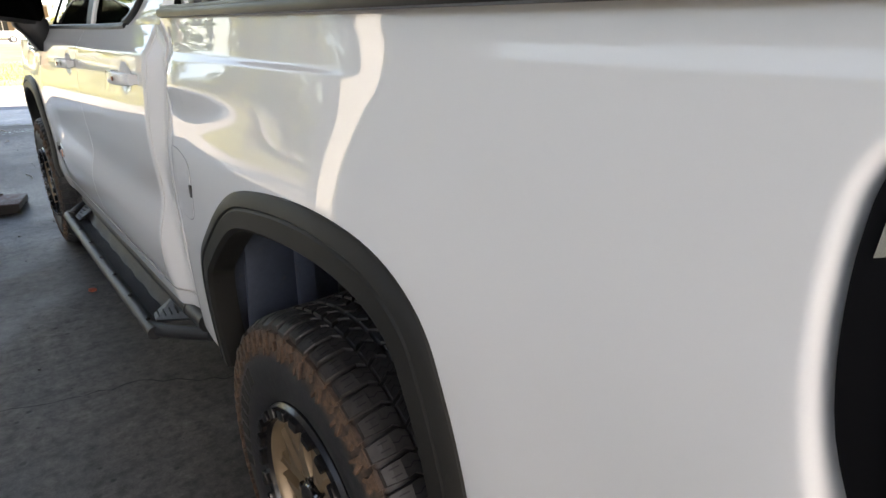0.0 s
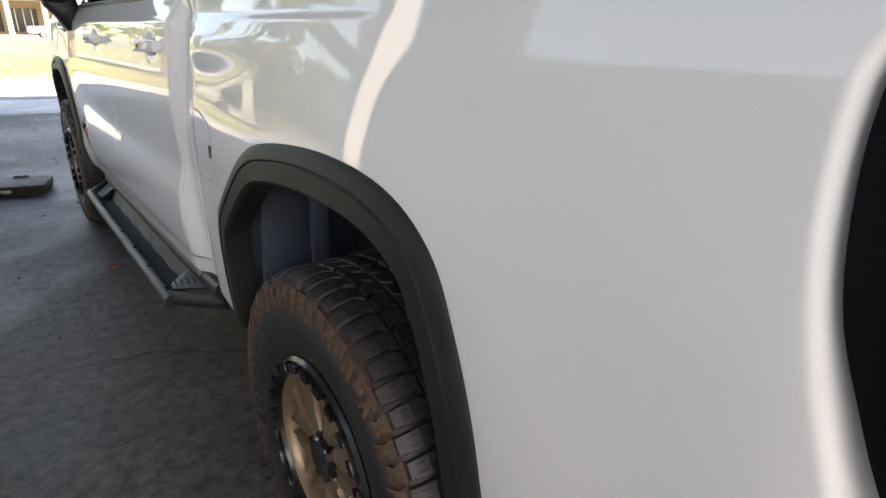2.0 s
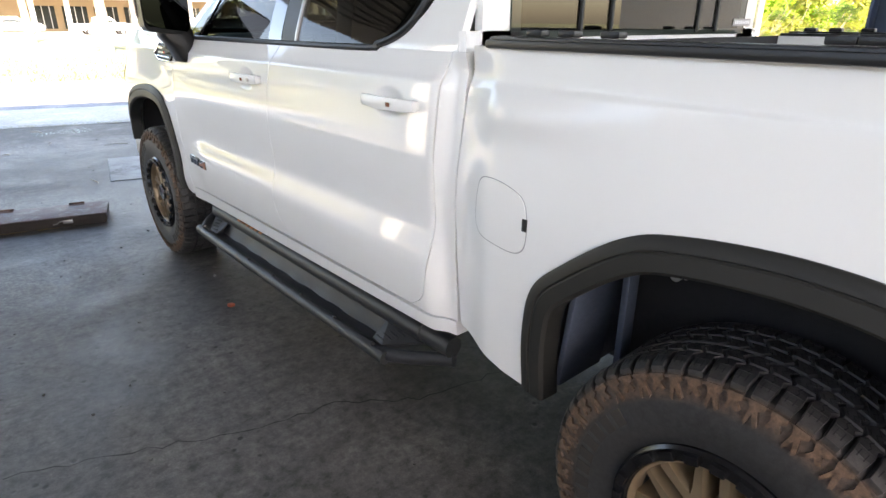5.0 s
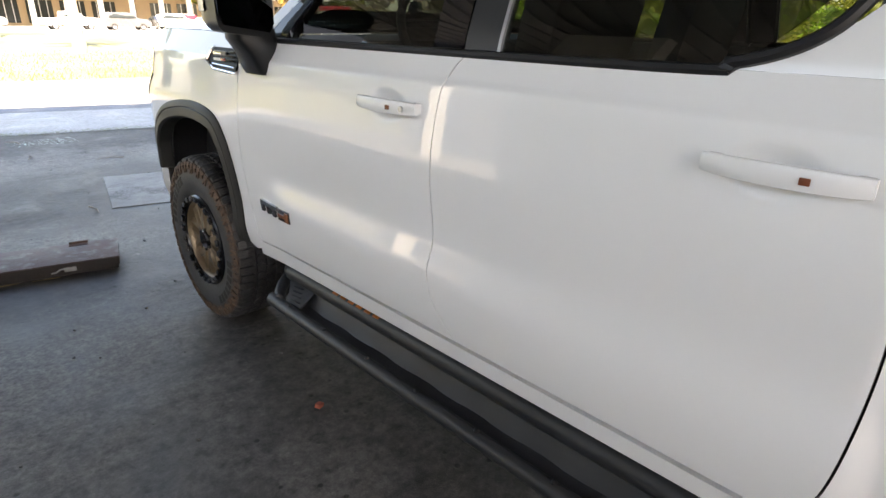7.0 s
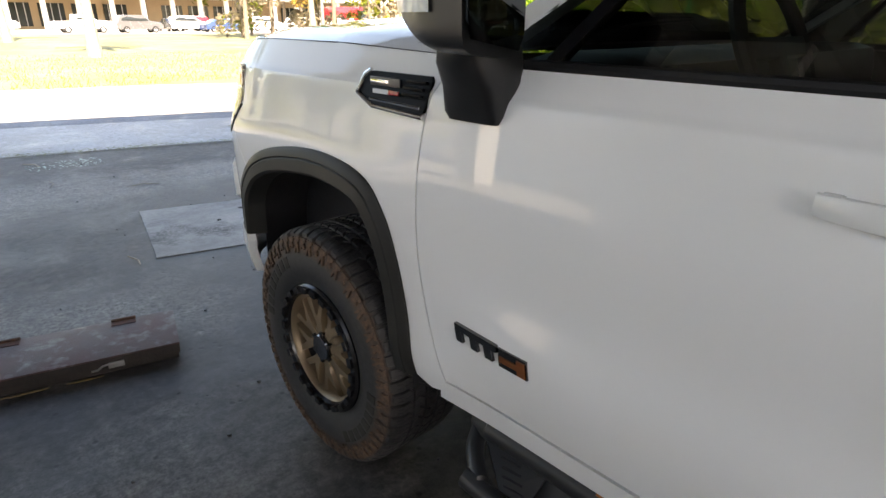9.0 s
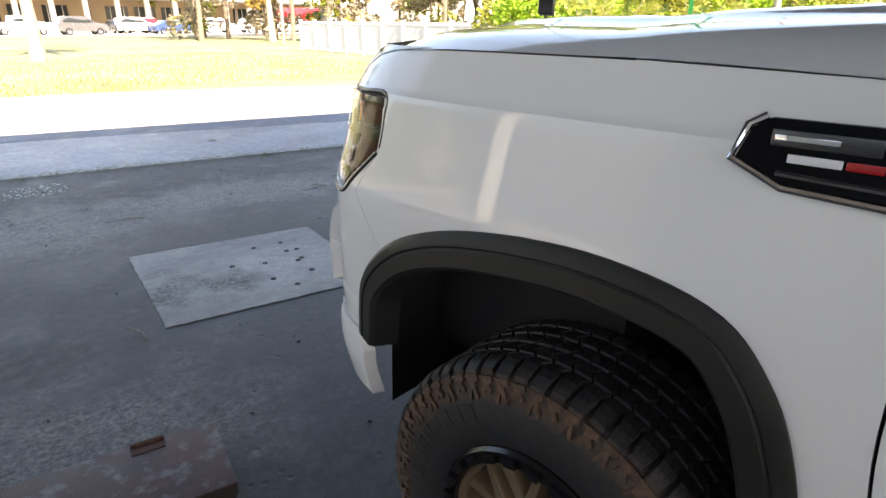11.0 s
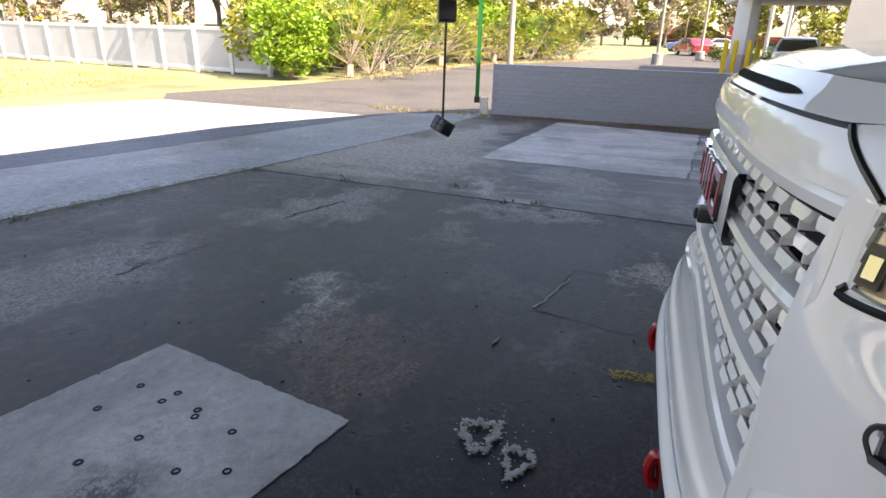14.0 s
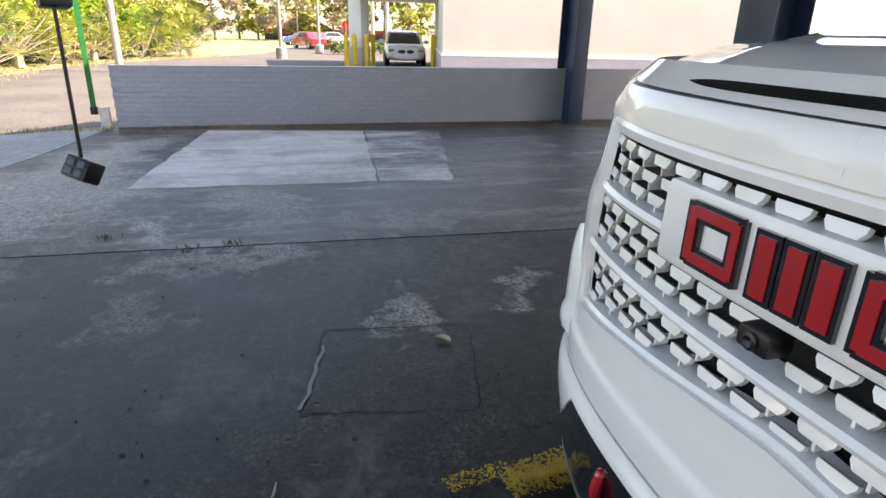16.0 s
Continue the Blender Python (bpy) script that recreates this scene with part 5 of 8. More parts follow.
duct = both("bumper_duct", Geo().grid([hex_ring(0.80, 0.002), hex_ring(0.40, 0.002), hex_ring(0.02, 0.002)], True), DARK, truck, "black slatted air duct in the bumper corner")
both("duct_frame", Geo().grid([hex_ring(1.36, -0.001), hex_ring(1.22, 0.017), hex_ring(1.06, 0.025), hex_ring(0.98, 0.022), hex_ring(0.84, 0.004), hex_ring(0.80, 0.0)], True), PAINT, truck, "", 50)
for k in range(6):
    z = 0.795 + 0.026 * k
    part("duct_slat", Geo().tube([skin(u_x(x, z + d), z + d, 0.006) for x, d in ((0.540, 0.0), (0.563, 0.008), (0.590, 0.0), (0.613, 0.008), (0.636, 0.0))], 0.0035, 5), BLACK, duct)

# door mirror on the driver's side and its mate
mir, rows = Geo(), []
MX, MZ, MW, MH = 0.366, 1.590, 0.126, 0.150
for k in range(9):
    s = k / 8
    sc = 1.0 - 0.30 * max(0, (s - 0.35) / 0.65) ** 2
    outline = []
    for a in range(28):
        th = 2 * math.pi * a / 28
        ex, ez = math.copysign(abs(math.cos(th)) ** 0.26, math.cos(th)), math.copysign(abs(math.sin(th)) ** 0.26, math.sin(th))
        x = MX + MW * sc * ex
        outline.append((x, 4.878 + 0.33 * (x - MX) + (0.155 - 0.04 * ex) * s, MZ + MH * sc * ez - 0.012 * ex * (ez < 0)))
    rows.append(outline)
mir.grid(rows, True)
mir.f.append(tuple(range(27, -1, -1)))
mir.f.append(tuple(range(len(mir.v) - 28, len(mir.v))))
mirror = both("door_mirror", mir, BLACK, truck, "large black door mirror with white cap")
cap_rows = []
for r in rows[3:]:
    upper = [(MX - 0.003 + (x - MX) * 1.02, y + 0.004, MZ + (z - MZ) * 1.02) for x, y, z in (r[a % 28] for a in range(-3, 18))]
    cap_rows.append([(x, y, max(z, MZ - 0.072)) for x, y, z in upper])
cap_geo = Geo().grid(cap_rows)
cap_geo.face(cap_rows[-1])
part("mirror_cap", cap_geo, PAINT, mirror, "white painted upper cap")
part("mirror_face", Geo().prism([(MX + 0.122 * cx_, 4.870 + 0.33 * 0.122 * cx_, MZ + 0.005 + 0.130 * cz_ - 0.012 * cx_ * (cz_ < 0)) for cx_, cz_ in ((-1, -0.75), (-0.85, -1), (0.8, -1.05), (1, -0.8), (1, 0.85), (0.85, 1), (-0.85, 1), (-1, 0.8))], (0, -0.004, 0)), MIRROR, mirror)
arm_rows = []
for s, x0, x1, y0_, y1_, z in ((0, 0.335, 0.500, 4.905, 5.02, 1.460), (1, 0.340, 0.505, 4.900, 5.03, 1.425), (2, 0.385, 0.505, 4.905, 5.055, 1.375), (3, 0.422, 0.500, 4.920, 5.085, 1.315), (4, 0.434, 0.492, 4.930, 5.080, 1.297)):
    cy_, hy_, cx_, hx_ = (y0_ + y1_) / 2, (y1_ - y0_) / 2, (x0 + x1) / 2, (x1 - x0) / 2
    arm_rows.append([(cx_ + hx_ * math.copysign(abs(math.cos(q)) ** 0.4, math.cos(q)), cy_ + hy_ * math.copysign(abs(math.sin(q)) ** 0.4, math.sin(q)), z) for q in (2 * math.pi * k / 16 for k in range(16))])
arm_geo = Geo().grid(arm_rows, True)
arm_geo.f.append(tuple(range(len(arm_geo.v) - 16, len(arm_geo.v))))
both("mirror_arm", arm_geo, BLACK, mirror)

# side step: main tube, outer rail, deck, gussets, bolts, word in bars
step = part("side_step", Geo().tube(smooth_line([(0.545, 5.03, 0.440), (0.52, 4.95, 0.455), (0.515, 4.80, 0.462), (0.515, 3.2, 0.462), (0.52, 3.05, 0.458), (0.525, 2.90, 0.455)], 6), 0.038, 14), STEPPAINT, truck, "black powder-coated side step with a dropped rail")
rail = smooth_line([(0.535, 5.02, 0.43), (0.47, 4.985, 0.405), (0.405, 4.90, 0.385), (0.388, 4.80, 0.376), (0.388, 3.25, 0.370), (0.395, 3.16, 0.370), (0.44, 3.06, 0.380), (0.49, 2.97, 0.395), (0.53, 2.90, 0.408)], 6)
part("outer_rail", Geo().tube(rail, 0.026, 12), STEPPAINT, step)
deck = []
for k in range(60):
    y = 3.18 + (4.80 - 3.18) * k / 59
    wave = 0.020 * step01(0.2, 0.8, abs(((y * 4.2) % 1.0) - 0.5) * 2)
    deck.append([(0.398, y, 0.384), (0.430, y, 0.374), (0.462 + wave * 0.3, y, 0.376), (0.486 + wave * 0.4, y, 0.405 + wave), (0.500, y, 0.452 + wave * 0.8)])
part("step_deck", Geo().grid(deck).grid([[(x, y, z - 0.006) for x, y, z in r] for r in deck]), STEPPAINT, step)
for ya, yb, yc in ((3.03, 3.17, 3.24), (4.97, 4.84, 4.76)):
    gus = part("step_gusset", Geo().prism([(0.41, yb, 0.386), (0.50, ya, 0.420), (0.505, yc, 0.438), (0.42, yc, 0.382)], (0, 0, 0.008)), STEPPAINT, step)
    for k in range(4):
        a = Vector((0.425 + 0.017 * k, yb + (ya - yb) * 0.22 * k / 1.6, 0.399 + 0.009 * k))
        part("gusset_slot", Geo().tube([a, a + Vector((0.004, (yc - yb) * 0.75, 0.004))], 0.0035, 6), DARK, gus)
for yb in (4.79, 4.53, 4.26, 4.00, 3.735, 3.46, 3.19):
    part("bolt", Geo().turn([(0.0, 0.0095), (0.006, 0.0085), (0.009, 0.005), (0.0095, 0.0)], 10, "z").mapped(lambda p: p + Vector((0.388, yb, 0.3955))), BLACK, step)
for k in range(6):
    part("word_bar", Geo().box((0.4925, 4.60 - 0.052 * k, 0.4935), (0.016, 0.034, 0.003), Euler((0, radians(-28), 0)).to_matrix(), 0.001), COPPER, step, "copper letter-sized bar")
for yb in (4.66, 4.0, 3.3):
    part("step_bracket", Geo().box((0.60, yb, 0.50), (0.16, 0.06, 0.012)).box((0.66, yb, 0.54), (0.012, 0.06, 0.09)), STEPPAINT, step)


# the nose sweeps back a little more on the far side
for ob in [o for o in bpy.data.objects if o.type == "MESH"]:
    for v in ob.data.vertices:
        if v.co.y > 5.6 and v.co.x > 1.5 and ob.parent:
            v.co.y -= 0.085 * ((v.co.x - 1.5) / 0.75) ** 2 * step01(5.6, 6.4, v.co.y)


# ---- wheels ----
TR = 0.430


def tyre_material():
    """Black rubber with dried mud on the outer shoulder."""
    m, n, l, b = shader("muddy_rubber")
    tc, sep = n.new("ShaderNodeTexCoord"), n.new("ShaderNodeSeparateXYZ")
    l.new(tc.outputs["Object"], sep.inputs[0])
    yy, zz, ad, sq = [n.new("ShaderNodeMath") for _ in range(4)]
    for node, op in ((yy, "MULTIPLY"), (zz, "MULTIPLY"), (ad, "ADD"), (sq, "SQRT")):
        node.operation = op
    l.new(sep.outputs[1], yy.inputs[0]), l.new(sep.outputs[1], yy.inputs[1])
    l.new(sep.outputs[2], zz.inputs[0]), l.new(sep.outputs[2], zz.inputs[1])
    l.new(yy.outputs[0], ad.inputs[0]), l.new(zz.outputs[0], ad.inputs[1])
    l.new(ad.outputs[0], sq.inputs[0])
    rad = ramp_node(n, l, sq.outputs[0], [(0.340, 0.0), (0.360, 1.0), (0.400, 1.0), (0.411, 0.10)])
    ax, base_x, proud, sx = n.new("ShaderNodeMath"), n.new("ShaderNodeMath"), n.new("ShaderNodeMath"), n.new("ShaderNodeMapRange")
    ax.operation, base_x.operation, proud.operation = "ABSOLUTE", "MULTIPLY_ADD", "SUBTRACT"
    l.new(sep.outputs[0], ax.inputs[0])
    l.new(sq.outputs[0], base_x.inputs[0])
    base_x.inputs[1].default_value, base_x.inputs[2].default_value = -0.2065, 0.2318
    l.new(ax.outputs[0], proud.inputs[0])
    l.new(base_x.outputs[0], proud.inputs[1])
    l.new(proud.outputs[0], sx.inputs[0])
    sx.inputs[1].default_value, sx.inputs[2].default_value = 0.001, 0.006
    sx.inputs[3].default_value = 0.60
    wide = n.new("ShaderNodeMapRange")
    l.new(ax.outputs[0], wide.inputs[0])
    wide.inputs[1].default_value, wide.inputs[2].default_value = 0.128, 0.147
    wide.inputs[3].default_value = 0.06
    nz, fine = noise_node(n, l, 9, 5, 0.65), noise_node(n, l, 70, 4, 0.7)
    pn = ramp_node(n, l, nz.outputs[0], [(0.32, 0.35), (0.52, 1.0)])
    f = mix_node(n, l, 1.0, rad.outputs[0], sx.outputs[0], "MULTIPLY")
    f = mix_node(n, l, 1.0, f, wide.outputs[0], "MULTIPLY")
    f = mix_node(n, l, 1.0, f, pn.outputs[0], "MULTIPLY")
    mud = ramp_node(n, l, fine.outputs[0], [(0.3, (0.055, 0.033, 0.021)), (0.7, (0.165, 0.098, 0.062))])
    rub = ramp_node(n, l, fine.outputs[0], [(0.3, (0.015, 0.015, 0.016)), (0.7, (0.034, 0.0345, 0.036))])
    dust = noise_node(n, l, 5, 4, 0.6)
    df = ramp_node(n, l, dust.outputs[0], [(0.5, 0.0), (0.8, 0.45)])
    base = mix_node(n, l, df.outputs[0], rub.outputs[0], (0.034, 0.029, 0.026))
    l.new(mix_node(n, l, f, base, mud.outputs[0]), b.inputs["Base Color"])
    rr = mix_node(n, l, f, (0.52, 0.52, 0.52), (0.9, 0.9, 0.9))
    l.new(rr, b.inputs["Roughness"])
    bp = n.new("ShaderNodeBump")
    bp.inputs["Strength"].default_value, bp.inputs["Distance"].default_value = 0.35, 0.003
    l.new(fine.outputs[0], bp.inputs["Height"])
    l.new(bp.outputs[0], b.inputs["Normal"])
    return m


RUBBER = tyre_material()
TYRE = [(-0.110, 0.225), (-0.142, 0.234), (-0.154, 0.258), (-0.161, 0.292), (-0.162, 0.325), (-0.1585, 0.352), (-0.1545, 0.375), (-0.1490, 0.396), (-0.1420, 0.4065), (-0.124, 0.4140), (-0.095, 0.4175), (0.0, 0.4178)]
TYRE += [(-a, r) for a, r in TYRE[-2::-1]]
tyre_mesh = Geo().turn(TYRE, 96).mesh("tyre", RUBBER, 40)


def ring_point(a, s, r, th0):
    th = s * LS / TR + th0
    sag = 0.017 * max(0.0, (abs(a) - 0.112) / 0.041) ** 1.7
    return (a, (r - sag) * math.cos(th), (r - sag) * math.sin(th))


def ring_block(g, pts, r0, r1, th):
    """A tread lug from an outline of (across, along-the-ring metres), with a chamfered top."""
    ca, cs = sum(p[0] for p in pts) / len(pts), sum(p[1] for p in pts) / len(pts)
    rows = [[ring_point(a, s, r0, th) for a, s in pts], [ring_point(a, s, r1 - 0.003, th) for a, s in pts],
            [ring_point(ca + (a - ca) * 0.93, cs + (s - cs) * 0.90, r1, th) for a, s in pts]]
    g.grid(rows, True)
    m = len(pts)
    g.f.append(tuple(range(len(g.v) - m, len(g.v))))


def sipe(g, pts, th):
    """A zigzag hairline cut across a lug."""
    for (a, s), (b, t) in zip(pts, pts[1:]):
        w = 0.0011
        g.face([ring_point(a, s - w, TR + 0.0005, th), ring_point(b, t - w, TR + 0.0005, th), ring_point(b, t + w, TR + 0.0005, th), ring_point(a, s + w, TR + 0.0005, th)])


NL = 60
LS = 1.0
pitch = 2 * math.pi * TR / NL
hp = pitch / 2
tread, cuts = Geo(), Geo()


def chevron(c, w, sign):
    """A tread block whose ends are bent to a chevron."""
    h = hp - 0.0040
    return [(c - w, -h - 0.006 * sign), (c, -h + 0.007 * sign), (c + w, -h - 0.006 * sign), (c + w, h - 0.006 * sign), (c, h + 0.007 * sign), (c - w, h - 0.006 * sign)]


for k in range(NL):
    th = 2 * math.pi * k / NL
    for col in (-1, 0, 1):
        o = th + (hp / TR if col % 2 else 0.0)
        c, sign = 0.0500 * col, -1 if col % 2 else 1
        ring_block(tread, chevron(c, 0.0212, sign), 0.410, TR, o)
        sipe(cuts, [(c - 0.015, 0.006), (c - 0.004, -0.002), (c + 0.004, 0.006), (c + 0.015, -0.002)], o)
        sipe(cuts, [(c - 0.014, -0.009), (c - 0.003, -0.014)], o)
        sipe(cuts, [(c + 0.014, 0.012), (c + 0.003, 0.016)], o)
    for sg in (-1, 1):
        o = th + hp / TR
        e = 0.153 if k % 2 else 0.147
        h = hp - 0.0038
        ring_block(tread, [(sg * 0.0775, -h + 0.008), (sg * 0.092, -h - 0.003), (sg * 0.1115, -h), (sg * 0.1115, h), (sg * 0.092, h - 0.003), (sg * 0.0775, h + 0.008)], 0.410, TR, o)
        ring_block(tread, [(sg * 0.1105, -h), (sg * 0.131, -h + 0.001), (sg * 0.131, h - 0.001), (sg * 0.1105, h)], 0.410, TR, o)
        ring_block(tread, [(sg * 0.1298, -h + 0.001), (sg * e, -h + 0.003), (sg * e, h - 0.003), (sg * 0.1298, h - 0.001)], 0.406, TR, o)
        sipe(cuts, [(sg * 0.078, 0.002), (sg * 0.090, -0.003), (sg * 0.100, 0.003), (sg * 0.112, 0.000)], o)
        for d in (-0.008, 0.006):
            sipe(cuts, [(sg * 0.118, d), (sg * 0.136, d)], o)
        # side biters: low Y-shaped lugs down the wall, long and short by turns
        lo_r = 0.350 if k % 2 else 0.366
        pts = []
        for rr, d in ((0.404, -0.017), (0.404, 0.015), (0.394, 0.017), (0.386, 0.006), (lo_r + 0.006, 0.016), (lo_r, 0.009), (0.376, -0.002), (lo_r, -0.010), (lo_r + 0.006, -0.015), (0.386, -0.010)):
            t2 = o + d / 0.40
            xo = 0.1570 - 0.2065 * (rr - 0.352)
            pts.append((sg * xo, rr * math.cos(t2), rr * math.sin(t2)))
        tread.prism(pts, (sg * 0.0095, 0, 0))
tread_mesh = tread.mesh("tread", RUBBER, 0)
cut_mesh = cuts.mesh("tread_cut", DARK, 0)
rib = Geo().turn([(-0.1500 + 0.003 * math.cos(a), 0.398 + 0.004 * math.sin(a)) for a in (2 * math.pi * k / 6 for k in range(7))], 96)
rib_mesh = rib.mesh("tread_rib", RUBBER, 40)
# raised word on the wall as plain curved bars
word_meshes = []
WALLBAR = M("dusty_rubber_bar", (0.028, 0.025, 0.022), 0.85, vary=0.3, scale=30)
for base_t in (math.pi * 0.5, math.pi * 1.5):
    for k in range(8):
        t0 = base_t - 0.52 + 0.135 * k
        ring = []
        for rr in (0.300, 0.340):
            for d in (0.0, 0.090):
                ring.append((-0.1595, rr * math.sin(t0 + d), rr * math.cos(t0 + d)))
        a_, b_, c_, d_ = ring
        word_meshes.append(Geo().prism([a_, b_, d_, c_], (-0.0035, 0, 0)).mesh("wall_bar", WALLBAR, 0))

barrel = Geo().turn([(0.11, 0.225), (-0.05, 0.205), (-0.110, 0.207), (-0.140, 0.205), (-0.148, 0.198), (-0.140, 0.190), (-0.118, 0.188), (-0.104, 0.186)], 64)
# inner barrel coloured near black, painting the shade between the spokes
well_mesh = Geo().turn([(-0.1045, 0.186), (0.05, 0.182), (0.056, 0.0)], 48).mesh("barrel", DARK, 40)
rim_mesh = barrel.mesh("wheel", BRONZE, 40)
lock = Geo().turn([(-0.120, 0.238), (-0.150, 0.237), (-0.158, 0.230), (-0.157, 0.203), (-0.147, 0.199)], 72)
for k in range(24):
    th = 2 * math.pi * k / 24
    lock.mapped(lambda p: p)
    c = Vector((-0.160, 0.2170 * math.cos(th), 0.2170 * math.sin(th)))
    lock.box(c, (0.022, 0.022, 0.032), Euler((th, 0, 0)).to_matrix(), 0.003)
lock_mesh = lock.mesh("bead_ring", LOCKBLACK, 35)


def spoke(th):
    """A chunky forked spoke: flat bevelled top, sides that slope down to the barrel, a notch towards the rim."""
    def outline(g):
        half = [(0.050 - g, 0.0150 + g), (0.092, 0.0175 + g), (0.104, 0.0225 + g), (0.176 + g, 0.0530 + g), (0.182 + g, 0.0510), (0.185 + g, 0.0385 - g), (0.181 + g, 0.0345 - g), (0.124 + g, 0.0085 - 0.6 * g)]
        return [(r, -q) for r, q in half] + [(0.115 + 1.5 * g, 0.0)] + [(r, q) for r, q in half[::-1]]
    top, mid_, low = outline(0.0), outline(0.0022), outline(0.0065)

    def lift(r):
        return -0.134 - 0.06 * max(0.0, r - 0.09) + 1.3 * max(0.0, r - 0.172)
    g = Geo()
    g.grid([[(-0.056, r, s) for r, s in low], [(lift(r) + 0.004, r, s) for r, s in mid_], [(lift(r), r, s) for r, s in top]], True)
    g.f.append(tuple(range(len(g.v) - len(top), len(g.v))))
    rot = Euler((th, 0, 0)).to_matrix()
    return g.mapped(lambda p: rot @ p)


spoke_mesh = [spoke(2 * math.pi * k / 8).mesh("spoke", BRONZE, 30) for k in range(8)]
disc = Geo().turn([(-0.050, 0.086), (-0.112, 0.083), (-0.124, 0.076), (-0.128, 0.060), (-0.116, 0.052), (-0.100, 0.0)], 48)
disc_mesh = disc.mesh("hub_disc", BRONZE, 40)
cap = Geo().turn([(-0.100, 0.050), (-0.141, 0.049), (-0.147, 0.044), (-0.1445, 0.033), (-0.1435, 0.0)], 32)
cap_mesh = cap.mesh("hub_cap", GLOSSBLACK, 35)
lug_meshes = []
for k in range(6):
    th = 2 * math.pi * k / 6
    cap = Geo().box((-0.130, 0.053 * math.cos(th), 0.053 * math.sin(th)), (0.030, 0.014, 0.016), Euler((th, 0, 0)).to_matrix(), 0.004)
    lug_meshes.append(cap.mesh("cap_lug", GLOSSBLACK, 35))
nut = Geo().turn([(-0.118, 0.011), (-0.134, 0.010), (-0.136, 0.0)], 6)
nut_mesh = nut.mesh("lug_nut", BRONZE, 0)
dk = Geo().turn([(0.00, 0.150), (0.01, 0.150), (0.012, 0.10), (-0.02, 0.08), (0.0, 0.0)], 32)
brake_mesh = dk.mesh("brake_disc", DARK, 40)

HX = 0.560
for wx, wy, sgn in ((HX, 1.945, 1), (HX, 5.690, 1), (2 * CX - HX, 1.945, -1), (2 * CX - HX, 5.690, -1)):
    roll_by = 14 if wy < 3 else 33
    at = pose(wx, wy, TR, roll_by, 0, 0 if sgn > 0 else 180)
    w = new("wheel", rim_mesh)
    w.parent = truck
    w.matrix_parent_inverse = world_of(truck).inverted()
    w.matrix_basis = at
    tagged(w, "bronze alloy wheel with black bead ring and muddy tyre")
    ty = part("tyre", tyre_mesh, None, w, "black all-terrain tyre caked with brown mud", at=Matrix())
    tagged(part("tread", tread_mesh, None, w, at=Matrix()), kind="stuff")
    tagged(part("tread_cut", cut_mesh, None, w, at=Matrix()), kind="stuff")
    part("tread_rib", rib_mesh, None, w, at=Matrix())
    for wm in word_meshes:
        part("wall_bar", wm, None, w, at=Matrix())
    part("bead_ring", lock_mesh, None, w, "gloss black bead ring", at=Matrix())
    for sm in spoke_mesh:
        part("spoke", sm, None, w, at=Matrix())
    part("barrel", well_mesh, None, w, at=Matrix())
    part("hub_disc", disc_mesh, None, w, at=Matrix())
    part("hub_cap", cap_mesh, None, w, "black hub cap", at=Matrix())
    for lm in lug_meshes:
        part("cap_lug", lm, None, w, at=Matrix())
    part("brake_disc", brake_mesh, None, w, at=Matrix())
    for k in range(6):
        part("lug_nut", nut_mesh, None, w, at=Matrix.Translation((0, 0.068 * math.cos(k * math.pi / 3 + 0.5), 0.068 * math.sin(k * math.pi / 3 + 0.5))))


# ---- ground, slabs and canopy ----
def sheet(name, pts, z, material, label, cat="ground", kind="structure", thick=0.0):
    g = Geo()
    g.prism([(x, y, z) for x, y in pts], (0, 0, -thick)) if thick else g.face([(x, y, z) for x, y in pts])
    return solo(name, g, material, label, cat, kind=kind, smooth=0)


sheet("ground", [(-400, -400), (400, -400), (400, 400), (-400, 400)], -0.02, LAWN, "dry yellow-green lawn with bare patches", "lawn")
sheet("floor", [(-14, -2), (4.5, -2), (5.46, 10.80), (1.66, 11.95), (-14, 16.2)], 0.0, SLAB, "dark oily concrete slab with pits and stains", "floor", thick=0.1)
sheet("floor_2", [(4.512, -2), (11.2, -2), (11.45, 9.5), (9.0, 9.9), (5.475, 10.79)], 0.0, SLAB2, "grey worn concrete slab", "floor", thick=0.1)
sheet("apron", [(-14, 16.212), (1.66, 11.962), (5.46, 10.812), (9.0, 9.912), (11.45, 9.512), (10.62, 11.12), (9.27, 11.57), (5.7, 12.68), (4.3, 13.22), (2.6, 13.95), (-8, 17.4)], 0.0, APRON, "pale stained concrete apron, tinted blue for skylit shade", "floor", thick=0.1)
# painted shade: this strip's outer edge follows the canopy's shadow line
sheet("gutter", [(10.612, 11.132), (9.274, 11.582), (5.704, 12.692), (4.304, 13.232), (2.604, 13.962), (-8, 17.412), (-8, 18.0), (0.5, 15.27), (5.7, 13.60), (7.8, 12.92), (9.3, 12.08), (10.4, 11.34)], 0.0, SHADE_STRIP, "dark blue-grey strip of painted canopy shade along the apron's edge", "floor", thick=0.1)
# the paler sheet begins at the canopy's shadow line, as its sunlit side
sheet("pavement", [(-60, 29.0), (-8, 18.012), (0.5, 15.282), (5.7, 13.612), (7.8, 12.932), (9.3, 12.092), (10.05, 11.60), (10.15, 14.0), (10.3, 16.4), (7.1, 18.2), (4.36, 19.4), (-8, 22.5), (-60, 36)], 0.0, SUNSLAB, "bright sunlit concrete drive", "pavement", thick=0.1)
sheet("driveway", [(10.312, 16.4), (10.162, 14.0), (10.062, 11.61), (10.42, 11.35), (10.64, 11.12), (11.47, 9.51), (13.0, 9.0), (14, -30), (60, -30), (75, 2), (44, 7.0), (29, 14.2), (17.4, 15.4), (13.7, 16.3), (11.3, 17.2)], -0.002, ASPHALT, "grey asphalt driveway in the sun", "road", thick=0.1)
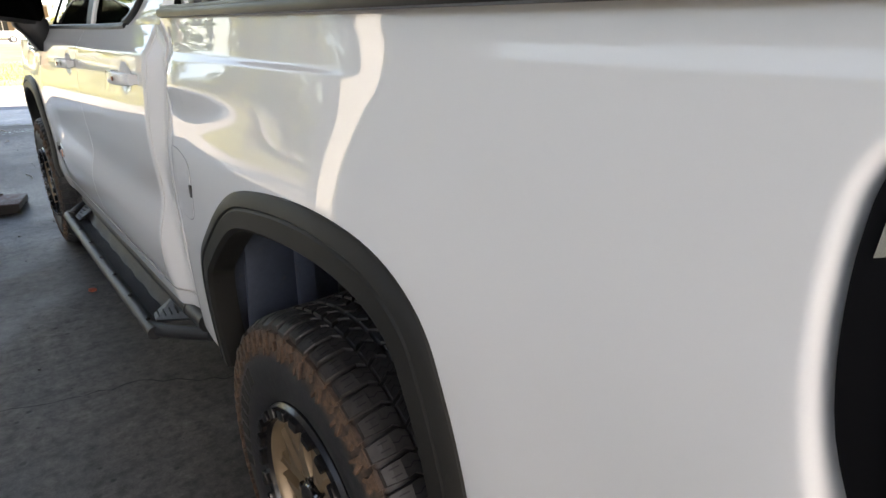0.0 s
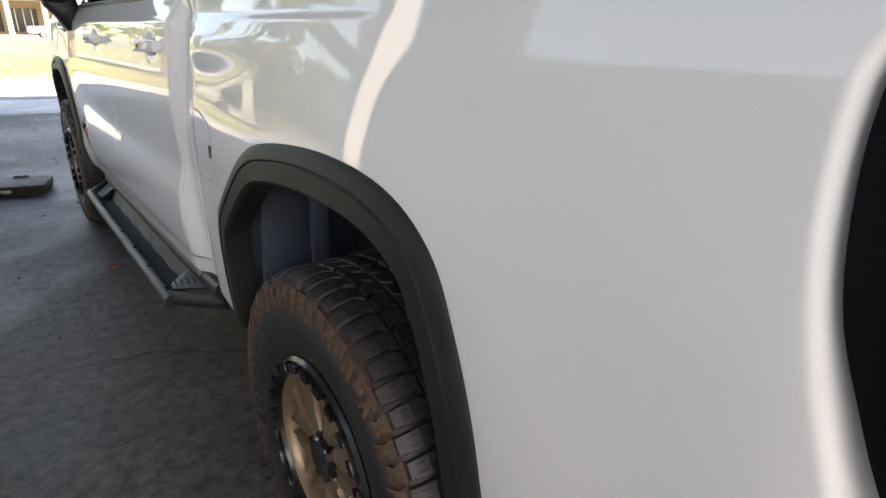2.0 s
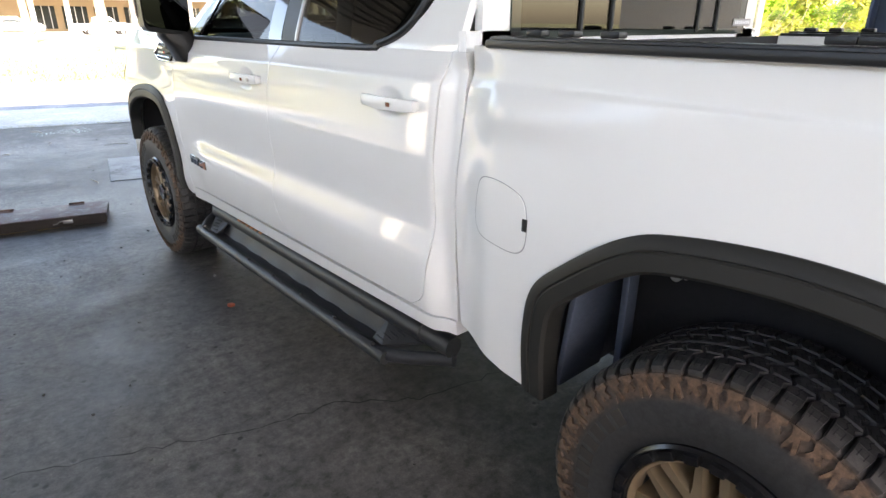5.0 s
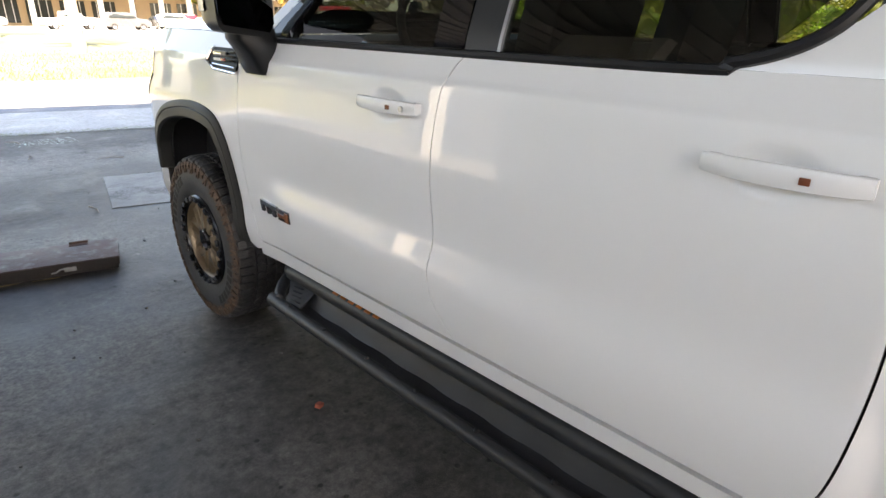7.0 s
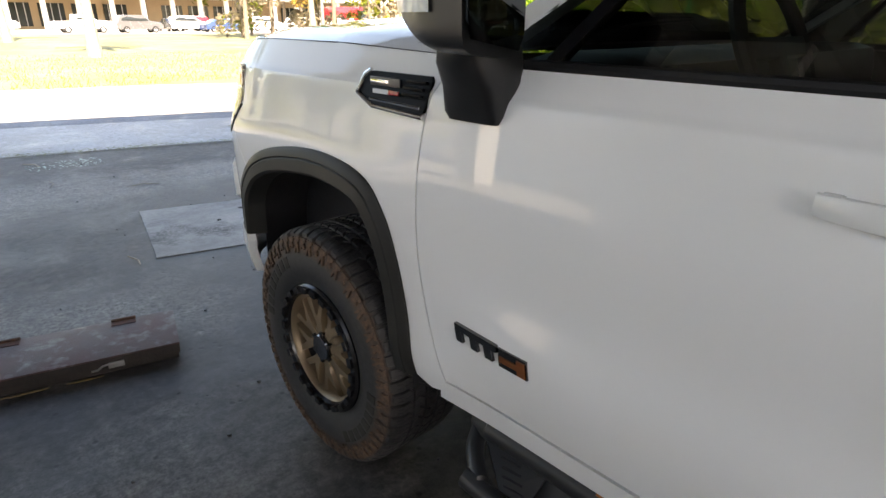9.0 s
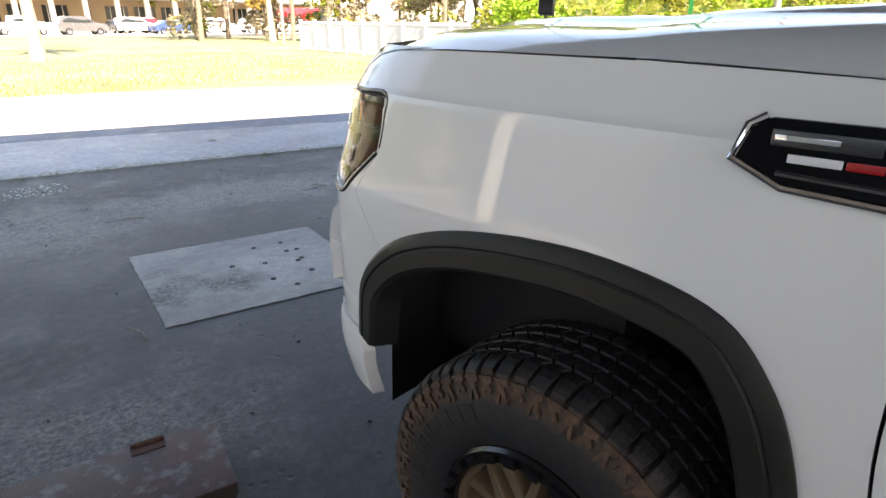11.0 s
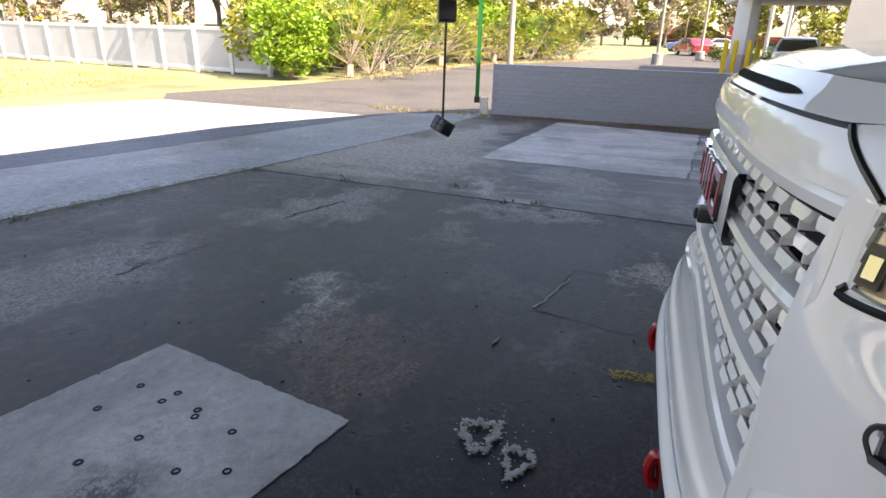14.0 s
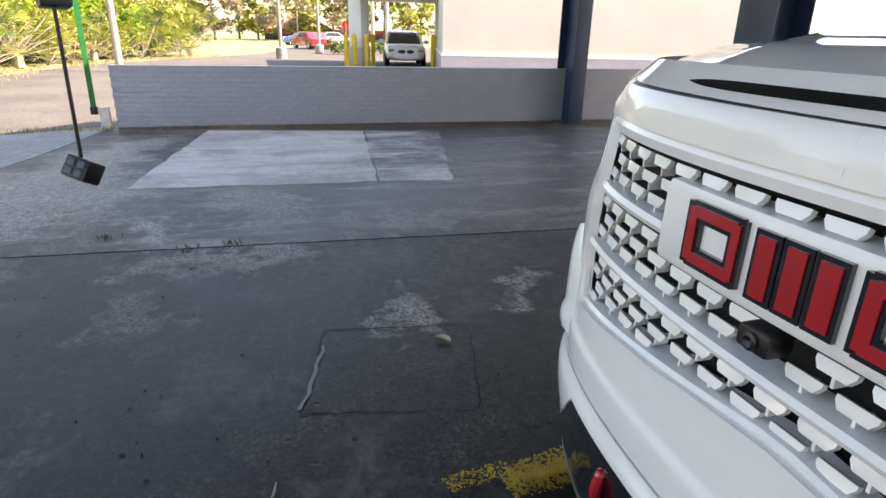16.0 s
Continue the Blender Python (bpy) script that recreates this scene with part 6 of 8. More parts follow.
sheet("yard", [(-30, -40), (14, -40), (11.2, -2.01), (-14, -2.01), (-14, 8), (-30, 8)], 0.0, ASPHALT, "sunlit worn asphalt yard", "pavement", thick=0.1)
# unseen sheet, added so the flank mirrors a bright band
sheet("side_drive", [(-3.9, -2.0), (-3.9, 13.4), (-14, 16.0), (-26, 16.0), (-26, -2.0)], 0.004, SUNSLAB, "added pale sunlit concrete beside the canopy, out of view", "pavement", thick=0.05)
sheet("road", [(-120, 62), (140, 62), (140, 70), (-120, 70)], 0.0, ASPHALT, "asphalt street beyond the lawn", "road", thick=0.05)
sheet("parking_lot", [(-120, 70.4), (140, 70.4), (140, 100), (-120, 100)], 0.0, SUNSLAB, "sunlit parking lot", "parking lot", thick=0.05)


def ragged(pts, step, amp, seed):
    rnd = random.Random(seed)
    out = []
    for a, b in zip(pts, pts[1:] + pts[:1]):
        a, b = Vector((*a, 0)), Vector((*b, 0))
        n = max(2, int((b - a).length / step))
        nrm = Vector((-(b - a).y, (b - a).x, 0)).normalized()
        for k in range(n):
            p = a.lerp(b, k / n) + nrm * rnd.uniform(-amp, amp)
            out.append((p.x, p.y))
    return out


patch = sheet("floor_patch", ragged([(0.82, 9.20), (2.02, 8.87), (1.77, 7.74), (0.58, 8.05)], 0.028, 0.005, 3), 0.006, PATCH, "pale concrete patch with bolt holes", "patch", thick=0.02)
rnd = random.Random(7)
for hx, hy in ((1.68, 8.71), (1.69, 8.52), (1.62, 8.54), (1.62, 8.36), (1.58, 8.34), (1.49, 8.75), (1.55, 8.14), (1.36, 8.02), (1.40, 8.45), (1.30, 8.19), (1.22, 8.55)):
    solo("bolt_hole", Geo().turn([(0.0, 0.018), (0.003, 0.016), (0.003, 0.010), (0.0, 0.009)], 12, "z").mapped(lambda p: p + Vector((hx, hy, 0.0062))), DARK, "small drilled bolt hole in the patch", "hole", "bolt holes in the patch")
# paler panels of the grey slab
sheet("slab_panel", ragged([(7.15, 8.6), (6.95, 6.15), (10.35, 5.75), (10.75, 8.1)], 0.15, 0.02, 4), 0.004, PANEL, "pale concrete panel in the slab", "panel", thick=0.02)
sheet("slab_panel_2", ragged([(6.94, 6.13), (6.85, 5.35), (10.2, 4.55), (10.34, 5.73)], 0.15, 0.02, 5), 0.004, PANEL2, "stained concrete panel in the slab", "panel", thick=0.02)


def crack(pts, w, material, name, label, z=0.003, jit=0.03, seed=1):
    r = random.Random(seed)
    line = along([(x, y, 0) for x, y in pts], max(4, int(sum((Vector((*a, 0)) - Vector((*b, 0))).length for a, b in zip(pts, pts[1:])) / 0.05)))
    L, R = [], []
    for i, p in enumerate(line):
        d = (line[min(i + 1, len(line) - 1)] - line[max(i - 1, 0)]).normalized()
        n_ = Vector((-d.y, d.x, 0))
        p = p + n_ * r.uniform(-jit, jit)
        ww = w * r.uniform(0.3, 1.0)
        L.append((*(p + n_ * ww).xy, z))
        R.append((*(p - n_ * ww).xy, z))
    return solo(name, Geo().grid([L, R]), material, label, "crack", kind="structure", smooth=0)


CRACKMAT = M("crack_dark", (0.012, 0.012, 0.013), 0.95, vary=0.2)
PALE = M("pale_scuff", (0.30, 0.29, 0.27), 0.85, vary=0.25, scale=18)
crack([(-0.75, 3.84), (-0.09, 3.57), (0.13, 3.48), (0.34, 3.46), (0.66, 3.24), (1.4, 3.1)], 0.004, CRACKMAT, "slab_crack", "fine dark crack in the slab", jit=0.015)
crack([(2.60, 9.78), (2.80, 9.76)], 0.012, CRACKMAT, "slab_crack", "dark crack in the slab", seed=2, jit=0.01)
crack([(2.86, 9.74), (3.29, 9.61)], 0.006, CRACKMAT, "slab_crack", "dark crack in the slab", seed=3, jit=0.01)
crack([(4.01, 9.48), (4.35, 9.38), (4.68, 9.24)], 0.014, CRACKMAT, "slab_crack", "dark crack in the slab", seed=4, jit=0.02)
crack([(3.05, 7.21), (2.89, 6.48), (3.63, 6.28), (3.76, 7.04), (3.06, 7.21)], 0.0042, CRACKMAT, "cut_square", "square saw cut in the slab", seed=5, jit=0.008)
crack([(3.08, 7.21), (3.6, 7.06)], 0.012, PALE, "pale_crack", "pale mineral streak along the saw cut", z=0.0045, seed=6, jit=0.012)
crack([(-7.9, 14.6), (1.66, 11.955), (5.465, 10.805), (9.0, 9.905), (11.3, 9.52)], 0.006, CRACKMAT, "slab_joint", "dark joint between slabs", seed=9, jit=0.01)
crack([(4.505, -2), (5.468, 10.8)], 0.009, CRACKMAT, "slab_joint", "dark joint between slabs", seed=10, jit=0.008)
crack([(-2.0, 15.2), (3.5, 14.0), (9.2, 12.2)], 0.006, CRACKMAT, "slab_joint", "fine joint in the apron", seed=12, jit=0.01)
# worn yellow paint and a white paint splash
YP = YELLOWLINE
WHITEFLAKE = M("white_flake", (0.52, 0.51, 0.48), 0.85, vary=0.2, scale=40)


def flakes(name, centre, size, n, material, label, seed, ang=0.0, ring=False, z=0.004, fl=(0.003, 0.013), soft=False):
    r = random.Random(seed)
    g = Geo()
    ca, sa = math.cos(ang), math.sin(ang)
    for k in range(n):
        if ring:
            th = r.uniform(0, 6.28)
            rr = abs(r.gauss(0.95, 0.13)) * (1 + 0.22 * math.sin(3 * th + seed) + 0.14 * math.sin(7 * th))
            a, b = rr * math.cos(th) * size[0], rr * math.sin(th) * size[1]
        elif soft:
            a, b = r.gauss(0, 0.5) * size[0], r.gauss(0, 0.5) * size[1]
        else:
            a, b = r.uniform(-1, 1) * size[0], r.uniform(-1, 1) * size[1]
        s = r.uniform(*fl)
        m_ = r.randint(5, 7)
        ph = r.uniform(0, 6)
        g.face([(centre[0] + ca * a - sa * b + s * r.uniform(0.5, 1.4) * math.cos(ph + 6.283 * q / m_), centre[1] + sa * a + ca * b + s * r.uniform(0.5, 1.4) * math.sin(ph + 6.283 * q / m_), z + 0.00003 * k) for q in range(m_)])
    return solo(name, g, material, label, "paint", kind="stuff", smooth=0)


flakes("yellow_line", (2.455, 6.22), (0.34, 0.050), 3000, YP, "flaking yellow paint line on the slab", 21, ang=radians(97), fl=(0.002, 0.008))
flakes("yellow_line", (2.515, 6.64), (0.12, 0.038), 300, YP, "last flakes of a yellow paint line", 22, ang=radians(97), fl=(0.001, 0.006))
flakes("paint_splash", (1.86, 7.22), (0.085, 0.07), 620, WHITEFLAKE, "ring-shaped white paint splash on the slab", 23, ring=True, fl=(0.002, 0.009))
flakes("paint_splash", (1.76, 7.05), (0.075, 0.05), 460, WHITEFLAKE, "ragged white paint splash on the slab", 24, ring=True, fl=(0.002, 0.008))
flakes("paint_splash", (1.84, 7.14), (0.20, 0.16), 90, WHITEFLAKE, "white paint specks round the splash", 29, soft=True, fl=(0.001, 0.005))
flakes("glass_grit", (0.76, 11.5), (0.35, 0.2), 160, M("green_glass_grit", (0.25, 0.42, 0.34), 0.3, vary=0.3), "pale green glass crumbs on the apron", 28)

MOSS = M("moss_green", (0.11, 0.125, 0.055), 0.95, vary=0.3, scale=30)
for k, (ja, jb) in enumerate((((-2.0, 12.97), (1.66, 11.98)), ((1.66, 11.98), (5.46, 10.83)))):
    dx_, dy_ = jb[0] - ja[0], jb[1] - ja[1]
    flakes("moss_line", ((ja[0] + jb[0]) / 2, (ja[1] + jb[1]) / 2 - 0.05), (math.hypot(dx_, dy_) / 2, 0.10), 900, MOSS, "greenish moss along the slab joint", 130 + k, ang=math.atan2(dy_, dx_), fl=(0.004, 0.018), z=0.0055)
rnd = random.Random(77)
pit_geo = Geo()
for k in range(300):
    a, b = rnd.gauss(2.7, 1.2), rnd.gauss(8.0, 1.0)
    if 0.5 < a < 2.1 and 7.6 < b < 9.3:
        continue
    s_ = 0.003 + 0.010 * rnd.random() ** 3
    ph, m_ = rnd.uniform(0, 6), 7
    out = [(a + s_ * rnd.uniform(0.6, 1.3) * math.cos(ph + 6.283 * q / m_), b + s_ * rnd.uniform(0.5, 1.0) * math.sin(ph + 6.283 * q / m_)) for q in range(m_)]
    pit_geo.face([(x, y, 0.0042) for x, y in out])
solo("slab_pits", pit_geo, CRACKMAT, "small dark pits in the slab's surface", "pits", kind="stuff", smooth=0)

# chips, leaf, twigs, weeds
solo("brick_chip", Geo().box((0.388, 4.609, 0.012), (0.035, 0.026, 0.018), Euler((0.1, 0.2, 0.5)).to_matrix(), 0.005), M("brick_chip_red", (0.40, 0.10, 0.06), 0.8, vary=0.2, scale=60), "small red brick chip on the slab", "debris")
leaf = Geo()
rows = []
for k in range(7):
    s = k / 6
    w = 0.022 * math.sin(math.pi * (0.08 + 0.88 * s)) ** 0.8
    rows.append([(3.47 + 0.07 * s, 6.44 + 0.05 * s - w, 0.012 + 0.016 * abs(w) / 0.022), (3.47 + 0.07 * s, 6.44 + 0.05 * s, 0.006), (3.47 + 0.07 * s, 6.44 + 0.05 * s + w, 0.012 + 0.016 * abs(w) / 0.022)])
solo("dead_leaf", leaf.grid(rows), M("dead_leaf_pale", (0.50, 0.48, 0.33), 0.7, vary=0.15), "curled pale dead leaf on the slab", "leaf")
TWIG = M("dry_twig", (0.33, 0.29, 0.24), 0.9, vary=0.2, scale=40)


def twig(pts, r, label="dry broken twig lying on the slab"):
    return solo("twig", Geo().tube([(x, y, r + 0.002 + h) for x, y, h in pts], [r, r * 1.1, r * 0.5][:len(pts)] if len(pts) == 3 else r, 7), TWIG, label, "twig", "twigs on the slab")


twig([(0.43, 8.15, 0.02), (0.47, 8.07, 0.006), (0.46, 8.00, 0)], 0.0055)
twig([(2.58, 7.34, 0), (2.63, 7.325, 0), (2.67, 7.32, 0)], 0.006)
for k in range(5):
    twig([(5.50 + 0.03 * k, 9.66 + 0.025 * k, 0), (5.56, 9.70 + 0.02 * (k % 2), 0.012), (5.66 - 0.03 * k, 9.76, 0.004)], 0.005, "dry twig in a small heap on the slab")
rnd = random.Random(31)
for k in range(9):
    a, b, th, ln = rnd.uniform(-0.6, 4.6), rnd.uniform(9.2, 13.2), rnd.uniform(0, 3.1), rnd.uniform(0.05, 0.28)
    twig([(a, b, 0), (a + ln * 0.5 * math.cos(th), b + ln * 0.5 * math.sin(th), 0.004), (a + ln * math.cos(th + 0.3), b + ln * math.sin(th + 0.3), 0)], rnd.uniform(0.003, 0.007))
STONE = M("small_stone", (0.10, 0.10, 0.10), 0.9, vary=0.4, scale=60)
peb = Geo()
for k in range(260):
    a, b, s = rnd.uniform(-2.5, 5.0), rnd.uniform(2.5, 11.5), rnd.uniform(0.003, 0.010)
    peb.box((a, b, s * 0.3), (s * 1.6, s * 1.2, s), Euler((0, 0, rnd.uniform(0, 3))).to_matrix(), s * 0.3)
solo("pebbles", peb, STONE, "loose pebbles and crumbs on the slab", "gravel", kind="stuff")


def tuft(c, n, h, spread, material, seed, name="weed", label="small green weed in the joint"):
    r = random.Random(seed)
    g = Geo()
    for k in range(n):
        th, ln = r.uniform(0, 6.28), h * r.uniform(0.5, 1.1)
        x, y = c[0] + r.gauss(0, spread), c[1] + r.gauss(0, spread)
        tip = (x + 0.6 * ln * math.cos(th), y + 0.6 * ln * math.sin(th), ln * 0.75)
        w = 0.10 * ln
        g.face([(x - w * math.sin(th), y + w * math.cos(th), 0.0), (x + w * math.sin(th), y - w * math.cos(th), 0.0), tip])
    return solo(name, g, material, label, "weed", kind="stuff", smooth=0)


for k, c in enumerate(((5.24, 7.85), (5.61, 8.47), (5.27, 7.55), (5.46, 10.7), (3.2, 11.4), (11.0, 6.3), (11.1, 5.0), (5.4, 9.6))):
    tuft(c, 26, 0.05, 0.035, LEAF_DARK, 50 + k)
for k in range(9):
    tuft((11.05 + 0.1 * math.sin(k), 9.6 + 0.28 * k, 0), 40, 0.09, 0.10, STRAW if k % 2 else LEAF_OLIVE, 70 + k, "weed", "dry weeds along the slab's edge")
DROSS = leafy("brown_litter", (0.09, 0.052, 0.028), (0.40, 0.25, 0.13))
for k in range(24):
    x_w = 11.22 - 0.03 * (9.3 - (9.25 - 0.42 * k))
    tuft((x_w - 0.10, 9.25 - 0.42 * k, 0), 220 if k % 5 else 60, 0.05, 0.19, DROSS if k % 4 else STRAW, 90 + k, "litter", "brown leaf litter at the foot of the wall")

# ---- low brick wall, columns, canopy, closing walls ----
WA, WB, WH = Vector((11.27, 9.46, 0)), Vector((10.75, -8.0, 0)), 0.936
wd = (WB - WA).normalized()
wn_ = Vector((wd.y, -wd.x, 0))
if wn_.x < 0:
    wn_ = -wn_
WL = (WB - WA).length
core = Geo().prism([WA + wn_ * 0.008 + wd * 0.01, WB + wn_ * 0.008, WB + wn_ * 0.19, WA + wn_ * 0.19 + wd * 0.01], (0, 0, WH - 0.03))
wall_low = solo("wall_east", core, MORTAR, "low brick wall painted blue-grey", "wall", kind="structure", smooth=0)
part("coping", Geo().prism([WA - wn_ * 0.004 + Vector((0, 0, WH - 0.03)), WB - wn_ * 0.004 + Vector((0, 0, WH - 0.03)), WB + wn_ * 0.2 + Vector((0, 0, WH - 0.03)), WA + wn_ * 0.2 + Vector((0, 0, WH - 0.03))], (0, 0, 0.03)), BRICKMAT, wall_low)
NC = 12
CH = (WH - 0.03) / NC
ang_w = math.atan2(wd.y, wd.x)
# canopy columns: wide-flange steel
def column(x, y, h, turn_by, label, d=0.32, w=0.30):
    c = thing("steel_column", (x, y, 0), label, "column", "canopy columns", "structure")
    r = Euler((0, 0, turn_by)).to_matrix()

    def at_(a, b, z):
        return r @ Vector((a, b, 0)) + Vector((x, y, z))
    part("web", Geo().box(at_(0, 0, h / 2), (0.014, d, h), r), STEEL, c)
    for s in (-1, 1):
        part("flange", Geo().box(at_(0, s * d / 2, h / 2), (w, 0.02, h), r, 0.004), STEEL, c)
    part("base_plate", Geo().box(at_(0, 0, 0.01), (w + 0.08, d + 0.08, 0.02), r, 0.004), STEEL, c)
    return c


column(10.86, 1.86, 4.1, radians(92), "navy-blue steel column standing at the brick wall", 0.55, 0.28)
column(5.35, 2.95, 4.1, radians(3), "navy-blue steel column beside the truck", 0.40, 0.40)

ROOF = [(-5.2, 12.45), (-0.76, 10.98), (6.54, 8.63), (8.05, 7.78), (9.15, 7.03), (10.75, 5.7), (12.0, -3.6), (-5.2, -3.6)]
ceil = Geo()
ceil.prism([(x, y, 4.30) for x, y in ROOF], (0, 0, 0.35))
for k in range(41):
    y = -3.4 + 0.34 * k
    hi_x = min(11.8, *[11.8 if not q[1] <= y + 0.06 <= p[1] else p[0] + (q[0] - p[0]) * (p[1] - y - 0.06) / (p[1] - q[1]) - 0.15 for p, q in zip(ROOF[:6], ROOF[1:7])])
    if y > 5.6:
        hi_x = min(hi_x, 10.5)
    lo_x = -5.0
    if hi_x > lo_x + 1:
        ceil.box(((hi_x + lo_x) / 2, y, 4.275), (hi_x - lo_x, 0.10, 0.05))
solo("ceiling", ceil, CEILING, "ribbed metal canopy ceiling", "ceiling", kind="structure", smooth=0)
for k, (xa, ya, xb, yb) in enumerate(((10.6, 5.6, 11.4, -3.5), (5.2, 8.8, 5.2, -3.5), (-0.6, 10.4, -0.6, -3.5), (-5.0, 11.8, -5.0, -3.5))):
    a, b = Vector((xa, ya, 4.05)), Vector((xb, yb, 4.05))
    c, ln = (a + b) / 2, (a - b).length
    t_ = math.atan2((b - a).y, (b - a).x)
    r = Euler((0, 0, t_)).to_matrix()
    solo("roof_beam", Geo().box(c, (ln, 0.02, 0.40), r).box(c + Vector((0, 0, 0.20)), (ln, 0.22, 0.02), r).box(c - Vector((0, 0, 0.20)), (ln, 0.22, 0.02), r), STEEL, "navy steel beam under the canopy", "beam", "canopy beams", "structure", 0)
solo("wall_west", Geo().prism([(-3.5, -1.9, 0), (-3.5, 5.82, 0), (-3.75, 5.82, 0), (-3.75, -1.9, 0)], (0, 0, 2.35)).prism([(-3.5, 5.82, 0), (-3.5, 7.05, 0), (-3.75, 7.05, 0), (-3.75, 5.82, 0)], (0, 0, 4.24)), STUCCO, "plain white-painted wall of the adjoining building", "wall", kind="structure", smooth=0)
# unseen sunlit post, added to put a bright band in the bed side's reflection
solo("canopy_post", Geo().box((-5.75, 10.75, 2.15), (0.5, 0.5, 4.3), None, 0.02), STUCCO, "added white post out of view, mirrored as a bright band in the flank", "post", kind="structure")
solo("wall_far", Geo().prism([(-8.6, -12.0, 0), (-8.6, 13.2, 0), (-9.0, 13.2, 0), (-9.0, -12.0, 0)], (0, 0, 3.3)), STUCCO, "low white-painted wall of the neighbouring building", "wall", kind="structure", smooth=0)
back_w = Geo()
for x0, x1, z0, z1 in ((-12.3, -1.2, 0, 4.24), (-0.2, 12.2, 2.1, 4.24), (-1.2, -0.2, 2.1, 4.24), (-0.2, 5.5, 0, 2.1), (8.7, 12.2, 0, 2.1)):
    back_w.prism([(x0, -15.0, z0), (x1, -15.0, z0), (x1, -15.25, z0), (x0, -15.25, z0)], (0, 0, z1 - z0))
solo("wall_south", back_w, BEIGE, "beige stucco wall behind the truck", "wall", kind="structure", smooth=0)
solo("door_1", Geo().box((-0.7, -15.12, 1.05), (1.0, 0.06, 2.1), None, 0.01), STEEL, "dark blue steel door in the beige wall", "door", kind="structure")
solo("window_1", Geo().box((7.1, -15.12, 1.05), (3.2, 0.03, 2.1)), GLOSSBLACK, "dark shop window in the beige wall", "window", kind="structure")

# ---- board on the slab ----
bd = Vector((-0.965, 0.262, 0)).normalized()
bn = Vector((bd.y, -bd.x, 0))
if bn.y < 0:
    bn = -bn
O = Vector((0.245, 6.70, 0))
board = thing("wooden_board", O + bd, "worn dark-red wooden ramp board lying on the slab", "board")
BLEN, BWID, BTH = 2.1, 0.37, 0.072
def bpt(a, b, z):
    return O + bd * a + bn * b + Vector((0, 0, z))


rb = Matrix((bd, bn, Vector((0, 0, 1)))).transposed()
part("plank", Geo().box(bpt(BLEN / 2, BWID / 2, BTH + 0.004), (BLEN, BWID, 0.008), rb, 0.002), WOODRED, board)
part("core", Geo().box(bpt(BLEN / 2, BWID / 2, BTH / 2 + 0.012), (BLEN - 0.004, BWID - 0.004, BTH - 0.026), rb, 0.004), WOODEND, board)
part("runner", Geo().box(bpt(BLEN / 2, 0.02, 0.022), (BLEN - 0.02, 0.035, 0.042), rb, 0.004), WOODEND, board)
part("runner", Geo().box(bpt(BLEN / 2, BWID - 0.02, 0.022), (BLEN - 0.02, 0.035, 0.042), rb, 0.004), WOODEND, board)
for a in (0.23, 0.72, 1.40):
    hg = part("hinge", Geo().box(bpt(a, BWID - 0.035, BTH + 0.008), (0.11, 0.05, 0.006), rb, 0.002), RUST, board, "rusty hinge")
    part("hinge_pin", Geo().tube([bpt(a - 0.055, BWID - 0.01, BTH + 0.013), bpt(a + 0.055, BWID - 0.01, BTH + 0.013)], 0.009, 8), RUST, hg)
part("latch", Geo().box(bpt(0.27, -0.006, 0.040), (0.065, 0.012, 0.026), rb, 0.003).tube([bpt(0.30, -0.012, 0.050), bpt(0.325, -0.012, 0.046), bpt(0.345, -0.012, 0.032), bpt(0.37, -0.012, 0.030)], 0.005, 6), ZINC, board, "shiny steel latch")
for k in range(14):
    rr_ = random.Random(k)
    a = 0.3 + 0.1 * k + rr_.uniform(-0.04, 0.04)
    solo("straw_wisp", Geo().tube([bpt(a, -0.02, 0.004), bpt(a + 0.05, -0.035, 0.008), bpt(a + 0.10, -0.02 + rr_.uniform(-0.02, 0.0), 0.004)], 0.002, 5), M("wisp", (0.24, 0.17, 0.07), 0.9), "dry straw wisp beside the board", "straw", "straw by the board") if k < 6 else None

# ---- hanging work light and green strap ----
LX, LY = 3.855, 8.045
lamp_h = thing("hanging_light", (LX, LY, 0.83), "black work light hanging low from the canopy on a cord", "work light")
part("cord", Geo().tube([(LX, LY, 4.30), (LX + 0.03, LY, 1.62), (LX, LY, 0.93)], 0.0085, 8), BLACK, lamp_h)
part("upper_box", Geo().box((LX + 0.04, LY, 1.617), (0.11, 0.12, 0.13), Euler((0, radians(8), 0.4)).to_matrix(), 0.015), BLACK, lamp_h)
rot = Euler((radians(18), radians(24), radians(-20))).to_matrix()
lb = part("lamp_body", Geo().box((LX, LY, 0.885), (0.115, 0.115, 0.10), rot, 0.014), BLACK, lamp_h)
for a, b in ((-0.024, 0.02), (0.024, 0.02), (-0.024, -0.02), (0.024, -0.02)):
    part("lamp_lens", Geo().box(Vector((LX, LY, 0.885)) + rot @ Vector((-0.059, a, b)), (0.005, 0.034, 0.03), rot, 0.01), PLATE, lb)
sa, sb = Vector((11.16, 9.72, 0.32)), Vector((10.55, 9.55, 4.6))
strap = thing("tie_strap", sa, "green webbing strap stretched from the canopy to the wall's end", "strap")
part("webbing", Geo().box((sa + sb) / 2, (0.012, 0.075, (sb - sa).length), (sb - sa).to_track_quat("Z", "X").to_matrix()), GREEN, strap)
part("ratchet", Geo().box(sa - Vector((0, 0, 0.04)), (0.06, 0.10, 0.12), None, 0.01), BLACK, strap)
solo("wall_end_post", Geo().box((11.25, 9.60, 0.16), (0.14, 0.13, 0.32), None, 0.01), M("flaking_white", (0.70, 0.66, 0.62), 0.8, vary=0.2, scale=12, dirt=(0.55, 0.20, 0.06), dirt_at=0.55), "flaking white painted stub at the wall's end", "post")


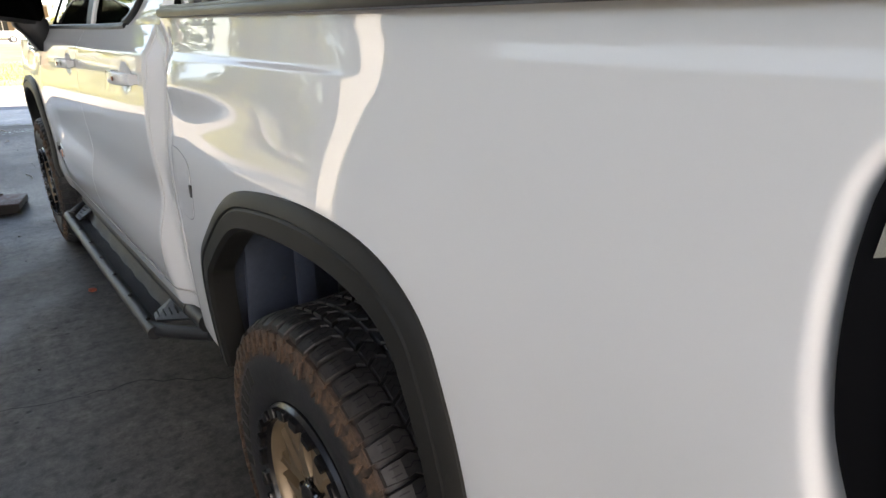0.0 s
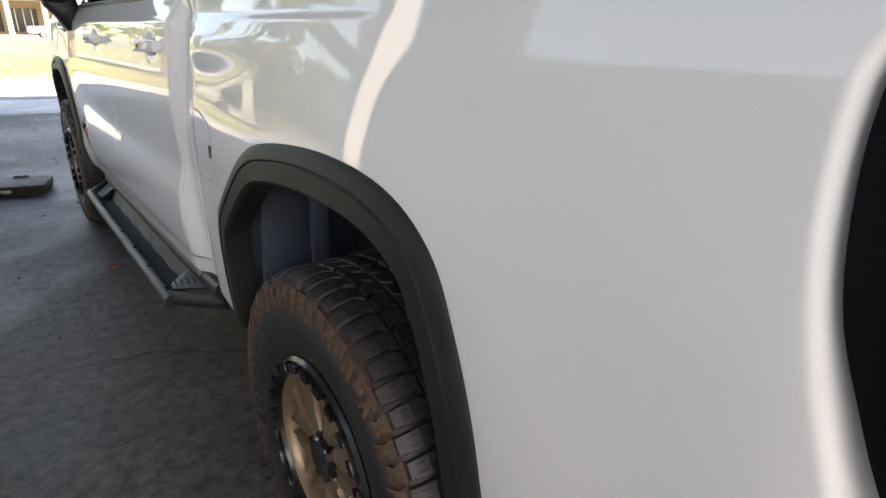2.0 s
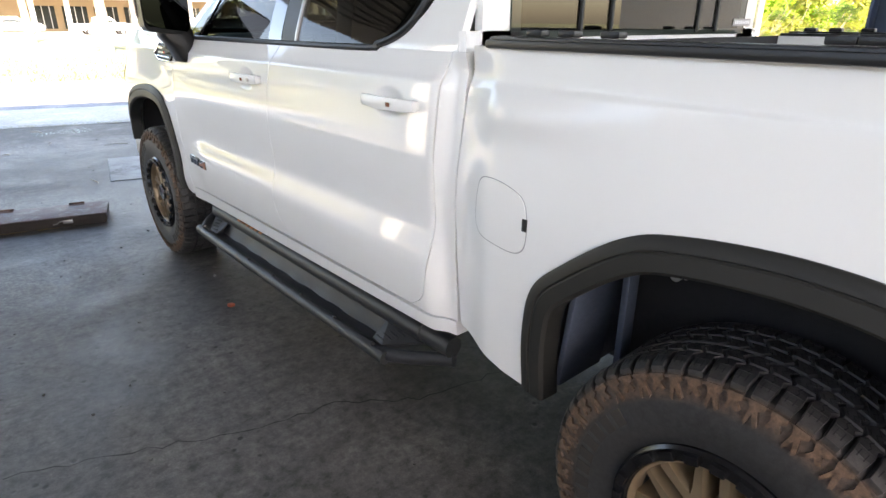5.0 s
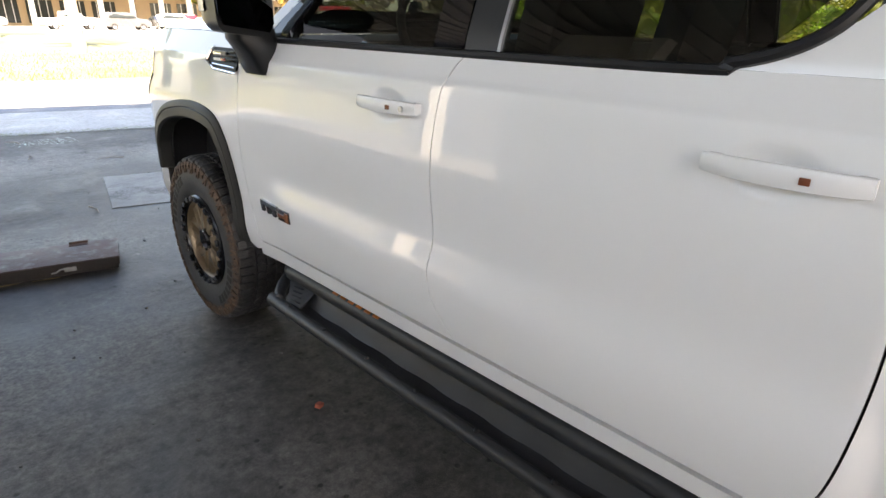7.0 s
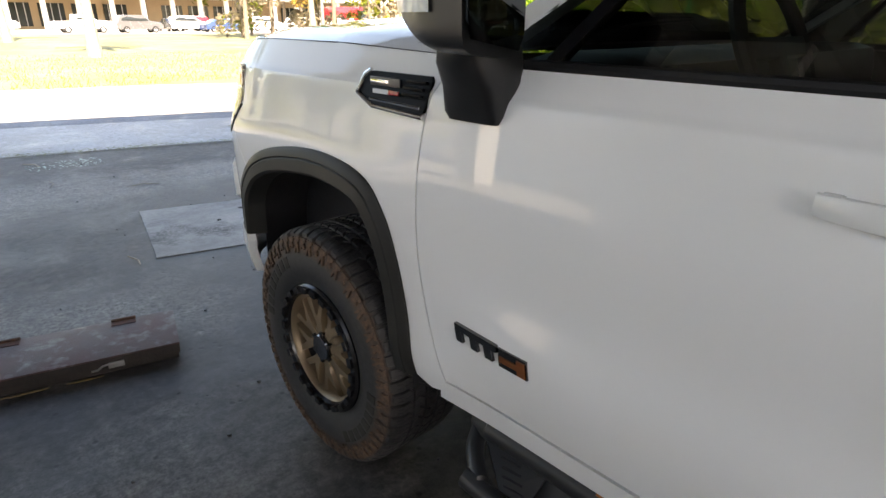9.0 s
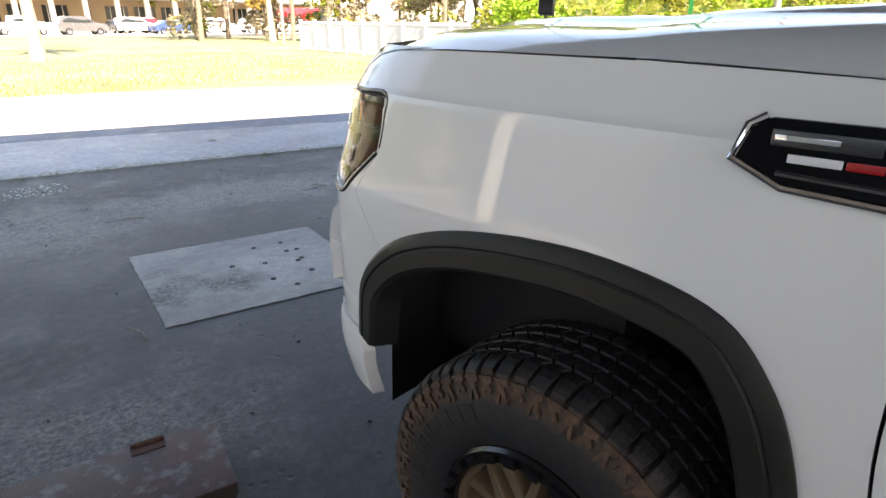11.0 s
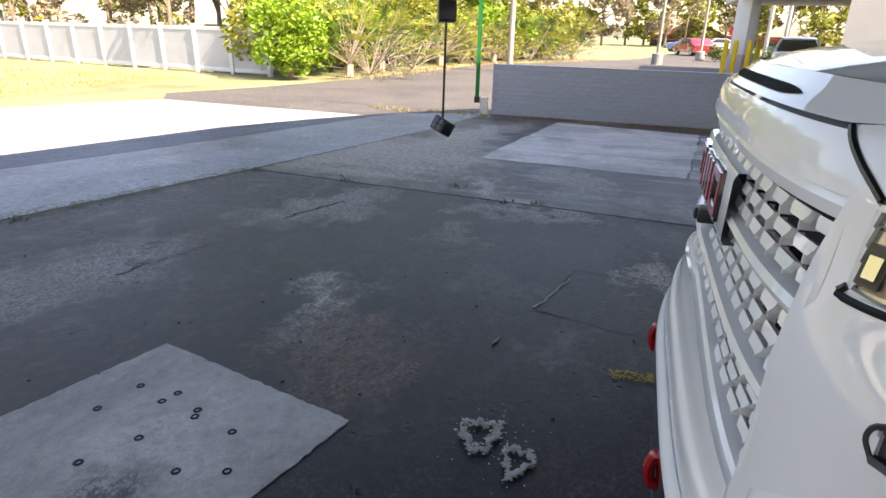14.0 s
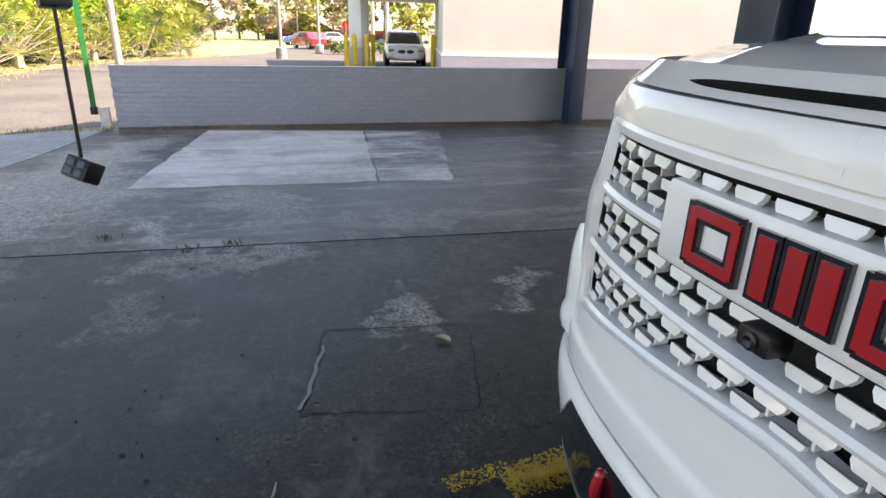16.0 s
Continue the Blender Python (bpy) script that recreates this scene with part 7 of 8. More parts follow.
# ---- vegetation ----
def leaves(g, c, r, n, size, rnd, flatten=1.0):
    for k in range(n):
        th, ph = rnd.uniform(0, 6.283), math.acos(rnd.uniform(-0.75, 1))
        rr = rnd.uniform(0.55, 1.0) ** 0.5
        p = Vector((c[0] + r[0] * rr * math.sin(ph) * math.cos(th), c[1] + r[1] * rr * math.sin(ph) * math.sin(th), c[2] + r[2] * rr * math.cos(ph)))
        s = size * rnd.uniform(0.6, 1.4)
        a = Vector((rnd.uniform(-1, 1), rnd.uniform(-1, 1), rnd.uniform(-0.6, 0.6))).normalized()
        b = a.orthogonal().normalized()
        b = (Matrix.Rotation(rnd.uniform(0, 6), 3, a) @ b)
        g.face([p - a * s, p + b * s * 0.45, p + a * s, p - b * s * 0.45])


def bush(x, y, r, h, material, label, seed, n=900, size=0.10, lobes=9, name="bush"):
    rnd = random.Random(seed)
    t = thing(name, (x, y, 0), label, "bush" if name == "bush" else "tree")
    br, cr = Geo(), Geo()
    for k in range(lobes):
        th = rnd.uniform(0, 6.28)
        rr = r * rnd.uniform(0.1, 0.72)
        lr = r * rnd.uniform(0.34, 0.52)
        c = (x + rr * math.cos(th), y + rr * math.sin(th), lr * 0.8 + (h - 1.75 * lr) * (k + rnd.uniform(0, 1)) / lobes)
        br.tube([(x, y, 0), ((x + c[0]) / 2, (y + c[1]) / 2, c[2] * 0.6), c], [0.03, 0.02, 0.008], 5)
        leaves(cr, c, (lr, lr, min(lr, h - c[2] + 0.1) if h > c[2] else lr), n // lobes, size, rnd)
    tagged(part("stem", br, BARK, t), kind="stuff")
    part("foliage", cr, material, t, "", 0)
    return t


def tree(x, y, h, crown, material, label, seed, n=1200, size=0.16, trunk=0.14, lobes=12, base=0.4):
    rnd = random.Random(seed)
    t = thing("tree", (x, y, 0), label, "tree", "trees around the lot")
    tr, cr = Geo(), Geo()
    top = Vector((x + rnd.uniform(-0.4, 0.4), y + rnd.uniform(-0.4, 0.4), h * 0.75))
    tr.tube([(x, y, -0.05), (x + 0.1, y, h * 0.3), top], [trunk, trunk * 0.75, trunk * 0.25], 8)
    for k in range(lobes):
        th, rr = rnd.uniform(0, 6.28), crown * rnd.uniform(0.15, 0.85)
        c = Vector((x + rr * math.cos(th), y + rr * math.sin(th), h * rnd.uniform(base, 0.95)))
        s = Vector((x, y, h * rnd.uniform(0.25, 0.55)))
        tr.tube([s, s.lerp(c, 0.5) + Vector((0, 0, 0.2)), c], [trunk * 0.35, trunk * 0.2, 0.02], 5)
        lr = crown * rnd.uniform(0.22, 0.42)
        leaves(cr, c, (lr, lr, lr * 0.75), n // lobes, size, rnd)
    part("trunk", tr, BARK, t)
    part("crown", cr, material, t, "", 0)
    return t


def palmetto(x, y, h, label, seed, material=LEAF_OLIVE, n=16, trunk=0.0):
    rnd = random.Random(seed)
    t = thing("palmetto", (x, y, 0), label, "palm", "palmettos by the driveway")
    st, fr = Geo(), Geo()
    z0 = trunk
    if trunk:
        st.tube([(x, y, 0), (x + 0.05, y, trunk)], [0.16, 0.14], 8)
    for k in range(n):
        th, el = rnd.uniform(0, 6.28), rnd.uniform(0.15, 1.35)
        ln = (h - trunk * 0.6) * rnd.uniform(0.55, 0.9)
        d = Vector((math.cos(th) * math.cos(el), math.sin(th) * math.cos(el), math.sin(el)))
        o = Vector((x, y, z0))
        c = o + d * ln
        st.tube([o, o + d * ln * 0.5 + Vector((0, 0, 0.05)), c], 0.012, 5)
        side = d.cross(Vector((0, 0, 1))).normalized()
        up = side.cross(d)
        for q in range(13):
            a = (q / 12 - 0.5) * 2.9
            f = (d * math.cos(a) + side * math.sin(a)).normalized()
            lf = 0.62 * rnd.uniform(0.8, 1.1)
            tip = c + f * lf - Vector((0, 0, 0.14 * rnd.uniform(0.4, 1.3)))
            w = f.cross(up) * 0.022
            m_ = c + f * lf * 0.5
            fr.face([c, m_ + w, tip, m_ - w])
    tagged(part("stem", st, PALMBARK, t), kind="stuff")
    tagged(part("frond", fr, material, t, "", 0), kind="stuff")
    return t


bush(16.3, 17.0, 1.15, 2.45, LEAF_BRIGHT, "rounded bright green bush at the drive's edge", 201, 4200, 0.085, 18)
rnd = random.Random(88)
line = along([(18.3, 16.5, 0), (21.5, 16.3, 0), (27, 16.2, 0), (33, 14.2, 0), (40, 10.8, 0)], 18)
for k, p in enumerate(line):
    palmetto(p.x + rnd.uniform(-0.6, 0.6), p.y + rnd.uniform(-0.8, 0.5), rnd.uniform(1.8, 3.0), "spiky green palmetto in the hedge row", 300 + k, (LEAF_OLIVE, LEAF_DARK, LEAF_OLIVE)[k % 3], 22, rnd.choice((0, 0, 0.4)))
    bush(p.x + rnd.uniform(-0.8, 0.8), p.y + 1.2 + rnd.uniform(0, 1.5), rnd.uniform(1.3, 2.0), rnd.uniform(2.2, 4.2), (LEAF_OLIVE, LEAF_BRIGHT, LEAF_OLIVE)[k % 3], "loose olive-green shrub in the hedge row", 330 + k, 1500, 0.12, 12)
    bush(p.x + rnd.uniform(-1.1, 1.1), p.y + 0.6 + rnd.uniform(0, 2.2), rnd.uniform(1.2, 1.9), rnd.uniform(1.6, 3.4), (LEAF_BRIGHT, LEAF_OLIVE, LEAF_OLIVE)[k % 3], "yellow-green shrub in the hedge row", 630 + k, 1600, 0.12, 14)
    tree(p.x + rnd.uniform(-1, 1), p.y + rnd.uniform(2.5, 6), rnd.uniform(5, 8.5), rnd.uniform(1.8, 3.0), (LEAF_OLIVE, LEAF_BRIGHT, LEAF_OLIVE, LEAF_GREY)[k % 4], "tall sunlit tree with thin olive foliage", 360 + k, 1500, 0.17, 0.11)
for k in range(22):
    p = along(line, 22)[k]
    tuft((p.x - 0.3, p.y - 1.1, 0), 60, 0.16, 0.55, STRAW, 400 + k, "litter", "brown leaf litter under the shrubs")
# behind the fence and beyond: bare grey trees, far tree belt
for k in range(12):
    tree(19.5 + 2.6 * k + rnd.uniform(-1, 1), 46 + rnd.uniform(-4, 8) - 1.2 * k, rnd.uniform(7, 11), rnd.uniform(2.6, 4.0), (LEAF_GREY, LEAF_GREY, LEAF_OLIVE)[k % 3], "grey leafless tree hung with moss behind the fence", 430 + k, 900, 0.24, 0.18)
for k in range(16):
    tree(20.5 + 2.1 * k + rnd.uniform(-0.8, 0.8), 50 - 1.1 * k + rnd.uniform(-3, 5), rnd.uniform(6, 9), rnd.uniform(2.4, 3.6), (LEAF_GREY, LEAF_OLIVE, LEAF_GREY)[k % 3], "pale grey-green tree behind the white fence", 740 + k, 1000, 0.22, 0.12, 14, 0.10)
for k in range(22):
    tree(-10 + 8.5 * k + rnd.uniform(-3, 3), 112 - 1.9 * k + rnd.uniform(-4, 4), rnd.uniform(9, 14), rnd.uniform(4, 6), (LEAF_OLIVE, LEAF_GREY, LEAF_OLIVE, LEAF_BRIGHT)[k % 4], "tall olive-green tree along the distant street", 460 + k, 700, 0.5, 0.3)
for k in range(16):
    tree(-22 - 3.2 * k + rnd.uniform(-2, 2), 52 - 3.4 * k + rnd.uniform(-3, 3), rnd.uniform(7, 11), rnd.uniform(2.8, 4.2), (LEAF_OLIVE, LEAF_DARK, LEAF_OLIVE)[k % 3], "leafy olive tree along the western lawn", 560 + k, 700, 0.34, 0.2, 12, 0.2)
for k in range(20):
    tree(-5 - 2.6 * k + rnd.uniform(-1.5, 1.5), 44 + rnd.uniform(-4, 7) - 0.6 * k, rnd.uniform(7, 11), rnd.uniform(2.6, 4.0), (LEAF_DARK, LEAF_OLIVE, LEAF_DARK)[k % 3], "leafy dark green tree at the lawn's western edge", 700 + k, 900, 0.30, 0.2, 14, 0.16)
tree(36.5, 68, 7.0, 3.6, LEAF_AUTUMN, "orange-leaved tree by the street", 500, 1600, 0.24, 0.2)
for k in range(26):
    tree(98 + rnd.uniform(-8, 12), -26 + 3.0 * k, rnd.uniform(9, 14), rnd.uniform(3.6, 5.4), (LEAF_OLIVE, LEAF_GREY, LEAF_OLIVE)[k % 3], "hazy grey-green tree across the street", 520 + k, 800, 0.45, 0.2, 14, 0.12)


def palm_trunk(x, y, h, seed):
    t = thing("palm_tree", (x, y, 0), "tall palm with a pale grey trunk on the lawn", "palm", "palms on the lawn")
    g = Geo()
    pts, rr = [], []
    for k in range(26):
        s = k / 25
        pts.append((x + 0.10 * math.sin(3 * s + seed), y, h * s - 0.05))
        rr.append((0.19 - 0.05 * s + 0.10 * (1 - s) ** 6) * (1.0 + (0.05 if k % 2 else 0.0)))
    part("trunk", g.tube(pts, rr, 10), PALMBARK, t)
    f = Geo()
    r = random.Random(seed)
    for k in range(26):
        th, el = r.uniform(0, 6.28), r.uniform(-0.6, 1.2)
        o = Vector((x, y, h))
        for q in range(8):
            a, b = q / 8, (q + 1) / 8
            pa = o + Vector((math.cos(th) * a * 2.0, math.sin(th) * a * 2.0, 1.6 * a * math.sin(el) - 1.1 * a * a))
            pb = o + Vector((math.cos(th) * b * 2.0, math.sin(th) * b * 2.0, 1.6 * b * math.sin(el) - 1.1 * b * b))
            sd = Vector((-math.sin(th), math.cos(th), 0)) * 0.32
            f.face([pa, pa + sd - Vector((0, 0, 0.15)), pb])
            f.face([pa, pb, pa - sd - Vector((0, 0, 0.15))])
    part("crown", f, LEAF_DARK, t, "", 0)


palm_trunk(5.95, 31.6, 8.0, 1)
palm_trunk(5.07, 45.5, 8.5, 2)
palm_trunk(23.0, 43.0, 8.0, 3)

# ---- white vinyl fence ----
fence = thing("fence", (18, 27, 0), "white vinyl privacy fence along the lawn", "fence")
FA, FB, NP = Vector((16.9, 18.1, 0)), Vector((19.1, 33.8, 0)), 10
for k in range(NP + 1):
    p = FA.lerp(FB, k / NP)
    base = 0.0
    post = part("post", Geo().box(p + Vector((0, 0, 0.735 + base)), (0.13, 0.13, 1.53), None, 0.008), FENCEWHITE, fence)
    part("post_cap", Geo().prism([(p.x + a * 0.08, p.y + b * 0.08, 1.50 + base) for a, b in ((-1, -1), (1, -1), (1, 1), (-1, 1))], (0, 0, 0.05)), FENCEWHITE, post)
    if k < NP:
        q = FA.lerp(FB, (k + 1) / NP)
        c, ln = (p + q) / 2, (q - p).length - 0.13
        r_ = Euler((0, 0, math.atan2((q - p).y, (q - p).x))).to_matrix()
        pan = part("panel", Geo().box(c + Vector((0, 0, 0.75 + base)), (ln, 0.022, 1.34), r_), FENCESHADE, fence)
        for z in (0.12, 1.40):
            part("rail", Geo().box(c + Vector((0, 0, z + base)), (ln, 0.05, 0.13), r_, 0.006), FENCEWHITE, pan)
# rise of the lawn behind the drive
lawn = []
for j in range(14):
    s = j / 13
    lawn.append([(-60 + (25 + 60) * i / 30 + 0 * s, 19.6 + (62 - 19.6) * s + (0.40 * max(0.0, -((-60 + 85 * i / 30) - 4)) if s < 0.5 else 0) * (1 - s) ** 2, -0.015 + 0.55 * step01(0.15, 0.8, s) * 0.4 + 0.02 * noise.noise((i * 0.7, j * 0.9, 0))) for i in range(31)])
solo("lawn_rise", Geo().grid(lawn), LAWN, "gently rising dry lawn", "lawn", kind="structure")
rnd = random.Random(91)
gr = Geo()
for k in range(9000):
    x, y = rnd.uniform(-14, 15), 19.8 + 14 * rnd.random() ** 1.7
    if y < 23.2 - 0.32 * (x + 8):
        y += 3.0
    h = rnd.uniform(0.03, 0.11)
    th = rnd.uniform(0, 6.28)
    z = 0.0
    gr.face([(x - 0.012, y, z), (x + 0.012, y, z), (x + 0.05 * math.cos(th), y + 0.05 * math.sin(th), z + h)])
solo("grass", gr, leafy("grass_blades", (0.13, 0.17, 0.03), (0.42, 0.36, 0.10)), "dry lawn grass blades", "grass", kind="stuff", smooth=0)


# ---- poles, street, shops ----
def pole(x, y, h, r, material, label, name="utility_pole", footing=False):
    t = thing(name, (x, y, 0), label, "pole", "poles")
    part("shaft", Geo().tube([(x, y, -0.05), (x, y, h)], [r, r * 0.7], 10), material, t)
    part("cap", Geo().tube([(x, y, h), (x, y, h + 0.08)], r * 0.8, 8), ZINC, t)
    if footing:
        part("footing", Geo().tube([(x, y, -0.05), (x, y, 0.56), (x, y, 0.60)], [0.30, 0.30, 0.26], 14), SUNSLAB, t, "pale concrete footing")
    return t


WOODPOLE = M("grey_pole", (0.30, 0.27, 0.23), 0.9, vary=0.15, scale=6)
pole(24.5, 11.9, 8, 0.13, WOODPOLE, "weathered wooden utility pole")
pole(36.5, 6.02, 9, 0.10, WOODPOLE, "brown light pole on a concrete footing", footing=True)
pole(45.0, 3.12, 9, 0.10, WOODPOLE, "brown light pole on a concrete footing", footing=True)
pole(52.0, -0.3, 9, 0.08, ZINC, "thin grey light pole")
pole(21.0, 38.5, 9, 0.11, ZINC, "grey metal light pole at the fence's end")
pole(47, 66, 10, 0.2, WOODPOLE, "wooden utility pole by the street")
pole(50, -1.6, 9, 0.15, ZINC, "grey metal street-light pole")
pole(50, -2.75, 9, 0.15, ZINC, "grey metal street-light pole")

SHOPWIN = M("shop_glass", (0.025, 0.03, 0.03), 0.15, vary=0.3, scale=0.5)
ORANGE = M("tan_facade", (0.44, 0.32, 0.20), 0.85, vary=0.08, scale=0.6)
shop = thing("shop_building", (10, 104, 0), "long low white strip mall with tan walls and dark shop windows", "building")
part("wall", Geo().box((32, 105, 2.1), (76, 8, 4.2)), ORANGE, shop)
part("roof", Geo().box((32, 100.6, 5.3), (78, 18, 2.4), None, 0.1), WHITEWALL, shop, "broad white fascia")
rnd = random.Random(5)
for k in range(19):
    x = -3.1 + 3.9 * k
    part("shop_column", Geo().box((x, 95, 2.1), (0.55, 0.55, 4.2), None, 0.03), WHITEWALL, shop)
    if k % 5 != 3:
        w = part("window", Geo().box((x + 1.95, 100.9, 1.75), (3.0, 0.12, 2.9)), SHOPWIN, shop)
        for d in (-0.9, 0.0, 0.9):
            part("mullion", Geo().box((x + 1.95 + d, 100.82, 1.75), (0.09, 0.06, 2.9)), ZINC, w)
for k, (x, col) in enumerate(((22, YELLOW), (30, YELLOW), (38, VINYL), (48, VINYL))):
    part("sign_bar", Geo().box((x, 91.5, 5.3), (5.0, 0.1, 0.9)), col, shop)


def car(x, y, yaw, paint, label, kind="sedan", s=1.0):
    t = thing("car", (x, y, 0), label, "car", "parked cars")
    r = Matrix.Translation((x, y, 0)) @ Euler((0, 0, radians(yaw))).to_matrix().to_4x4()
    if kind == "suv":
        prof, roof = [(-2.3, 0.35), (-2.35, 0.9), (-2.15, 1.05), (-1.9, 1.62), (-1.5, 1.74), (0.5, 1.74), (1.05, 1.18), (2.1, 1.02), (2.3, 0.8), (2.3, 0.35)], (1.2, 1.60)
        gl = [(-1.85, 1.18), (-1.62, 1.60), (0.42, 1.62), (0.88, 1.18)]
    elif kind == "pickup":
        prof, roof = [(-2.8, 0.45), (-2.85, 1.1), (-0.95, 1.12), (-0.85, 1.75), (0.6, 1.78), (1.15, 1.22), (2.5, 1.12), (2.75, 0.9), (2.75, 0.45)], (1.2, 1.6)
        gl = [(-0.72, 1.22), (-0.68, 1.65), (0.5, 1.66), (0.95, 1.22)]
    else:
        prof, roof = [(-2.25, 0.3), (-2.3, 0.85), (-1.5, 1.0), (-0.9, 1.40), (0.3, 1.42), (1.1, 0.98), (2.1, 0.82), (2.25, 0.6), (2.25, 0.3)], (0.95, 1.3)
        gl = [(-1.25, 1.0), (-0.85, 1.34), (0.25, 1.35), (0.85, 1.0)]
    w = 0.92
    g = Geo()
    rows = []
    for a, f in ((-1, 0.0), (-0.92, 1.0), (0.92, 1.0), (1, 0.0)):
        rows.append([r @ Vector((px, a * w * (1 - 0.16 * step01(0.95, 1.7, pz)), pz - (0.03 if f == 0 and pz > 0.8 else 0))) for px, pz in prof])
    g.grid(rows)
    g.f += [tuple(range(len(prof))), tuple(range(len(g.v) - 1, len(g.v) - 1 - len(prof), -1))]
    part("body", g, paint, t, "", 30)
    for sg in (-1, 1):
        part("side_glass", Geo().prism([r @ Vector((px, sg * (w * (1 - 0.16 * step01(0.95, 1.7, pz)) + 0.004), pz)) for px, pz in gl], (0, 0, 0.004)), SHOPWIN, t)
        for wx in (-1.42, 1.42):
            c = r @ Vector((wx * (1.12 if kind == "pickup" else 1.0), sg * 0.82, 0.33))
            tyre = part("wheel", Geo().turn([(-0.10, 0.20), (-0.11, 0.32), (-0.08, 0.335), (0.08, 0.335), (0.11, 0.32), (0.10, 0.20)], 20, "y").mapped(lambda p: c + Euler((0, 0, radians(yaw))).to_matrix() @ p), BLACK, t)
            part("rim", Geo().turn([(-0.105, 0.20), (-0.09, 0.18), (-0.09, 0.0)], 14, "y").mapped(lambda p: c + Euler((0, 0, radians(yaw))).to_matrix() @ Vector((p.x, p.y * sg * -1, p.z))), ZINC, tyre)
    fw = [(1.02, 1.2), (0.52, 1.68)] if kind == "suv" else [(1.12, 1.24), (0.62, 1.72)] if kind == "pickup" else [(1.06, 1.0), (0.34, 1.385)]
    part("windscreen", Geo().prism([r @ Vector((fw[0][0] + 0.02, -0.72, fw[0][1])), r @ Vector((fw[0][0] + 0.02, 0.72, fw[0][1])), r @ Vector((fw[1][0] + 0.02, 0.62, fw[1][1])), r @ Vector((fw[1][0] + 0.02, -0.62, fw[1][1]))], (0, 0, 0.006)), SHOPWIN, t)
    fx = prof[-2][0] + 0.01
    for sg in (-1, 1):
        part("headlight", Geo().box(r @ Vector((fx - 0.05, sg * 0.66, prof[-2][1] - 0.02)), (0.10, 0.34, 0.13), Euler((0, 0, radians(yaw))).to_matrix(), 0.02), CHROME, t)
    part("front_grille", Geo().box(r @ Vector((fx, 0.0, prof[-2][1] - 0.06)), (0.06, 0.62, 0.16), Euler((0, 0, radians(yaw))).to_matrix(), 0.02), BLACK, t)
    part("lower_grille", Geo().box(r @ Vector((fx - 0.01, 0.0, 0.42)), (0.06, 1.3, 0.14), Euler((0, 0, radians(yaw))).to_matrix(), 0.02), BLACK, t)
    return t


def paint(name, c):
    return M(name, c, 0.25, vary=0.05, coat=1.0)


CP = dict(white=paint("car_white", (0.80, 0.80, 0.80)), grey=paint("car_grey", (0.10, 0.10, 0.105)), silver=paint("car_silver", (0.45, 0.46, 0.47)), red=paint("car_red", (0.36, 0.014, 0.022)), blue=paint("car_blue", (0.03, 0.06, 0.16)), black=paint("car_black", (0.02, 0.02, 0.022)))
car(16.0, 76, 0, CP["white"], "white pickup parked at the strip mall", "pickup")
car(21.0, 75, 0, CP["grey"], "dark grey off-road car in the parking lot", "suv")
car(26.5, 81, 90, CP["black"], "black car in the parking lot")
car(31.5, 86, 90, CP["red"], "orange-red car in the parking lot", "suv")
car(30.5, 76, 5, CP["blue"], "dark blue car in the parking lot")
car(28.0, 79.5, 0, CP["silver"], "silver car in the parking lot", "suv")
car(38.0, 80, 0, CP["white"], "white car in the parking lot", "suv")
car(42.5, 78, 0, CP["silver"], "silver car by the street", "suv")
car(49, 80, 0, CP["white"], "white car by the street")
car(8, 78, 0, CP["silver"], "silver pickup in the parking lot", "pickup")
car(57, 2.7, 20, CP["red"], "red car on the far driveway")
car(70, 2.5, 100, CP["blue"], "blue car far down the street")
car(71, -0.4, 100, CP["silver"], "silver car far down the street")


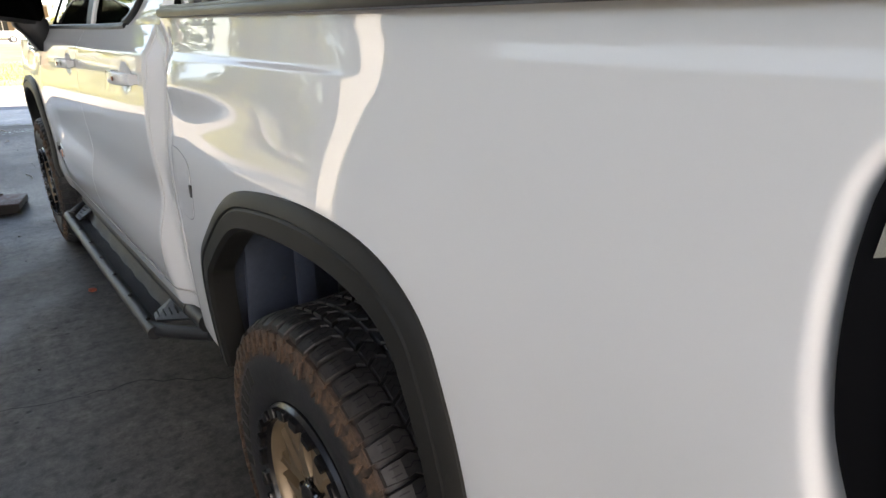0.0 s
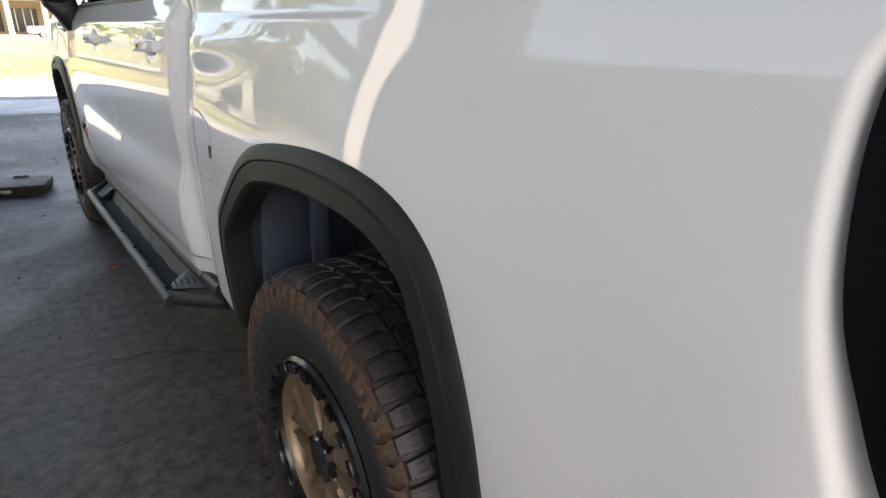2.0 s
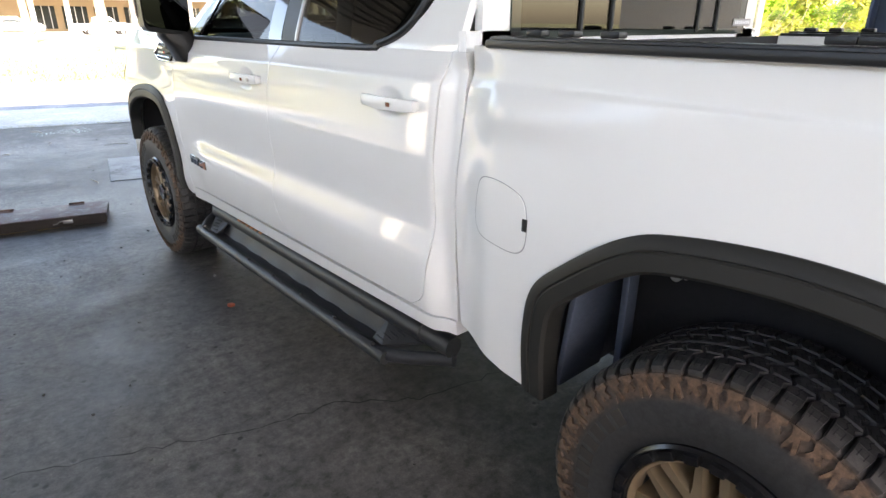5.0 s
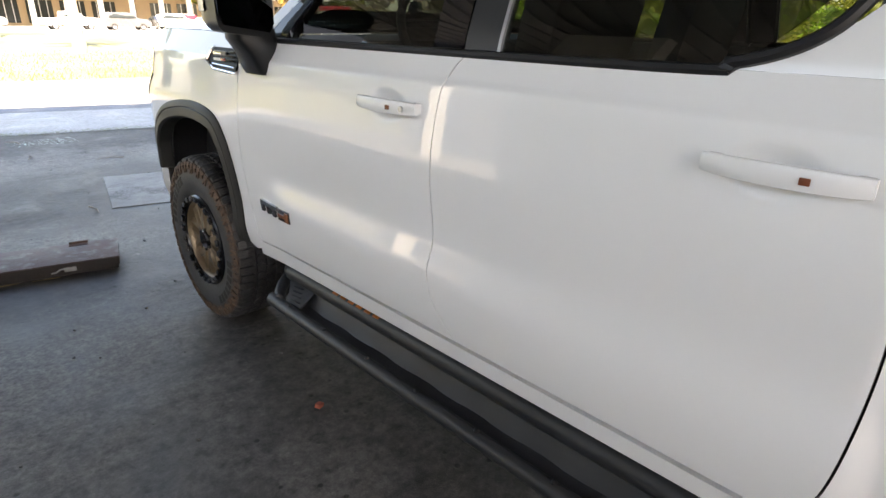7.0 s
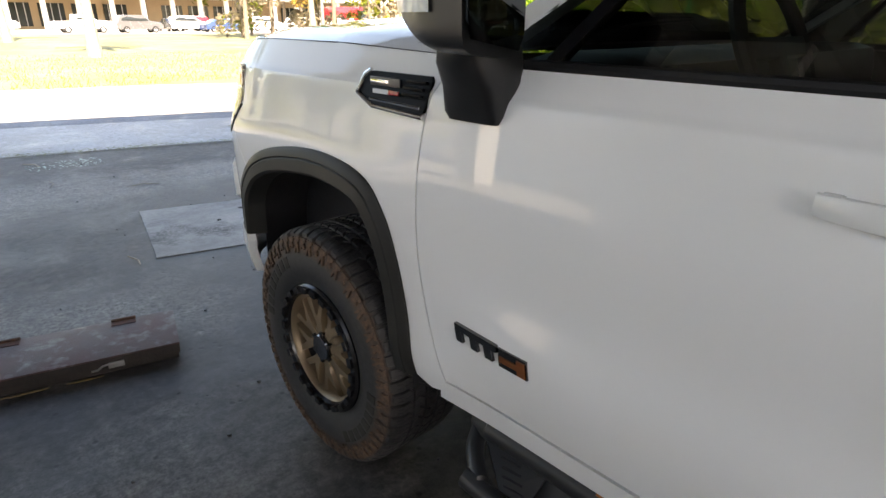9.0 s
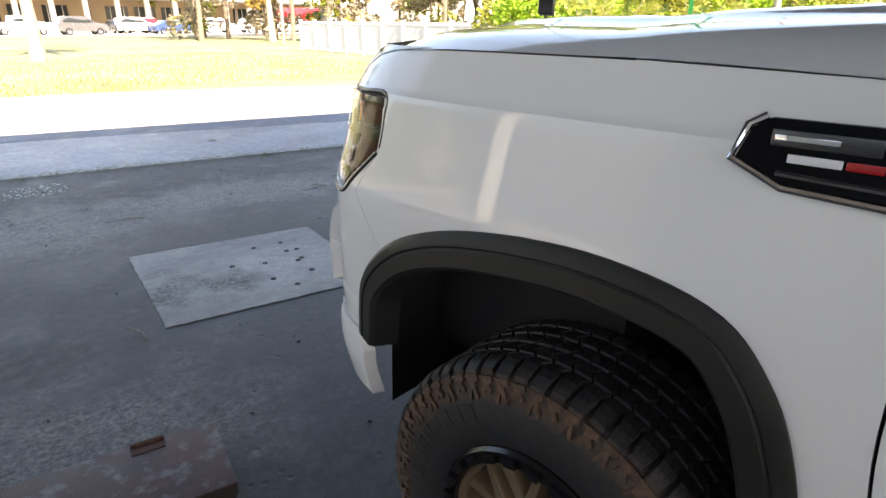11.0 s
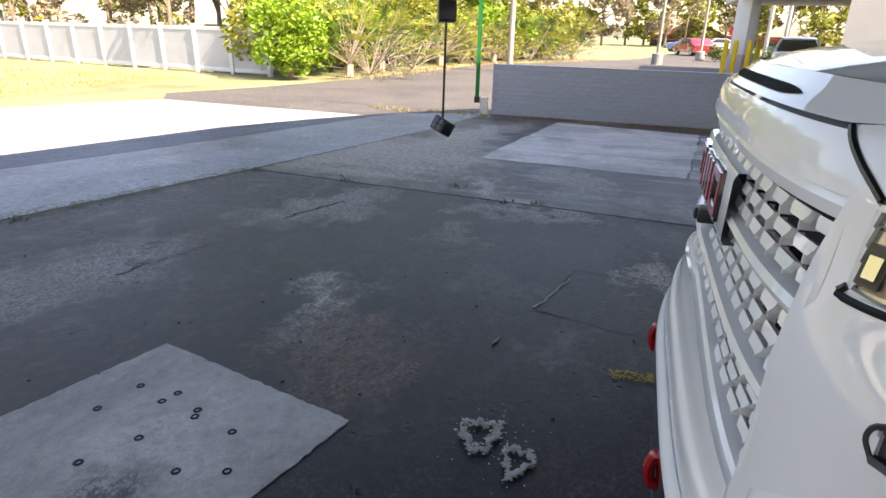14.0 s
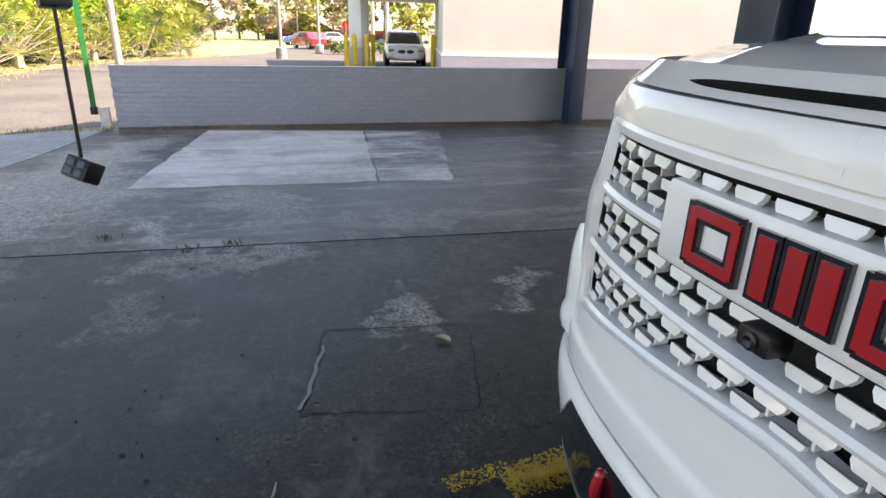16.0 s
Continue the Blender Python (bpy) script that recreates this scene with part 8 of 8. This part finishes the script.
def rounded_car(x, y, yaw, paint_, label):
    """Sport utility car with crowned panels, sloping screen, twin oval grille and round-cornered lamps."""
    t = thing("car", (x, y, 0), label, "car", "parked cars")
    r = Matrix.Translation((x, y, 0)) @ Euler((0, 0, radians(yaw))).to_matrix().to_4x4()

    def ring(st, n=20):
        px, hw, z0, z1, e = st
        out = []
        for k in range(n):
            a = 2 * math.pi * k / n
            ca, sa = math.cos(a), math.sin(a)
            out.append(r @ Vector((px, hw * math.copysign(abs(ca) ** e, ca), (z0 + z1) / 2 + (z1 - z0) / 2 * math.copysign(abs(sa) ** e, sa))))
        return out

    def loft(stations):
        g = Geo()
        rows = [ring(st) for st in stations]
        g.grid([row + row[:1] for row in rows])
        for row, flip in ((rows[0], True), (rows[-1], False)):
            k = len(g.v)
            g.v += [tuple(p) for p in row]
            ids = tuple(range(k, k + len(row)))
            g.f.append(ids[::-1] if flip else ids)
        return g

    def oval(cx, cy, cz, rx, ry, rz):
        g = Geo()
        g.grid([[r @ Vector((cx + rx * math.sin(u) * math.cos(v), cy + ry * math.sin(u) * math.sin(v), cz + rz * math.cos(u))) for v in [2 * math.pi * j / 12 for j in range(13)]] for u in [math.pi * (i + 0.05) / 8.1 for i in range(9)]])
        return g

    part("body", loft([(-2.38, 0.70, 0.45, 0.95, 0.5), (-2.30, 0.90, 0.32, 1.02, 0.40), (-1.4, 0.965, 0.24, 1.06, 0.34), (0.2, 0.97, 0.24, 1.06, 0.34), (1.0, 0.965, 0.24, 1.05, 0.36), (1.7, 0.95, 0.25, 0.99, 0.40), (2.15, 0.88, 0.26, 0.90, 0.45), (2.34, 0.74, 0.30, 0.78, 0.55), (2.40, 0.55, 0.36, 0.68, 0.6)]), paint_, t, "", 50)
    part("cabin_glass", loft([(-2.20, 0.62, 0.9, 1.10, 0.6), (-1.75, 0.74, 0.9, 1.46, 0.5), (-1.0, 0.76, 0.9, 1.55, 0.5), (0.10, 0.76, 0.9, 1.54, 0.5), (0.55, 0.78, 0.9, 1.35, 0.5), (1.15, 0.80, 0.9, 1.04, 0.6)]), SHOPWIN, t, "dark tinted glass", 50)
    part("roof", loft([(-2.0, 0.55, 1.40, 1.47, 0.7), (-1.6, 0.68, 1.46, 1.58, 0.6), (-0.8, 0.72, 1.47, 1.62, 0.6), (0.0, 0.70, 1.47, 1.60, 0.6), (0.28, 0.64, 1.47, 1.54, 0.7)]), paint_, t, "", 50)
    for sg in (-1, 1):
        part("pillar", Geo().tube([r @ Vector((0.15, sg * 0.70, 1.52)), r @ Vector((0.62, sg * 0.79, 1.28)), r @ Vector((1.15, sg * 0.85, 1.02))], [0.05, 0.05, 0.06], 8), paint_, t)
        part("mirror", oval(0.72, sg * 1.08, 1.10, 0.10, 0.14, 0.09), paint_, t)
        part("front_grille", oval(2.385, sg * 0.20, 0.67, 0.07, 0.185, 0.085), BLACK, t, "black oval grille")
        part("headlight", oval(2.24, sg * 0.66, 0.72, 0.16, 0.20, 0.07), CHROME, t)
        part("fog_lamp", oval(2.28, sg * 0.66, 0.42, 0.06, 0.12, 0.05), BLACK, t)
        for wx in (-1.45, 1.45):
            c = r @ Vector((wx, sg * 0.86, 0.36))
            turn_w = Euler((0, 0, radians(yaw))).to_matrix()
            tyre = part("wheel", Geo().turn([(-0.11, 0.22), (-0.12, 0.34), (-0.09, 0.36), (0.09, 0.36), (0.12, 0.34), (0.11, 0.22)], 20, "y").mapped(lambda p: c + turn_w @ p), BLACK, t)
            part("rim", Geo().turn([(-0.115, 0.22), (-0.10, 0.20), (-0.10, 0.0)], 14, "y").mapped(lambda p: c + turn_w @ Vector((p.x, p.y * -sg, p.z))), ZINC, tyre)
    part("lower_grille", Geo().box(r @ Vector((2.33, 0.0, 0.45)), (0.10, 0.80, 0.10), Euler((0, 0, radians(yaw))).to_matrix(), 0.03), BLACK, t)
    return t


rounded_car(31.3, 0.25, 170, CP["white"], "white sport utility car with black oval grille at the drive-through")

# low shops with a red fascia beyond the street
far_shops = thing("shop_building", (112, -8, 0), "low shop with a red fascia under the trees", "building")
part("wall", Geo().box((113, -7, 0.52), (6, 26, 1.04)), SHOPWIN, far_shops)
part("fascia", Geo().box((111.8, -7, 1.42), (4, 26.6, 0.72), None, 0.05), CP["red"], far_shops)
part("roof", Geo().prism([Vector((110, 4.5, 1.8)), Vector((110, -5.5, 1.8)), Vector((110, -0.5, 4.4))], (7, 0, 0)), M("peach_roof", (0.60, 0.33, 0.24), 0.8, vary=0.1), far_shops)
box_truck = thing("box_truck", (53, 84, 0), "red box trailer with its rear door open", "truck")
part("box", Geo().box((53, 84, 1.9), (5.5, 2.5, 2.6), None, 0.05), CP["red"], box_truck)
part("opening", Geo().box((56.0, 82.72, 1.75), (2.4, 0.04, 2.0)), SHOPWIN, box_truck)
part("wheel", Geo().turn([(-0.12, 0.2), (-0.12, 0.42), (0.12, 0.42), (0.12, 0.2)], 16, "y").mapped(lambda p: p + Vector((51.5, 82.8, 0.42))), BLACK, box_truck)

# bank with drive-through beyond the low wall
bank = thing("bank_building", (22, -6, 0), "white stuccoed bank with a drive-through canopy", "building")
bank_plan = [Vector((20.5, 1.42, 0)), Vector((33.7, -2.05, 0)), Vector((31.2, -11.6, 0)), Vector((18.0, -8.1, 0))]
part("wall", Geo().prism([p + Vector((0, 0, 0.8)) for p in bank_plan], (0, 0, 4.0)), BEIGE, bank)
mid_b = sum(bank_plan, Vector()) / 4
part("plinth", Geo().prism([mid_b + (p - mid_b) * 1.006 for p in bank_plan], (0, 0, 0.8)), LILAC, bank)
part("sill_band", Geo().prism([mid_b + (p - mid_b) * 1.009 + Vector((0, 0, 0.8)) for p in bank_plan], (0, 0, 0.06)), WHITEWALL, bank)
part("canopy", Geo().box((30.1, 0.6, 3.45), (7.2, 5.4, 0.9), None, 0.04), BEIGE, bank)
turn_c = Euler((0, 0, radians(47.8))).to_matrix()
part("canopy_column", Geo().box((28.42, 2.92, 1.93), (0.65, 0.65, 2.14), turn_c, 0.02), WHITEWALL, bank)
part("column_base", Geo().box((28.42, 2.92, 0.43), (0.70, 0.70, 0.86), turn_c, 0.015), LILAC, bank)
for bx, by in ((27.6, 3.62), (27.6, 3.26), (27.6, 2.74), (29.0, 2.20), (28.0, -0.36), (29.2, -0.86)):
    solo("bollard", Geo().tube([(bx, by, 0), (bx, by, 1.36), (bx, by, 1.42)], [0.10, 0.10, 0.05], 12), YELLOW, "yellow safety bollard at the drive-through", "bollard", "bollards")
sign = thing("stop_sign", (40, 1.9, 0), "red octagonal stop sign", "sign")
part("post", Geo().tube([(40, 1.9, 0), (40, 1.9, 2.1)], 0.04, 6), ZINC, sign)
part("plate", Geo().turn([(0.0, 0.28), (0.02, 0.28), (0.02, 0.0)], 8).mapped(lambda p: p + Vector((39.95, 1.9, 1.85))), CP["red"], sign)
for k in range(6):
    bush(44 + 0.6 * k, 2.3 - 1.25 * k, 0.9, 1.1, LEAF_DARK, "clipped dark green hedge", 600 + k, 300, 0.12, 6)
far_house = thing("house", (34.0, 30.0, -1.1), "grey house with a green roof edge beyond the fence", "house")
hx_, hy_ = Vector((0.61, -0.79, 0)), Vector((0.79, 0.61, 0))
HB = Vector((30.6, 31.4, -1.1))
part("wall", Geo().prism([HB, HB + hx_ * 9.5, HB + hx_ * 9.5 + hy_ * 7, HB + hy_ * 7], (0, 0, 2.75)), M("weathered_siding", (0.30, 0.28, 0.25), 0.9, vary=0.15), far_house)
e0, e1 = HB - hx_ * 0.5 - hy_ * 0.5, HB + hx_ * 10.0 - hy_ * 0.5
part("roof", Geo().prism([e0 + Vector((0, 0, 2.85)), e1 + Vector((0, 0, 2.85)), e1 + hy_ * 4 + Vector((0, 0, 4.9)), e0 + hy_ * 4 + Vector((0, 0, 4.9))], (0, 0, 0.14)), M("roof_grey", (0.36, 0.35, 0.33), 0.9, vary=0.15), far_house)
part("eave", Geo().prism([e0 + Vector((0, 0, 2.66)), e1 + Vector((0, 0, 2.66)), e1 - hy_ * 0.12 + Vector((0, 0, 2.66)), e0 - hy_ * 0.12 + Vector((0, 0, 2.66))], (0, 0, 0.24)), M("green_trim", (0.26, 0.42, 0.30), 0.7), far_house)

# ---- bricks of the low wall ----
brick_len = 0.2
nb = int(WL / brick_len)
bk = Geo().box((0, 0, 0), (0.1986, 0.10, CH - 0.009), None, 0.003)
brick_mesh = bk.mesh("brick", BRICKMAT, 30)
rest = Geo()
rotw = Euler((0, 0, ang_w)).to_matrix()
count = 0
for i in range(nb):
    for j in range(NC):
        d = (i + 0.5 + (0.5 if j % 2 else 0.0)) * brick_len
        if d > WL - 0.1:
            continue
        p = WA + wd * d + wn_ * 0.05 + Vector((0, 0, CH * (j + 0.5)))
        p -= wn_ * (0.0018 * math.sin(i * 12.9 + j * 78.2))
        if count < 300 and d < 5.2:
            m_ = Matrix.Translation(p) @ rotw.to_4x4()
            o = part("brick", brick_mesh, None, wall_low, at=Matrix())
            o.matrix_basis = m_
            count += 1
        else:
            k0 = len(rest.v)
            rest.v += [tuple(p + rotw @ Vector(v)) for v in ((-0.0993, -0.05, -CH / 2 + 0.004), (0.0993, -0.05, -CH / 2 + 0.004), (0.0993, -0.05, CH / 2 - 0.004), (-0.0993, -0.05, CH / 2 - 0.004), (-0.0993, 0.05, -CH / 2 + 0.004), (0.0993, 0.05, -CH / 2 + 0.004), (0.0993, 0.05, CH / 2 - 0.004), (-0.0993, 0.05, CH / 2 - 0.004))]
            rest.f += [tuple(k0 + q for q in f) for f in ((0, 1, 2, 3), (4, 7, 6, 5), (0, 3, 7, 4), (1, 5, 6, 2), (3, 2, 6, 7), (0, 4, 5, 1))]
tagged(part("brick_course", rest, BRICKMAT, wall_low, "", 0), kind="stuff")
